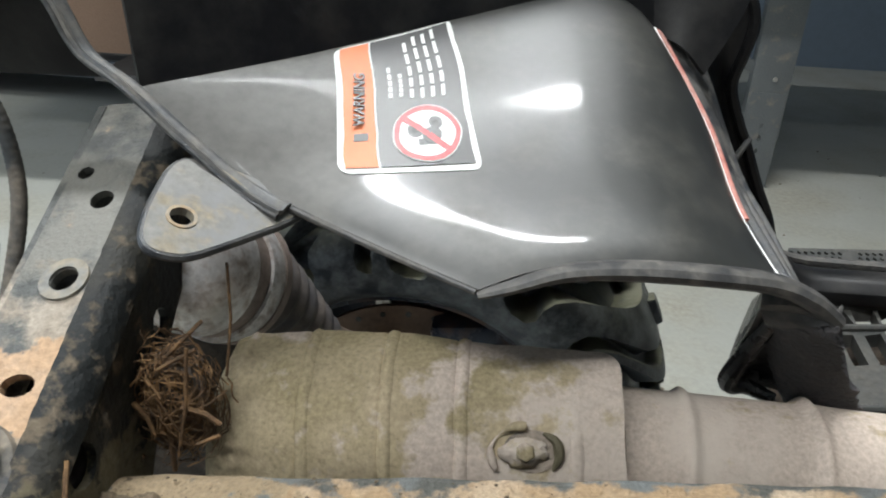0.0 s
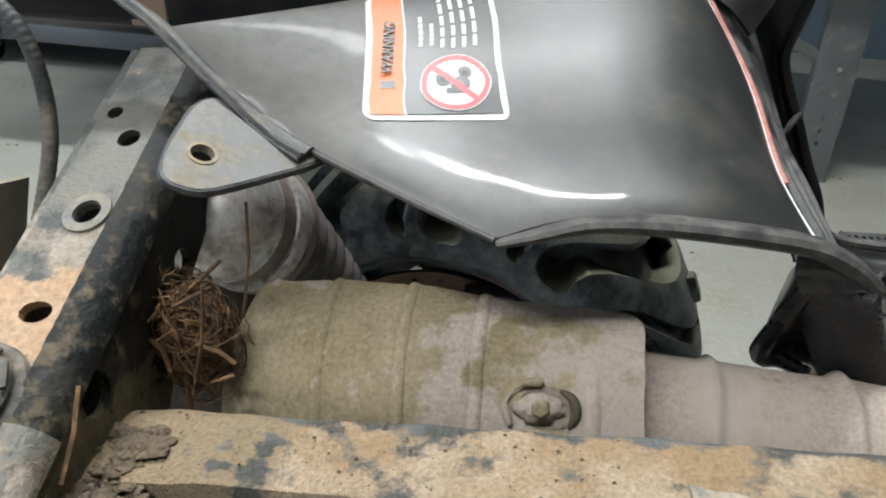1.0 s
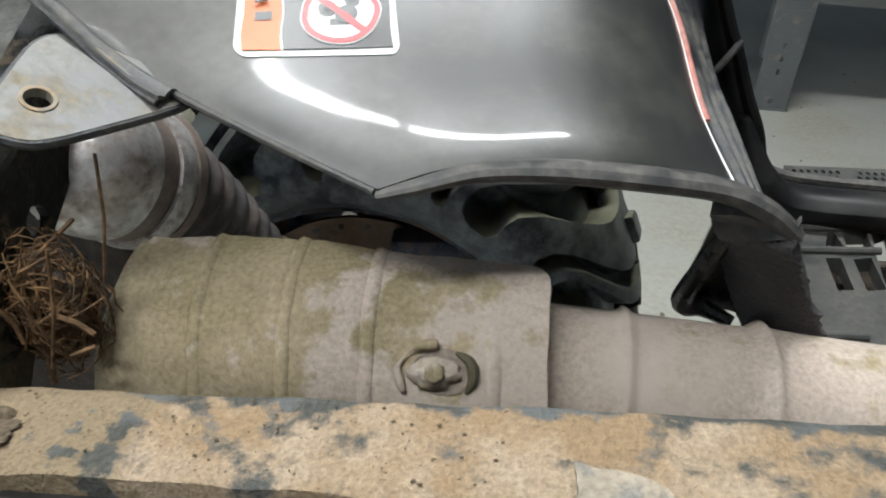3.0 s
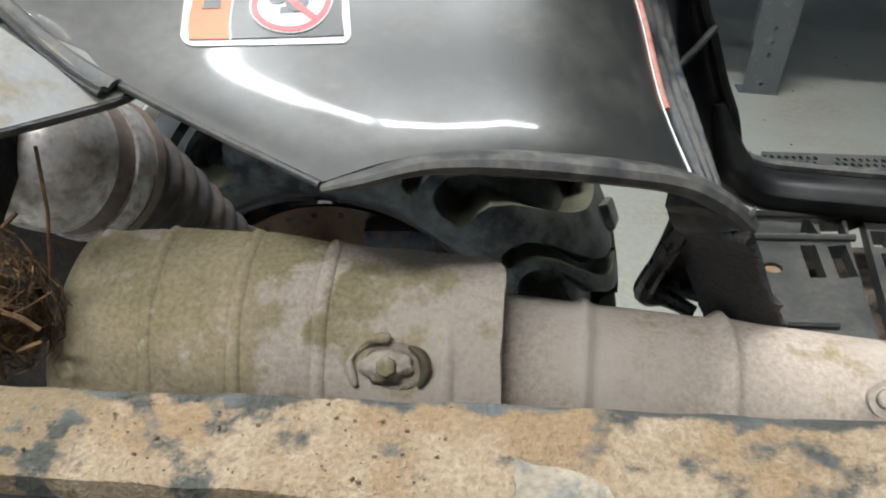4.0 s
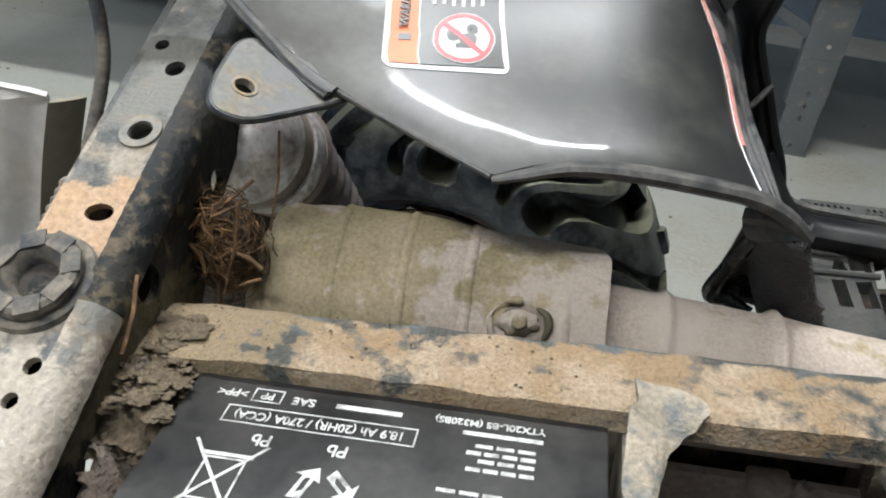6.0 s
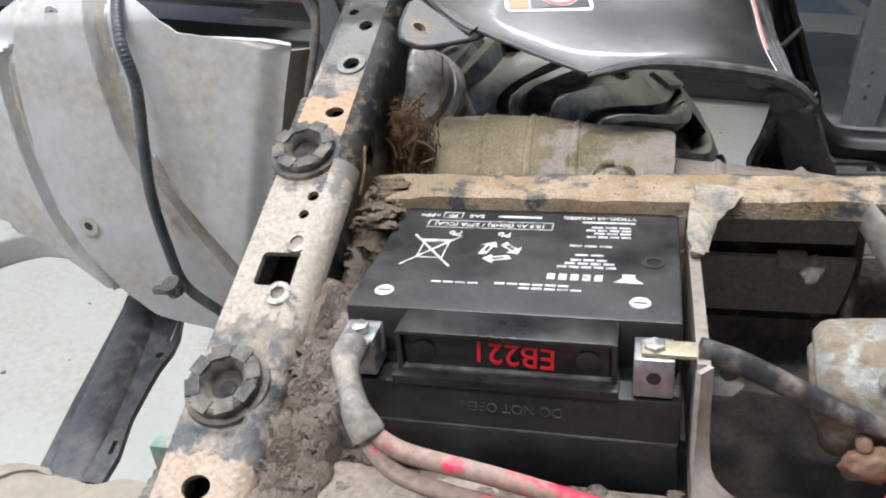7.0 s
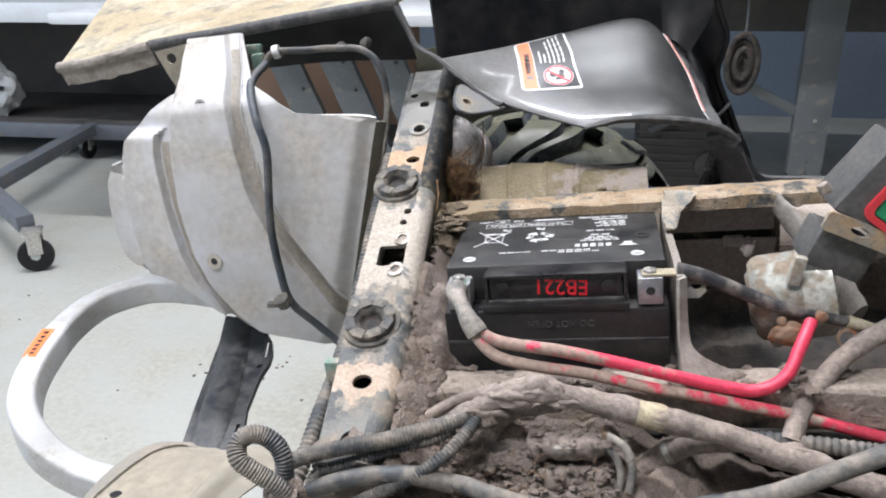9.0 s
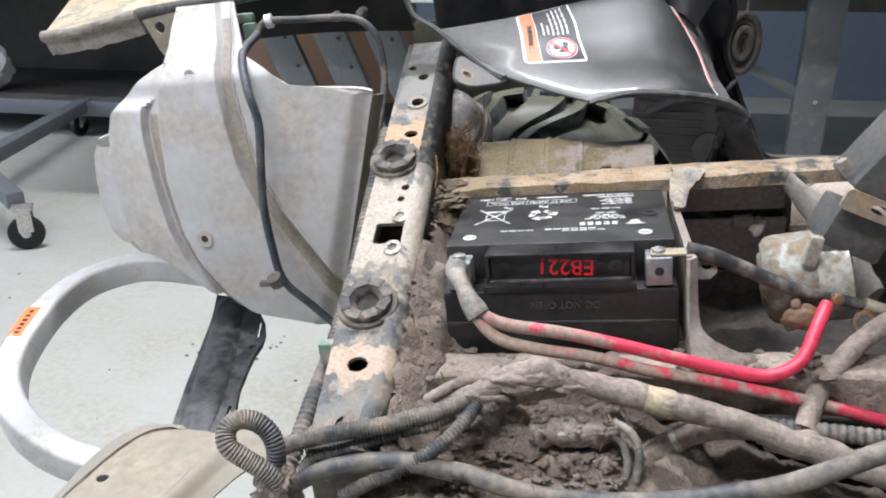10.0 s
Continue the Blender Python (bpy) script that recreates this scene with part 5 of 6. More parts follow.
part("bellows", tube(bend, lambda i: 0.0335 - 0.00021 * i - 0.0030 * (0.5 + 0.5 * math.cos(i * 0.52)), 36), M_BELLOWS, can, "ribbed black rubber bellows")

# ---- wheel ----
WC = Vector((0.0195, 0.695, 0.631))
wheel = thing("wheel", "black knobbly tyre on a dark rim, dusty", "wheel", ATV @ Matrix.Translation(WC))


def revolve(prof, n=96):
    bm = bmesh.new()
    rings = [[bm.verts.new((r * math.cos(2 * math.pi * k / n), y, r * math.sin(2 * math.pi * k / n))) for k in range(n)] for r, y in prof]
    for a, b in zip(rings, rings[1:] + rings[:1]):
        for k in range(n):
            bm.faces.new((a[k], a[(k + 1) % n], b[(k + 1) % n], b[k]))
    return bm


PROFILE = spline([(r, y, 0) for r, y in ((0.137, -0.086), (0.138, -0.095), (0.145, -0.103), (0.155, -0.107), (0.163, -0.1085), (0.172, -0.1090), (0.182, -0.1080), (0.192, -0.105), (0.202, -0.099), (0.211, -0.090), (0.219, -0.078), (0.226, -0.062), (0.230, -0.040), (0.2315, -0.015), (0.2315, 0.015))], 6)


def lean(r):
    """The angle by which the lugs have swept round at a radius."""
    return float(np.interp(r, (0.150, 0.160, 0.170, 0.180, 0.190, 0.200, 0.210, 0.220, 0.2315), (-7.5, -7.5, -9.0, -9.5, -8.5, -5.0, 0.5, 6.0, 11.0)))


def pocket(deg, r):
    """How deep the tread is cut at an angle and a radius: a narrow slot in each lug and a wide gap beside it."""
    rel = deg % 30.0
    out_ = 0.0
    for c, half, floor_, deep in ((5.75, 2.2, 0.166, 0.020), (17.0, 5.2, 0.163, 0.030)):
        x = (rel - c) / half
        side_ = min(1.0, max(0.0, (1 - abs(x)) * half / 0.9))
        foot_ = floor_ + 0.009 * min(1.0, abs(x)) ** 2.5
        up_ = min(1.0, max(0.0, (r - foot_) / 0.004))
        out_ = max(out_, deep * side_ * side_ * (3 - 2 * side_) * up_)
    return out_


def tyre_mesh():
    bm = bmesh.new()
    n = 600
    rows = [(p.x, p.y, -1) for p in PROFILE] + [(p.x, -p.y, 1) for p in PROFILE[::-1]] + [(0.132, 0.05, 0), (0.132, -0.05, 0)]
    rings = []
    for r, y, side_ in rows:
        ring = []
        for k in range(n):
            deg = 360 * k / n
            d = pocket(deg if side_ < 0 else deg + 15, r) if side_ and r > 0.163 else 0.0
            t = min(1.0, max(0.0, (r - 0.185) / 0.04))
            deg += lean(r) if side_ else 0.0
            rr, yy = r - d * 0.75 * t, y - side_ * d * (1 - 0.75 * t)
            ring.append(bm.verts.new((rr * math.sin(radians(deg)), yy, rr * math.cos(radians(deg)))))
        rings.append(ring)
    for a, b in zip(rings, rings[1:] + rings[:1]):
        for k in range(n):
            bm.faces.new((a[k], a[(k + 1) % n], b[(k + 1) % n], b[k]))
    return bm


tyre = part("tyre", tyre_mesh(), M_TYRE, wheel)
rim = part("rim", revolve([(0.1375, -0.093), (0.140, -0.086), (0.131, -0.080), (0.122, -0.055), (0.116, 0.02), (0.04, 0.03), (0.04, 0.036), (0.116, 0.03), (0.134, 0.080), (0.141, 0.090), (0.136, 0.090), (0.128, 0.0), (0.132, -0.09)]), M_RIM, wheel, "dark blue-black rim")
disc = part("brake_disc", revolve([(0.072, -0.064), (0.112, -0.064), (0.112, -0.060), (0.072, -0.060)], 72), M_DISC, rim, "brown rusty brake disc")
for k in range(30):
    w = k * math.pi / 15
    part("disc_hole", cyl((0.104 * math.cos(w), -0.0645, 0.104 * math.sin(w)), (0.104 * math.cos(w), -0.0635, 0.104 * math.sin(w)), 0.0026, seg=8), M_DECAL, disc)
part("caliper", box((0.030, -0.085, 0.052), (0.100, -0.030, 0.104), 0.010), M_RIM, rim, "dark blue brake caliper")
part("caliper_bolt", cyl((0.088, -0.092, 0.078), (0.088, -0.084, 0.078), 0.009, seg=6, bevel=0.001), M_UNDER, rim)
part("hub", cyl((0, -0.09, 0), (0, 0.05, 0), 0.046, seg=24, bevel=0.006), M_UNDER, rim, "grimy hub")
for k in range(6):
    part("lug_nut", cyl((0.07 * math.cos(k), 0.02, 0.07 * math.sin(k)), (0.07 * math.cos(k), 0.032, 0.07 * math.sin(k)), 0.008, seg=6), M_BOLT, rim)


block = bmesh.new()
box((-0.013, -0.030, 0.205), (0.013, 0.026, 0.237), 0.004, block)
for v in block.verts:
    v.co.x += 0.45 * v.co.y
block = mesh_of("tread_lug", block, M_TYRE)
for k in range(12):
    o = new("tread_lug", block)
    o.parent = tyre
    o.matrix_basis = Matrix.Rotation(radians(30 * k + 12.0), 4, "Y")
solo("inner_fender", sheet(lambda u, v: (-0.16 + 0.30 * u, 0.815 + 0.02 * math.sin(3 * u), 0.70 + 0.26 * v), 12, 10, 0.004), M_INNER, "dusty olive-black plastic inner fender behind the tyre", "fender")
axle = solo("axle", cyl(bend[-3], (0.0195, 0.69, 0.631), 0.013, seg=16), M_UNDER, "dirty axle shaft behind the shield", "axle")

# ---- rear fender ----
fender = thing("rear_fender", "glossy black plastic rear fender, scuffed and dusty", "fender")
RIDGE = [(-0.040, 0.412, 0.986), (0.025, 0.468, 0.986), (0.090, 0.520, 0.990), (0.160, 0.550, 0.997), (0.190, 0.556, 0.991), (0.208, 0.556, 0.974)]
FLANGE = [(-0.040, 0.412, 0.986), (-0.012, 0.402, 0.962), (0.015, 0.393, 0.943), (0.062, 0.376, 0.926), (0.114, 0.356, 0.911)]
LIP = [(0.114, 0.356, 0.911), (0.140, 0.366, 0.915), (0.172, 0.374, 0.914), (0.205, 0.380, 0.908), (0.250, 0.392, 0.886)]
REDLINE = [(0.250, 0.392, 0.886), (0.240, 0.455, 0.900), (0.230, 0.505, 0.932), (0.208, 0.556, 0.974)]
base_f = coons(LIP, RIDGE, FLANGE[::-1], REDLINE)


def cowl_f(u, v):
    p = base_f(u, v)
    uu, vv = min(1.0, max(0.0, u)), min(1.0, max(0.0, v))
    k = (1 - math.exp(-vv / 0.24)) * (1 - math.exp(-uu / 0.22)) * math.cos(math.pi / 2 * vv ** 2.2) * math.cos(math.pi / 2 * uu ** 3)
    edge = max(0.0, (u - 0.60) / 0.40)
    roll = math.sin(math.pi * edge ** 1.3) * math.sin(math.pi * vv) ** 0.6
    return p + Vector((0.004 * roll, -0.006 * k, 0.0155 * k + 0.0015 * roll))


part("inner_panel", sheet(cowl_f, 60, 40, 0.003), M_COWL, fender)


def on_cowl(u, v, lift=0.0006):
    p, a, b = Vector(cowl_f(u, v)), Vector(cowl_f(u + 0.01, v)), Vector(cowl_f(u, v + 0.01))
    n = (a - p).cross(b - p).normalized()
    return p + n * lift * (1 if n.z > 0 else -1)


# upright panel above the ridge
back = [(x - 0.01, y + 0.03, z + 0.14) for x, y, z in RIDGE]
f = coons(RIDGE, back, [RIDGE[0], back[0]], [RIDGE[-1], back[-1]])
part("upper_panel", sheet(f, 40, 8, 0.004), M_BLACK, fender, "dark upright panel above the ridge")
f = coons([(0.203, 0.558, 0.974), (0.222, 0.545, 0.965), (0.235, 0.54, 0.95)], [(0.193, 0.59, 1.115), (0.235, 0.60, 1.10), (0.27, 0.60, 1.08)], [(0.203, 0.558, 0.974), (0.193, 0.59, 1.115)], [(0.235, 0.54, 0.95), (0.268, 0.57, 1.0), (0.27, 0.60, 1.08)])
part("corner_panel", sheet(f, 12, 10, 0.004), M_BLACK, fender)
# folded flange that runs down to the tip
line = spline([(-0.082, 0.425, 1.045), (-0.074, 0.424, 1.022), (-0.064, 0.420, 1.000)] + [(x - 0.0012, y - 0.0012, z - 0.0006) for x, y, z in FLANGE], 8)
last = len(line) - 1
FW, FN = Vector((-0.344, -0.937, -0.052)).normalized(), Vector((0.498, -0.229, 0.835))
part("flange", tube(line, lambda i: 0.0024 * (1 - 0.45 * (i / last) ** 2), 8), M_LIP, fender, "dusty folded edge")
reach = 43
strip = lambda k: FN * 0.0042 * min(1.0, k / 10) * min(1.0, max(0.15, (reach - k) / 8))
f = lambda u, v: along(line, u * reach / last) + strip(u * reach) * v + FW * (0.0098 * v) + FN * 0.0012 * math.sin(2.6 * math.pi * v)
part("flange_strip", sheet(f, 60, 10, 0.002), M_FLANGE, fender, "grooved dusty strip along the edge")
part("flange_edge", tube([line[i] + strip(i) + FW * 0.0098 for i in range(reach + 1)], 0.0014, 8), M_BRACKETBLACK, fender)
# rolled lip over the wheel, dropping into the flap
lipc = spline([(0.1135, 0.3545, 0.909), (0.126, 0.357, 0.911), (0.150, 0.366, 0.913), (0.180, 0.373, 0.910), (0.212, 0.379, 0.904), (0.238, 0.385, 0.897), (0.254, 0.386, 0.889), (0.266, 0.389, 0.877)], 8)
part("lip", tube(lipc, lambda i: 0.0026 + 0.0060 * min(1, i / 26) ** 0.8, 10, flat=0.55), M_LIP, fender, "thick scuffed lip over the wheel")
f = coons([(0.238, 0.398, 0.886), (0.252, 0.391, 0.888), (0.266, 0.388, 0.880)], [(0.274, 0.430, 0.792), (0.288, 0.428, 0.793), (0.303, 0.428, 0.794)], [(0.238, 0.398, 0.886), (0.246, 0.411, 0.870), (0.2588, 0.4288, 0.834), (0.274, 0.430, 0.792)], [(0.266, 0.388, 0.880), (0.2685, 0.388, 0.8765), (0.279, 0.3995, 0.853), (0.303, 0.428, 0.794)])
g = lambda u, v: Vector(f(u, v)) + Vector((0, -0.004 * math.sin(math.pi * u) * v - 0.005 * math.exp(-((v - 0.30 - 0.10 * u) / 0.07) ** 2), 0))
part("mud_flap", sheet(lambda u, v: g(u, 0.34 + 0.66 * v) + Vector((0, 0.0009 * noise.noise(Vector((u * 14, v * 40, 5))), 0)), 24, 40, 0.006), M_FLAP, fender, "coarse black rubber flap")
part("flap_root", sheet(lambda u, v: g(u, 0.35 * v) + Vector((0, -0.001, 0)), 18, 14, 0.006), M_LIP, fender, "scuffed dusty root of the flap")
f = coons([(0.254, 0.399, 0.886), (0.252, 0.43, 0.87), (0.256, 0.47, 0.84)], [(0.2372, 0.434, 0.813), (0.240, 0.450, 0.806), (0.246, 0.468, 0.800)], [(0.254, 0.399, 0.886), (0.247, 0.417, 0.850), (0.2372, 0.434, 0.813)], [(0.256, 0.47, 0.84), (0.251, 0.47, 0.82), (0.246, 0.468, 0.800)])
part("flap_wing", sheet(f, 10, 12, 0.004), M_GLOSS, fender, "glossy black wing of the flap")
f = coons([(0.2372, 0.434, 0.813), (0.241, 0.434, 0.806), (0.250, 0.434, 0.804), (0.274, 0.436, 0.800)], [(0.248, 0.408, 0.878), (0.249, 0.410, 0.874), (0.250, 0.412, 0.870), (0.251, 0.415, 0.864)], [(0.2372, 0.434, 0.813), (0.2445, 0.420, 0.847), (0.248, 0.408, 0.878)], [(0.274, 0.436, 0.800), (0.262, 0.433, 0.835), (0.251, 0.415, 0.864)])
part("flap_wing", sheet(lambda u, v: Vector(f(u, v)) + Vector((0, 0.010 * math.sin(math.pi * u) * (1 - v), 0)), 14, 12, 0.004), M_GLOSS, fender)
part("wing_edge", tube(spline([(0.251, 0.407, 0.868), (0.2445, 0.421, 0.842), (0.2385, 0.433, 0.816), (0.2400, 0.436, 0.8075), (0.2485, 0.437, 0.8055), (0.262, 0.431, 0.8015)], 8), lambda i: 0.0032 + 0.0022 * math.sin(math.pi * min(1, i / 40)), 10), M_GLOSS, fender, "glossy rounded rim of the flap")
# coloured edge line and the ribbed strip beyond it
rl = spline(REDLINE, 10)
f = lambda u, v: along(rl, 0.30 + 0.70 * v) + Vector((0.0026 * u, 0.0, 0.0008 + 0.0006 * math.sin(math.pi * u)))
part("edge_trim", sheet(f, 4, 30, 0.002), M_REDTRIM, fender, "thin faded red edge strip")
f = lambda u, v: along(rl, v) + Vector((-0.0014 + 0.0014 * u, -0.0004, 0.0010))
part("edge_trim", sheet(f, 2, 30, 0.002), M_WHITE, fender, "thin pale edge line")
outer = spline([(0.262, 0.420, 0.874), (0.257, 0.470, 0.888), (0.254, 0.520, 0.897), (0.245, 0.572, 0.935), (0.228, 0.600, 0.985)], 8)
for k in range(3):
    f = lambda u, v, k=k: along(rl, v).lerp(along(outer, v), 0.08 + 0.307 * k + 0.27 * u) + Vector((0.002, 0, -0.001 - 0.002 * math.cos(math.pi * u)))
    part("side_strip", sheet(f, 6, 24, 0.003), M_LIP if k == 1 else M_BRACKETBLACK, fender, "grey ribbed side strip")
f = lambda u, v: along(outer, v).lerp(along(post_l, v), u) + Vector((0.001, 0, -0.003 * math.sin(math.pi * u)))
post_l = spline([(0.313, 0.66, 0.748), (0.292, 0.66, 0.804), (0.277, 0.66, 0.850), (0.267, 0.66, 0.905), (0.246, 0.66, 0.953), (0.226, 0.66, 1.06)], 8)
post_r = spline([(0.337, 0.70, 0.752), (0.330, 0.70, 0.785), (0.318, 0.70, 0.815), (0.306, 0.70, 0.850), (0.298, 0.70, 0.870), (0.290, 0.70, 0.90), (0.297, 0.70, 0.925), (0.302, 0.70, 0.95), (0.291, 0.70, 0.99), (0.28, 0.70, 1.06)], 8)
part("inner_wall", sheet(f, 8, 24, 0.003), M_BLACK, fender, "deep black inner wall")
f = lambda u, v: along(post_l, v).lerp(along(post_r, v), u) + Vector((0, 0.016 * math.sin(math.pi * u), 0))
part("post", sheet(f, 10, 40, 0.004), M_BLACK, fender, "black plastic post")
part("post_edge", tube(post_r, 0.0045, 8), M_BLACK, fender)
part("post_rib", tube(spline([(0.276, 0.655, 0.842), (0.290, 0.675, 0.847), (0.307, 0.698, 0.856)], 6), 0.0028, 8), M_LIP, fender, "pale worn rib")
# dusty deck with its turned-down front edge
deck_front = [(-0.510, 0.42, 1.020), (-0.45, 0.42, 1.024), (-0.385, 0.42, 1.034), (-0.285, 0.42, 1.040), (-0.18, 0.42, 1.047), (-0.082, 0.425, 1.052)]
deck_back = [(-0.618, 0.72, 1.091), (-0.548, 0.72, 1.093), (-0.458, 0.72, 1.091), (-0.338, 0.72, 1.093), (-0.1, 0.72, 1.095), (0.0, 0.72, 1.097)]
f = coons(deck_front, deck_back, [deck_front[0], deck_back[0]], [deck_front[-1], deck_back[-1]])
part("deck", sheet(lambda u, v: Vector(f(u, v)) + Vector((0, 0, 0.004 * math.sin(9 * u) * v)), 40, 12, 0.004), M_DECK, fender, "fender top under tan dust")
fd = spline(deck_front, 8)
part("deck_edge", tube([p + Vector((0, 0.001, -0.003)) for p in fd[16:]], 0.0055, 10, flat=1.3), M_LIP, fender, "dusty rolled front edge")
f = coons([(-0.385, 0.424, 1.030), (-0.285, 0.424, 1.036), (-0.18, 0.424, 1.043), (-0.085, 0.427, 1.046)], [(-0.37, 0.45, 0.995), (-0.285, 0.45, 0.992), (-0.18, 0.45, 0.992), (-0.072, 0.445, 0.985)], [(-0.385, 0.424, 1.030), (-0.37, 0.45, 0.995)], [(-0.085, 0.427, 1.046), (-0.072, 0.445, 0.985)])
part("inner_wall", sheet(f, 30, 6, 0.003), M_BLACK, fender, "black inside wall under the deck edge")
for x, z in ((-0.154, 1.008), (-0.124, 1.010)):
    part("stud", cyl((x, 0.43, z), (x, 0.412, z), 0.006, 0.004, seg=10, bevel=0.001), M_TAB, fender, "dusty stud")
fe = spline(deck_front[:3], 10)
f = lambda u, v: along(fe, u) + Vector((0.006 * v, -0.002 + 0.004 * v, -0.024 * v + 0.003 * v * noise.noise(Vector((u * 9, 0, 3)))))
part("deck_edge", sheet(f, 40, 6, 0.004), M_DUSTY, fender, "broken dusty front edge")
part("deck_edge", tube([p + Vector((0, -0.002, -0.003)) for p in fe], 0.0065, 10, lump=0.25), M_DUSTY, fender)

# warning label on the panel
def decal_at(s, t):
    """A point of the label: s runs along its lower edge, t up its side."""
    x, y = min(max(s, 0), 1) * LN, min(max(t, 0), 1) * LN
    i, j = min(int(x), LN - 1), min(int(y), LN - 1)
    a, b = x - i, y - j
    return (1 - a) * ((1 - b) * LGRID[i][j] + b * LGRID[i][j + 1]) + a * ((1 - b) * LGRID[i + 1][j] + b * LGRID[i + 1][j + 1])


def cowl_uv(p):
    """The panel's own coordinates nearest to a place."""
    best = None
    for i in range(61):
        for j in range(41):
            q = Vector(cowl_f(i / 60, j / 40))
            e = (q - Vector(p)).length
            if best is None or e < best[0]:
                best = (e, i / 60, j / 40)
    u, v = best[1:]
    step = 0.012
    for _ in range(40):
        cand = [(u + a * step, v + b * step) for a in (-1, 0, 1) for b in (-1, 0, 1)]
        u2, v2 = min(cand, key=lambda w: (Vector(cowl_f(*w)) - Vector(p)).length)
        if (u2, v2) == (u, v):
            step /= 2
        u, v = u2, v2
    return Vector((u, v))


DEC3 = [Vector(p) for p in ((0.051, 0.400, 0.952), (0.1145, 0.417, 0.941), (0.092, 0.520, 0.989), (0.036, 0.474, 0.986))]
LN = 4
LGRID = [[cowl_uv((1 - t) * ((1 - s) * DEC3[0] + s * DEC3[1]) + t * ((1 - s) * DEC3[3] + s * DEC3[2])) for t in [j / LN for j in range(LN + 1)]] for s in [i / LN for i in range(LN + 1)]]


def on_label(s, t, lift):
    uv = decal_at(s, t)
    return on_cowl(uv.x, uv.y, lift)


def label_patch(name, s0, s1, t0, t1, mat, lift, parent, nu=6, nv=6, label=""):
    return part(name, sheet(lambda u, v: on_label(s0 + (s1 - s0) * u, t0 + (t1 - t0) * v, lift), nu, nv, 0.0002), mat, parent, label)


def label_disc(name, cs, ct, rs, rt, mat, lift, parent, inner=0.0, n=36):
    f = lambda u, v: on_label(cs + rs * (inner + (1 - inner) * v) * math.cos(2 * math.pi * u), ct + rt * (inner + (1 - inner) * v) * math.sin(2 * math.pi * u), lift)
    return part(name, sheet(f, n, 3, 0.0002), mat, parent)


RL = [(x, y) for x, y in rounded(0.0, 0.0, 1.0, 1.0, 0.07, 5)]


def round_label(u, v):
    """From the middle of the label to its rounded outline."""
    k = (1 - u) * len(RL)
    a, b = RL[int(k) % len(RL)], RL[(int(k) + 1) % len(RL)]
    w = k - int(k)
    return on_label(0.5 + (a[0] + (b[0] - a[0]) * w - 0.5) * (0.02 + 0.98 * v), 0.5 + (a[1] + (b[1] - a[1]) * w - 0.5) * (0.02 + 0.98 * v), 0.0005)


warn = part("warning_label", sheet(round_label, len(RL) * 3, 16, 0.0004), M_WHITE, fender, "white-edged warning label, orange and black")
label_patch("black_field", 0.29, 0.955, 0.035, 0.97, M_DECAL, 0.0011, warn, 12, 12)
label_patch("orange_field", 0.045, 0.275, 0.035, 0.97, M_ORANGE, 0.0011, warn, 12, 12)
la, lb, lc = (on_label(*q, 0.0017) for q in ((0.16, 0.50), (0.16, 0.56), (0.10, 0.50)))
letters("WARNING", 0.0078, frame_of(on_label(0.165, 0.52, 0.0019), lb - la, lc - la), M_DECAL, warn, "lettering", 0.0003, 0.0001, squeeze=0.95)
label_patch("print_sign", 0.11, 0.215, 0.215, 0.27, M_DECAL, 0.0014, warn, 2, 2)
for k, (t0, t1) in enumerate(((0.50, 0.74), (0.50, 0.68), (0.48, 0.90), (0.47, 0.94), (0.47, 0.94), (0.47, 0.96))):
    n = 5
    for j in range(n):
        label_patch("print_bar", 0.385 + 0.082 * k, 0.415 + 0.082 * k, t0 + (t1 - t0) * j / n, t0 + (t1 - t0) * (j + 0.8) / n, M_WHITE, 0.0014, warn, 2, 2)
label_disc("sign_ground", 0.645, 0.235, 0.255, 0.185, M_WHITE, 0.0014, warn)
label_disc("sign_ring", 0.645, 0.235, 0.245, 0.178, M_SIGNRED, 0.0017, warn, 0.85)
for c, r in (((0.56, 0.26), 0.06), ((0.68, 0.22), 0.07), ((0.72, 0.30), 0.05)):
    label_disc("sign_shape", *c, r, r * 0.75, M_DECAL, 0.0017, warn)
label_patch("sign_shape", 0.58, 0.74, 0.16, 0.20, M_DECAL, 0.0017, warn, 2, 2)
part("sign_slash", sheet(lambda u, v: on_label(0.49 + 0.31 * u + 0.022 * (v - 0.5), 0.345 - 0.225 * u + 0.03 * (v - 0.5), 0.0019), 8, 2, 0.0002), M_SIGNRED, warn)

# pierced steel tab below the flange
tab_m = frame_of((-0.005, 0.355, 0.946), (0.046, -0.002, -0.028), (-0.013, 0.030, 0.016))
inv = tab_m.inverted()
tab = [(inv @ Vector(p)).xy[:] for p in ((-0.017, 0.390, 0.962), (0.010, 0.396, 0.948), (0.034, 0.396, 0.933), (0.033, 0.386, 0.932), (0.017, 0.360, 0.935), (0.004, 0.340, 0.937), (-0.002, 0.335, 0.940), (-0.010, 0.333, 0.944), (-0.014, 0.339, 0.948), (-0.016, 0.356, 0.954))]
for _ in range(3):
    tab = [(0.75 * ax + 0.25 * bx, 0.75 * ay + 0.25 * by) if h == 0 else (0.25 * ax + 0.75 * bx, 0.25 * ay + 0.75 * by) for (ax, ay), (bx, by) in zip(tab, tab[1:] + tab[:1]) for h in (0, 1)]
tb = thing("mounting_tab", "grey steel mounting tab with a bolt hole", "bracket")
part("plate", slab(tab, [ring2(0.0, 0.0, 0.0050, 16)], 0.004, tab_m), M_TAB, tb, smooth=False)
part("edge_bead", tube([tab_m @ Vector((x, y, -0.0022)) for x, y in tab], 0.0021, 8, closed=True), M_BRACKETBLACK, tb, "dark worn edge")
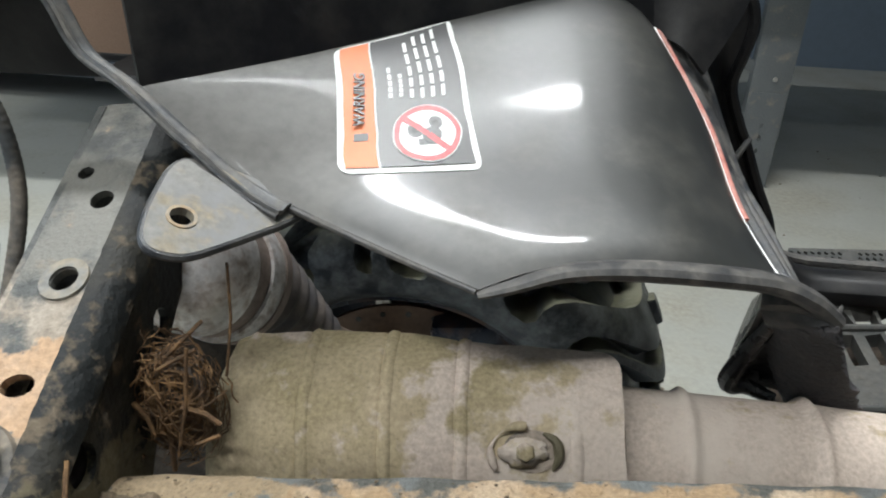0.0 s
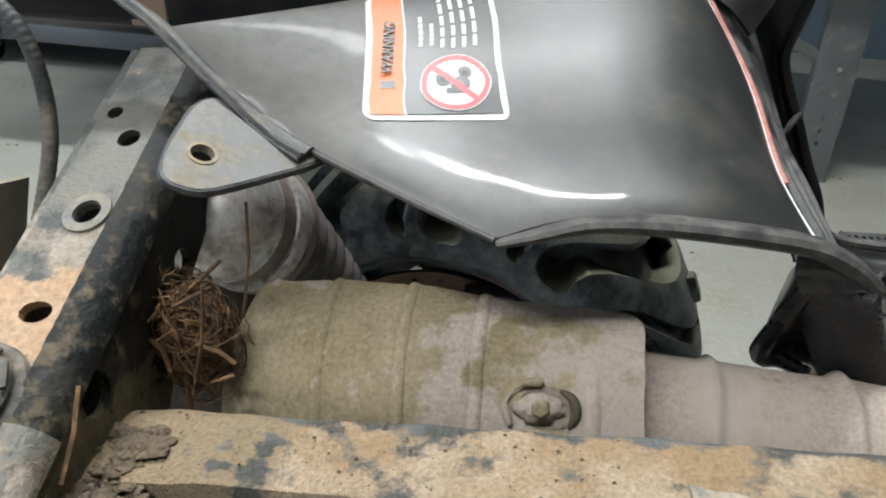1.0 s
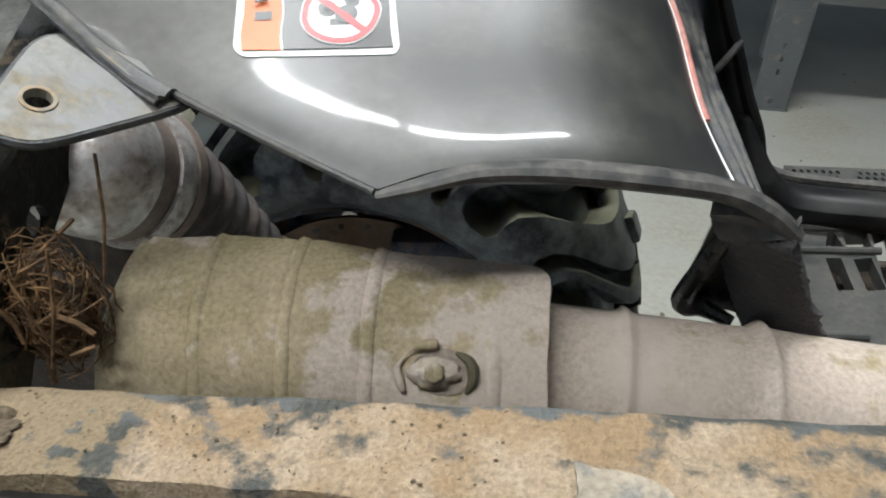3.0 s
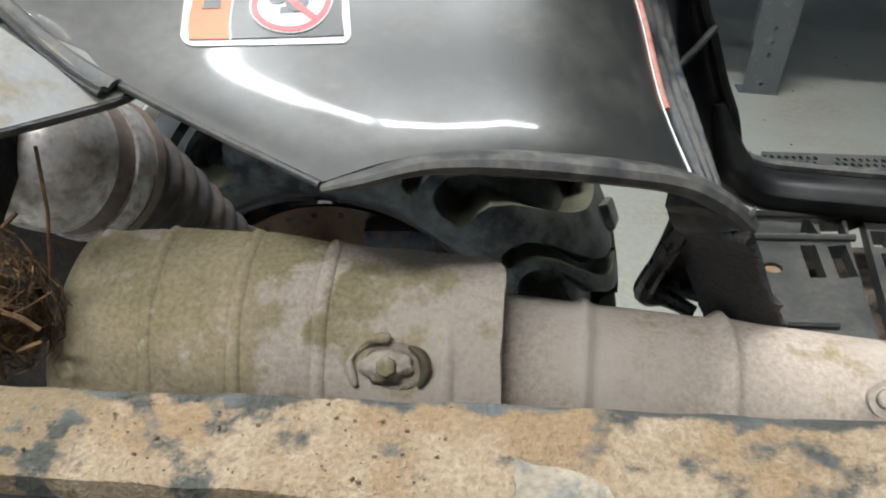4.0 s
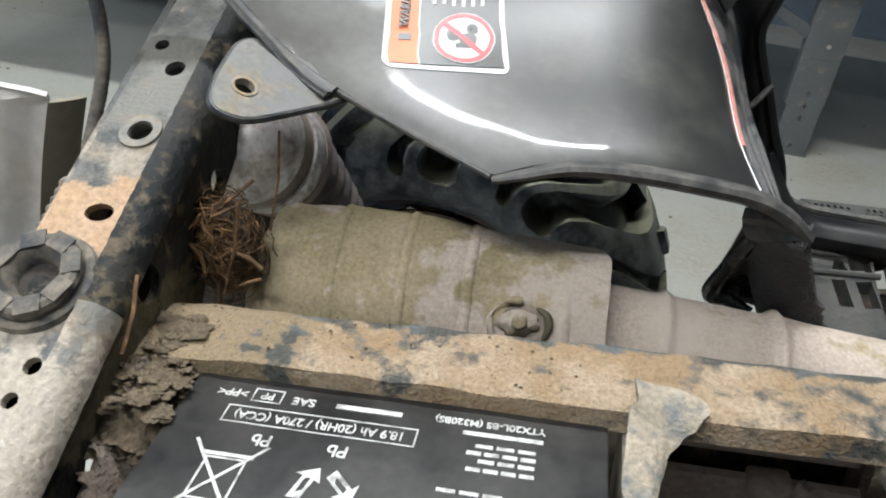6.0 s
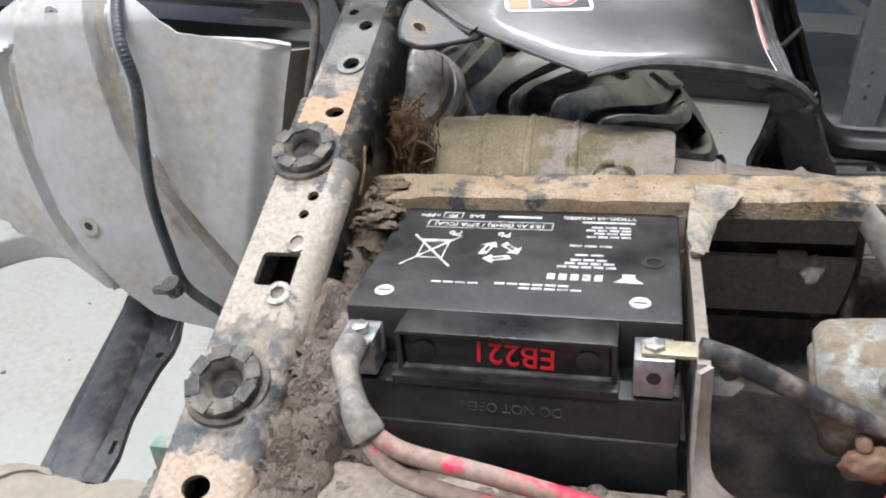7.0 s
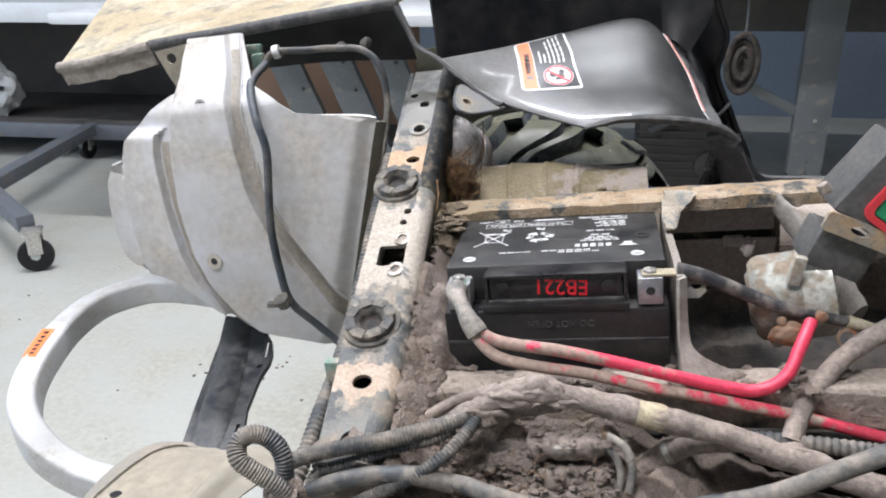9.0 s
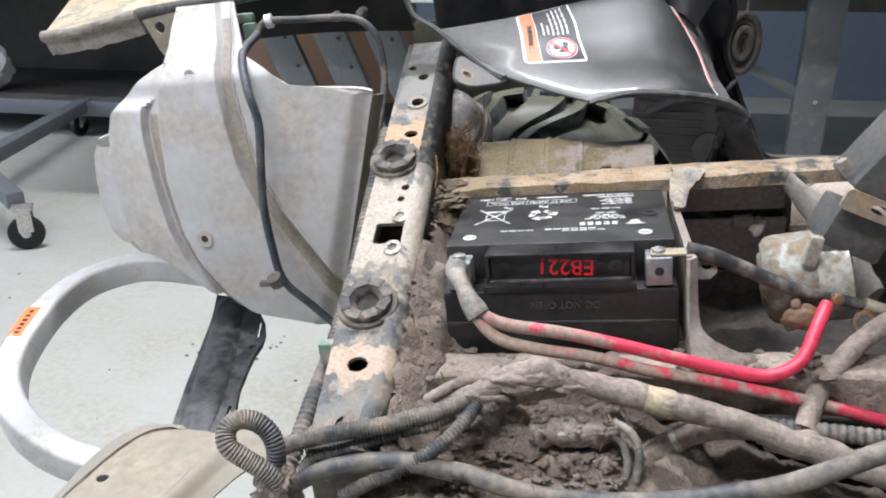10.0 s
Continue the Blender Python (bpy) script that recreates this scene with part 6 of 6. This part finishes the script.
part("hole_rim", slab(ring2(0, 0, 0.0064, 20), [ring2(0, 0, 0.0049, 20)], 0.0006, tab_m @ Matrix.Translation((0, 0, 0.0005))), M_RUSTPLATE, tb, "rust-brown rim of the hole")

# ---- wheel arch liner ----
liner = thing("wheel_arch_liner", "light grey moulded wheel arch liner, dusty", "fender liner")


def table(rows):
    """A value that runs through (height, value) rows."""
    return lambda z: float(np.interp(z, [r[0] for r in rows], [r[1] for r in rows]))


l_left = table([(0.676, -0.190), (0.685, -0.225), (0.694, -0.262), (0.704, -0.290), (0.722, -0.322), (0.745, -0.350), (0.768, -0.378), (0.780, -0.405), (0.787, -0.425), (0.800, -0.4345), (0.828, -0.4385), (0.860, -0.438), (0.890, -0.433), (0.902, -0.427), (0.909, -0.420), (0.9135, -0.405), (0.922, -0.4015), (0.935, -0.398), (0.945, -0.388), (0.955, -0.376), (0.967, -0.362), (0.977, -0.343), (0.984, -0.327), (1.000, -0.323), (1.036, -0.321)])
l_right = table([(0.676, -0.182), (0.75, -0.155), (0.791, -0.142), (0.862, -0.121), (0.911, -0.108), (0.940, -0.100), (0.945, -0.120), (0.948, -0.150), (0.953, -0.186), (0.971, -0.210), (0.985, -0.234), (1.009, -0.243), (1.036, -0.254)])
l_edge = table([(0.690, -0.270), (0.725, -0.300), (0.760, -0.320), (0.799, -0.331), (0.861, -0.337), (0.926, -0.335), (0.957, -0.329), (0.998, -0.322)])
l_rib = table([(0.690, -0.290), (0.720, -0.316), (0.765, -0.338), (0.80, -0.347), (0.862, -0.353), (0.915, -0.356), (0.940, -0.353), (0.948, -0.338)])
l_lobe = table([(0.76, -0.390), (0.781, -0.405), (0.831, -0.412), (0.878, -0.410), (0.907, -0.405)])
l_fold = table([(0.680, -0.165), (0.70, -0.175), (0.77, -0.210), (0.823, -0.237), (0.87, -0.253), (0.927, -0.261), (1.0, -0.267), (1.035, -0.277)])


def step(a, b, x):
    t = min(1, max(0, (x - a) / (b - a)))
    return t * t * (3 - 2 * t)


def liner_y(x, z):
    y = 0.338 - 0.018 * math.sin(math.pi * min(1, max(0, (z - 0.66) / 0.34)))
    y += 0.055 * max(0, (z - 0.962) / 0.074) ** 1.3
    e = l_edge(z) - x
    y += 0.013 * step(0.0, 0.0035, e) + 0.010 * step(0.0, 0.06, e)
    y -= 0.010 * step(0.0, 0.0045, l_rib(z) - x) * step(0.952, 0.936, z)
    y += 0.009 * step(0.0, 0.003, l_lobe(z) - x) * step(0.916, 0.900, z)
    g = x - l_fold(z)
    w = 0.021 + 0.010 * max(0, (0.95 - z) / 0.2)
    if 0 < g < w:
        y += 0.011 * step(0.0, 0.004, g) * (1 - step(w * 0.62, w, g)) - 0.002 * step(w * 0.8, w, g)
    y += 0.010 * step(0.022, 0.0, l_right(z) - x) * step(0.948, 0.936, z)
    y += 0.004 * max(0, (x + 0.25) / 0.15)
    return y + 0.0010 * noise.noise(Vector((x * 22, 0, z * 22)))


def liner_f(u, v):
    z = 0.676 + 0.360 * v
    a, d = l_left(z), l_right(z)
    b = max(a + 0.0005, min(l_edge(z) - 0.030, d - 0.003))
    c = max(b + 0.0005, min(l_fold(z) + 0.036, d - 0.002))
    x = a + (b - a) * u / 0.2 if u < 0.2 else b + (c - b) * (u - 0.2) / 0.6 if u < 0.8 else c + (d - c) * (u - 0.8) / 0.2
    return Vector((x, liner_y(x, z), z))


part("arch", sheet(liner_f, 170, 130, 0.003), M_LINER, liner)
def groove(a, b, z0, z1):
    """Dirt and painted shade lying in a groove of the liner, between two lines."""
    def f(u, v):
        z = z0 + (z1 - z0) * v
        x = a(z) + (b(z) - a(z)) * u
        return Vector((x, liner_y(x, z) - 0.0010, z))
    return f


part("groove_dirt", sheet(groove(lambda z: l_rib(z) + 0.003, lambda z: l_edge(z) - 0.0045, 0.70, 0.932), 4, 120, 0.0005), M_GROOVE, liner, "brown dirt and painted shade in the groove")
part("groove_dirt", sheet(groove(lambda z: l_fold(z) + 0.0035, lambda z: l_fold(z) + 0.013 + 0.006 * max(0, (0.95 - z) / 0.2), 0.70, 1.02), 4, 140, 0.0005), M_GROOVE, liner, "brown dirt and painted shade in the fold")
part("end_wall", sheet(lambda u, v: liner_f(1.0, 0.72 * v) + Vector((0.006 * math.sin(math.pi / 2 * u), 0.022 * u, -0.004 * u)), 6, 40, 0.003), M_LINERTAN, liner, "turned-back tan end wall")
part("side_ear", slab([(-0.362, 1.026), (-0.318, 1.032), (-0.318, 0.975), (-0.336, 0.970), (-0.350, 0.995)], [ring2(-0.343, 1.017, 0.006, 12)], 0.003, Matrix(((1, 0, 0, 0), (0, 0, -1, 0.388), (0, 1, 0, 0), (0, 0, 0, 1)))), M_LINERTAN, liner, "pierced tan ear at the liner's top")
for x, z, r in ((-0.308, 0.795, 0.006), (-0.2925, 0.970, 0.0042)):
    y = min((liner_f(i / 60, j / 40) for i in range(61) for j in range(41)), key=lambda q: (q.x - x) ** 2 + (q.z - z) ** 2).y
    part("hole_boss", slab(ring2(0, 0, r * 1.5, 20), [ring2(0, 0, r * 0.7, 14)], 0.002, frame_of((x, y - 0.0015, z), (1, 0, 0), (0, 0, 1))), M_LINER, liner)
    part("hole", cyl((x, y - 0.0010, z), (x, y + 0.001, z), r * 0.75, seg=14), M_DECAL, liner, "dark bolt hole")
hose = thing("wiring_conduit", "black ribbed wiring conduit lying over the liner", "conduit")
part("conduit", ribbed([(-0.236, 0.398, 1.000), (-0.236, 0.350, 0.985), (-0.222, 0.315, 0.955), (-0.213, 0.306, 0.921), (-0.218, 0.302, 0.875), (-0.222, 0.300, 0.837), (-0.223, 0.303, 0.790), (-0.219, 0.307, 0.748), (-0.198, 0.320, 0.712), (-0.172, 0.325, 0.680)], 0.0047, 0.0036, 0.09), M_CONDUIT, hose)
part("conduit", ribbed([(-0.236, 0.398, 1.000), (-0.232, 0.402, 1.008), (-0.221, 0.403, 1.012), (-0.187, 0.405, 1.010), (-0.154, 0.405, 1.009), (-0.122, 0.402, 1.004), (-0.104, 0.398, 0.984), (-0.100, 0.392, 0.946), (-0.104, 0.375, 0.910), (-0.112, 0.350, 0.870)], 0.0039, 0.0036, 0.07), M_CORR, hose, "dusty stretch of conduit")
part("clip", box((-0.252, 0.396, 0.992), (-0.238, 0.408, 1.012), 0.003), M_GREENCLIP, hose, "dull green clip")
part("clip", box((-0.262, 0.402, 1.012), (-0.240, 0.410, 1.022), 0.003), M_GREENCLIP, hose)
part("band", cyl((-0.226, 0.402, 1.011), (-0.219, 0.403, 1.012), 0.0075, seg=16), M_WHITE, hose, "pale tape band")
part("tie", tube(spline([(-0.224, 0.294, 0.758), (-0.222, 0.299, 0.748)], 3), 0.0085, 12), M_RUBBER, hose, "black cable tie")
part("tie_tail", box((-0.240, 0.290, 0.748), (-0.214, 0.297, 0.754), 0.001), M_RUBBER, hose)

# ---- grab loop, its bracket and the near liner ----
loop = thing("grab_loop", "silver painted steel grab loop with an orange sticker", "grab bar")
lp = spline([(-0.27, 0.397, 0.705), (-0.330, 0.412, 0.71), (-0.389, 0.425, 0.714), (-0.436, 0.432, 0.717), (-0.480, 0.428, 0.718), (-0.524, 0.390, 0.715), (-0.535, 0.333, 0.708), (-0.528, 0.270, 0.697), (-0.520, 0.228, 0.683), (-0.509, 0.202, 0.666), (-0.491, 0.185, 0.646), (-0.469, 0.178, 0.624), (-0.440, 0.176, 0.606), (-0.402, 0.172, 0.596), (-0.34, 0.150, 0.584), (-0.269, 0.118, 0.569)], 12)
bm = bmesh.new()
rings = []
for i, p in enumerate(lp):
    d = (lp[min(i + 1, len(lp) - 1)] - lp[max(i - 1, 0)]).normalized()
    s = d.cross(Vector((0, 0, 1))).normalized()
    rings.append([bm.verts.new(p + s * a + s.cross(d) * b) for a, b in rounded(-0.0155, -0.0165, 0.0155, 0.0165, 0.0055, 4)])
for a, b in zip(rings, rings[1:]):
    for k in range(len(a)):
        bm.faces.new((a[k], a[(k + 1) % len(a)], b[(k + 1) % len(a)], b[k]))
bm.faces.new(rings[0][::-1])
bm.faces.new(rings[-1])
part("bar", bm, M_SILVER, loop)
f = lambda u, v: along(lp, 0.426 + 0.060 * v) + Vector((-0.0145 + 0.018 * u, 0, 0.0170))
st = part("sticker", sheet(f, 4, 10, 0.0004), M_ORANGE, loop, "small orange warning sticker")
for k in range(6):
    g = lambda u, v, k=k: along(lp, 0.432 + 0.0085 * k + 0.005 * v) + Vector((-0.0075 + 0.006 * u, 0, 0.0174))
    part("print_bar", sheet(g, 1, 1, 0.0003), M_DECAL, st)
brk = thing("bumper_bracket", "black dusty steel bracket with slotted edge", "bracket")
bm_m = frame_of((-0.33, 0.30, 0.6495), (1, 0, 0), (0, 0.985, 0.172))
o = [(-0.046, 0.138), (0.002, 0.126), (0.026, 0.102), (0.043, 0.078), (0.052, 0.055), (0.055, 0.035), (0.053, 0.012), (0.0545, -0.010), (0.058, -0.045), (0.069, -0.085), (0.070, -0.112), (0.007, -0.112), (-0.008, -0.04), (-0.018, 0.015), (-0.031, 0.085)]
hs = [[(0.034, 0.083), (0.0385, 0.082), (0.047, 0.047), (0.0425, 0.046)], ring2(0.0455, 0.029, 0.0042, 10), ring2(0.029, 0.092, 0.0032, 8), [(0.056, -0.070), (0.0605, -0.070), (0.063, -0.084), (0.0585, -0.084)]]
part("plate", slab(o, hs, 0.006, bm_m), M_BRACKETBLACK, brk, smooth=False)
part("ridge", tube(spline([bm_m @ Vector(p) for p in ((-0.022, 0.13, -0.008), (0.004, 0.04, -0.006), (0.026, -0.06, -0.006), (0.036, -0.13, -0.008))], 8), 0.024, 14, flat=0.5, up=(0, 0, 1)), M_BRACKETBLACK, brk)
near = thing("wheel_arch_liner", "tan dusty moulded liner edge with a bolt hole", "fender liner")
edge_l = spline([(-0.372, -0.03, 0.64), (-0.366, 0.04, 0.64), (-0.359, 0.106, 0.64), (-0.350, 0.150, 0.64), (-0.336, 0.176, 0.640), (-0.316, 0.186, 0.639), (-0.290, 0.185, 0.638)], 8)
edge_r = spline([(-0.30, -0.03, 0.64), (-0.284, 0.041, 0.64), (-0.266, 0.097, 0.64), (-0.260, 0.137, 0.64), (-0.260, 0.165, 0.64), (-0.262, 0.176, 0.639), (-0.264, 0.181, 0.638)], 8)
low_r = spline([(-0.262, -0.03, 0.63), (-0.246, 0.045, 0.63), (-0.236, 0.085, 0.63), (-0.220, 0.128, 0.632), (-0.205, 0.146, 0.634), (-0.190, 0.154, 0.635), (-0.165, 0.160, 0.635)], 8)
f = lambda u, v: along(edge_l, v).lerp(along(edge_r, v), u) + Vector((0, 0, 0.006 * math.sin(math.pi * min(1, u * 1.1)) * (1 - v) + 0.002 * noise.noise(Vector((u * 4, v * 6, 2)))))
part("panel", sheet(f, 24, 40, 0.003), M_LINERTAN, near)
rim_l = spline([(-0.392, -0.03, 0.62), (-0.391, 0.04, 0.62), (-0.390, 0.102, 0.622), (-0.386, 0.150, 0.626), (-0.372, 0.180, 0.630), (-0.356, 0.190, 0.632), (-0.330, 0.190, 0.632)], 8)
f = lambda u, v: along(edge_l, v).lerp(along(rim_l, v), u) + Vector((0, 0, 0.004 * math.sin(math.pi * u)))
# the rolled edge takes the shaded copy of the plastic
part("edge", sheet(f, 6, 40, 0.003), M_LINERSHADE, near, "grey-brown rolled edge with shade in its colour")
f = lambda u, v: along(edge_r, v).lerp(along(low_r, v), u) + Vector((0, 0, 0.007 * math.sin(math.pi * min(1, 1.6 * u)) if u < 0.62 else -0.004 * (u - 0.62) / 0.38))
part("channel", sheet(f, 20, 40, 0.003), M_LINERTAN, near, "raised channel")
f = coons([(-0.290, 0.180, 0.637), (-0.262, 0.176, 0.637), (-0.235, 0.166, 0.637), (-0.17, 0.172, 0.637)], [(-0.300, 0.188, 0.634), (-0.262, 0.184, 0.635), (-0.233, 0.195, 0.634), (-0.17, 0.186, 0.630)], [(-0.290, 0.180, 0.637), (-0.300, 0.188, 0.634)], [(-0.17, 0.172, 0.637), (-0.17, 0.186, 0.630)])
part("upper_lip", sheet(f, 20, 5, 0.003), M_LINERTAN, near)
part("hole", slab(ring2(0, 0, 0.0062, 16, 0.0045), [], 0.001, Matrix.Translation((-0.339, 0.101, 0.6438))), M_DECAL, near, "dark bolt hole", smooth=False)

# ---- right of the battery: box, relay, switch ----
air = thing("air_duct", "dusty grey-brown plastic duct beyond the battery plate", "duct")
part("upper_wall", slab(rounded(0.189, 0.811, 0.292, 0.846, 0.004), [], 0.004, frame_of((0, 0.300, 0), (1, 0, 0), (0, 0, 1))), M_DUCT, air, "dusty brown upper wall", smooth=False)
f = coons([(0.187, 0.294, 0.806), (0.24, 0.294, 0.8055), (0.287, 0.294, 0.805)], [(0.186, 0.318, 0.745), (0.24, 0.318, 0.745), (0.285, 0.318, 0.745)], [(0.187, 0.294, 0.806), (0.187, 0.300, 0.78), (0.186, 0.318, 0.745)], [(0.287, 0.294, 0.805), (0.286, 0.300, 0.78), (0.285, 0.318, 0.745)])
part("lower_wall", sheet(f, 12, 10, 0.004), M_DUCT, air, "dusty pinkish brown lower wall")
part("return_wall", box((0.287, 0.296, 0.745), (0.292, 0.312, 0.840), 0.0015), M_UNDER, air)
part("catch", lump((0.262, 0.289, 0.796), 0.010, 17, (0.7, 0.5, 1.1), 0.45, 3), M_DUCT, air, "muddy moulded catch")
part("catch", box((0.2395, 0.286, 0.797), (0.2585, 0.298, 0.808), 0.003), M_DUCT, air)
# black backing puts the slot's shade into colour
part("back", box((0.188, 0.310, 0.745), (0.290, 0.314, 0.845), 0.001), M_SIDE, air, "black sheet added for the shade inside the duct")
# cover and plate below carry the frame's deep shade in their colour
solo("dirty_engine_cover", sheet(lambda u, v: (-0.03 + 0.65 * u, 0.10 + 0.25 * v, 0.705 + 0.012 * noise.noise(Vector((u * 20, v * 12, 3))) - 0.03 * math.sin(3 * v)), 60, 24, 0.01), M_PIT, "grimy engine cover, darkened for the shade deep in the frame", "engine cover")
solo("engine_side_panel", box((0.176, 0.350, 0.645), (0.62, 0.356, 0.775), 0.002), M_UNDER, "dusty grimy panel behind the duct", "panel")
solo("frame_bracket", box((-0.094, 0.018, 0.66), (-0.022, 0.024, 0.744), 0.002), M_UNDER, "dark dirty bracket under the conduits", "bracket")
solo("skid_plate", box((-0.02, -0.16, 0.645), (0.62, 0.22, 0.655), 0.003), M_PIT, "dirty plate under the wiring, darkened for shade", "plate")
solo("strut", tube(spline([(0.279, 0.272, 0.850), (0.289, 0.262, 0.838), (0.303, 0.245, 0.819), (0.318, 0.222, 0.800), (0.328, 0.18, 0.775)], 8), lambda i: 0.0085 + 0.00022 * i, 12, flat=0.35, up=(0.2, 0.9, 0.4), lump=0.1), M_DUSTY, "muddy tan bent frame strut", "strut")
sol = thing("starter_relay", "grimy starter relay with a silver clamp", "relay")
S0 = Vector((0.272, 0.158, 0.806))
SA = Vector((0.93, -0.10, 0.14)).normalized()
part("body", tube([S0 + SA * (-0.030 + 0.060 * k / 14) for k in range(15)], lambda i: 0.0345 - 0.006 * (abs(i - 7) / 7) ** 10, 32, lump=0.015), M_SOLENOID, sol)
part("clamp", tube([S0 + SA * (0.006 + 0.022 * k / 6) for k in range(7)], 0.0352, 30), M_ZINC, sol, "shiny silver clamp band")
part("clamp_tab", box((-0.0045, -0.004, 0), (0.0045, 0.004, 0.022), 0.0010, None, Matrix.Translation((0.2655, 0.130, 0.828)) @ Matrix.Rotation(radians(14), 4, "Y")), M_ZINC, sol)
part("base", cyl(S0 - SA * 0.033, S0 - SA * 0.027, 0.020, 0.026, seg=20, bevel=0.002), M_SOLENOID, sol)
part("stud", cyl((0.258, 0.126, 0.800), (0.256, 0.116, 0.803), 0.0038, seg=10, bevel=0.0015), M_COPPER, sol, "corroded copper stud")
part("stud", cyl((0.255, 0.126, 0.785), (0.254, 0.118, 0.784), 0.005, seg=12, bevel=0.002), M_SOLENOID, sol)
part("washer", cyl((0.283, 0.120, 0.806), (0.284, 0.114, 0.806), 0.0042, seg=14, bevel=0.001), M_COPPER, sol)
part("boot", lump((0.262, 0.117, 0.792), 0.0095, 5, (1.5, 0.6, 1.0), 0.22, 4), M_COPPER, sol, "crusted muddy terminal")
part("ring", slab(ring2(0, 0, 0.0075, 18), [ring2(0, 0, 0.0055, 18)], 0.002, frame_of((0.301, 0.112, 0.790), (1, 0, 0), (0, 0.2, 0.98))), M_COPPER, sol, "thin copper ring")
sw = thing("switch_box", "black switch box with a red-framed green button", "switch")
m = Matrix.Translation((0.288, 0.130, 0.882)) @ Matrix(((0.77, 0.64, 0), (0, 0, -1), (-0.64, 0.77, 0))).to_4x4()
part("body", box((0, 0.004, -0.055), (0.075, 0.068, 0), 0.004, None, m), M_SWITCH, sw)
part("bezel", slab(rounded(0.016, 0.012, 0.050, 0.052, 0.008), [rounded(0.021, 0.017, 0.045, 0.047, 0.005)], 0.005, m @ Matrix.Translation((0, 0, 0.004))), M_SIGNRED, sw, "bright red bezel")
part("button", box((0.0215, 0.0175, -0.002), (0.0445, 0.0465, 0.0025), 0.002, None, m), M_GREEN, sw, "green rocker button")
low = Matrix.Translation((0.292, 0.130, 0.878)) @ Matrix(((0.90, 0.44, 0), (0, 0, -1), (-0.44, 0.90, 0))).to_4x4()
part("mount_plate", slab(rounded(-0.006, -0.010, 0.050, 0.005, 0.003), [ring2(0.020, -0.002, 0.007, 14, 0.0032)], 0.003, low @ Matrix.Translation((0, 0, 0.003))), M_RUSTPLATE, sw, "rusty mounting plate")
part("lower_box", box((-0.002, -0.040, -0.045), (0.042, -0.010, -0.003), 0.003, None, low), M_SWITCH, sw, "dusty grey lower box")
part("stud", cyl(m @ Vector((-0.006, 0.010, -0.012)), m @ Vector((-0.014, 0.013, -0.012)), 0.004, seg=10, bevel=0.001), M_MUDDY, sw)

# ---- footwell on the far side ----
foot = thing("footwell", "dusty black plastic footwell with grid and perforated tread", "footwell")
FZ = 0.72
P = lambda x, y: (0.187 + 0.845 * (x - 0.187), 0.11 + 0.845 * (y - 0.11))
o = [P(0.395, 0.83), P(0.411, 0.90), P(0.66, 0.88), P(0.66, 0.80)]
dots = []
for i in range(30):
    for j in range(6):
        if i in (8, 9):
            continue
        x, y = 0.408 + 0.0070 * i + 0.0035 * (j % 2), 0.832 + 0.0112 * j - 0.0006 * i
        dots.append([P(x - 0.0024, y), P(x, y - 0.0048), P(x + 0.0024, y), P(x, y + 0.0048)])
part("tread", slab(o, dots, 0.004, Matrix.Translation((0, 0, FZ))), M_FOOT, foot, "grey perforated tread", smooth=False)
part("bar", tube(spline([(0.316, 0.694, 0.800), (0.324, 0.692, 0.770), (0.334, 0.690, 0.745), (0.360, 0.690, 0.729), (0.42, 0.680, 0.727), (0.50, 0.668, 0.726), (0.62, 0.65, 0.724)], 8), lambda i: 0.023 * min(1, 0.25 + i / 18), 14, flat=0.7), M_BLACK, foot, "glossy black edge bar")
part("bar_edge", tube(spline([(0.326, 0.700, 0.792), (0.338, 0.712, 0.758), (0.358, 0.716, 0.741), (0.42, 0.704, 0.738), (0.60, 0.676, 0.735)], 8), 0.0045, 8), M_LIP, foot)
o = [(0.337, 0.676), (0.466, 0.676), (0.455, 0.6), (0.418, 0.496), (0.315, 0.488), (0.319, 0.592)]
hs = [[(0.373, 0.629), (0.384, 0.63), (0.381, 0.588), (0.37, 0.587)], [(0.392, 0.628), (0.405, 0.631), (0.402, 0.59), (0.389, 0.587)], [(0.384, 0.666), (0.389, 0.666), (0.391, 0.638), (0.374, 0.635)], [(0.395, 0.668), (0.413, 0.669), (0.409, 0.637), (0.391, 0.635)], [(0.416, 0.667), (0.43, 0.675), (0.42, 0.619), (0.406, 0.539), (0.404, 0.516), (0.393, 0.515), (0.399, 0.563), (0.408, 0.626)], [(0.428, 0.651), (0.439, 0.65), (0.434, 0.628), (0.424, 0.629)], [(0.426, 0.62), (0.434, 0.62), (0.43, 0.591), (0.421, 0.592)], [(0.323, 0.523), (0.354, 0.527), (0.357, 0.513), (0.322, 0.51)]]
part("grid", slab(o, hs + [ring2(0.348, 0.599, 0.0065, 14)], 0.012, Matrix.Translation((0, 0, 0.716))), M_FOOT, foot, "dusty moulded grid", smooth=False)
part("pan", box((0.325, 0.40, 0.665), (0.62, 0.70, 0.670)), M_UNDER, foot, "dark underside pan")
part("bolt", cyl((0.348, 0.599, 0.704), (0.348, 0.599, 0.714), 0.006, seg=12, bevel=0.001), M_COPPER, foot, "rusty bolt")
for a, b in (((0.336, 0.637), (0.413, 0.637)), ((0.337, 0.67), (0.451, 0.67)), ((0.323, 0.533), (0.373, 0.533))):
    part("grid_rib", tube([Vector((*a, 0.718)), Vector((*b, 0.718))], 0.003, 8), M_FOOT, foot)
part("support", box((0.318, 0.50, 0.55), (0.333, 0.53, 0.715), 0.003), M_BLACK, foot)
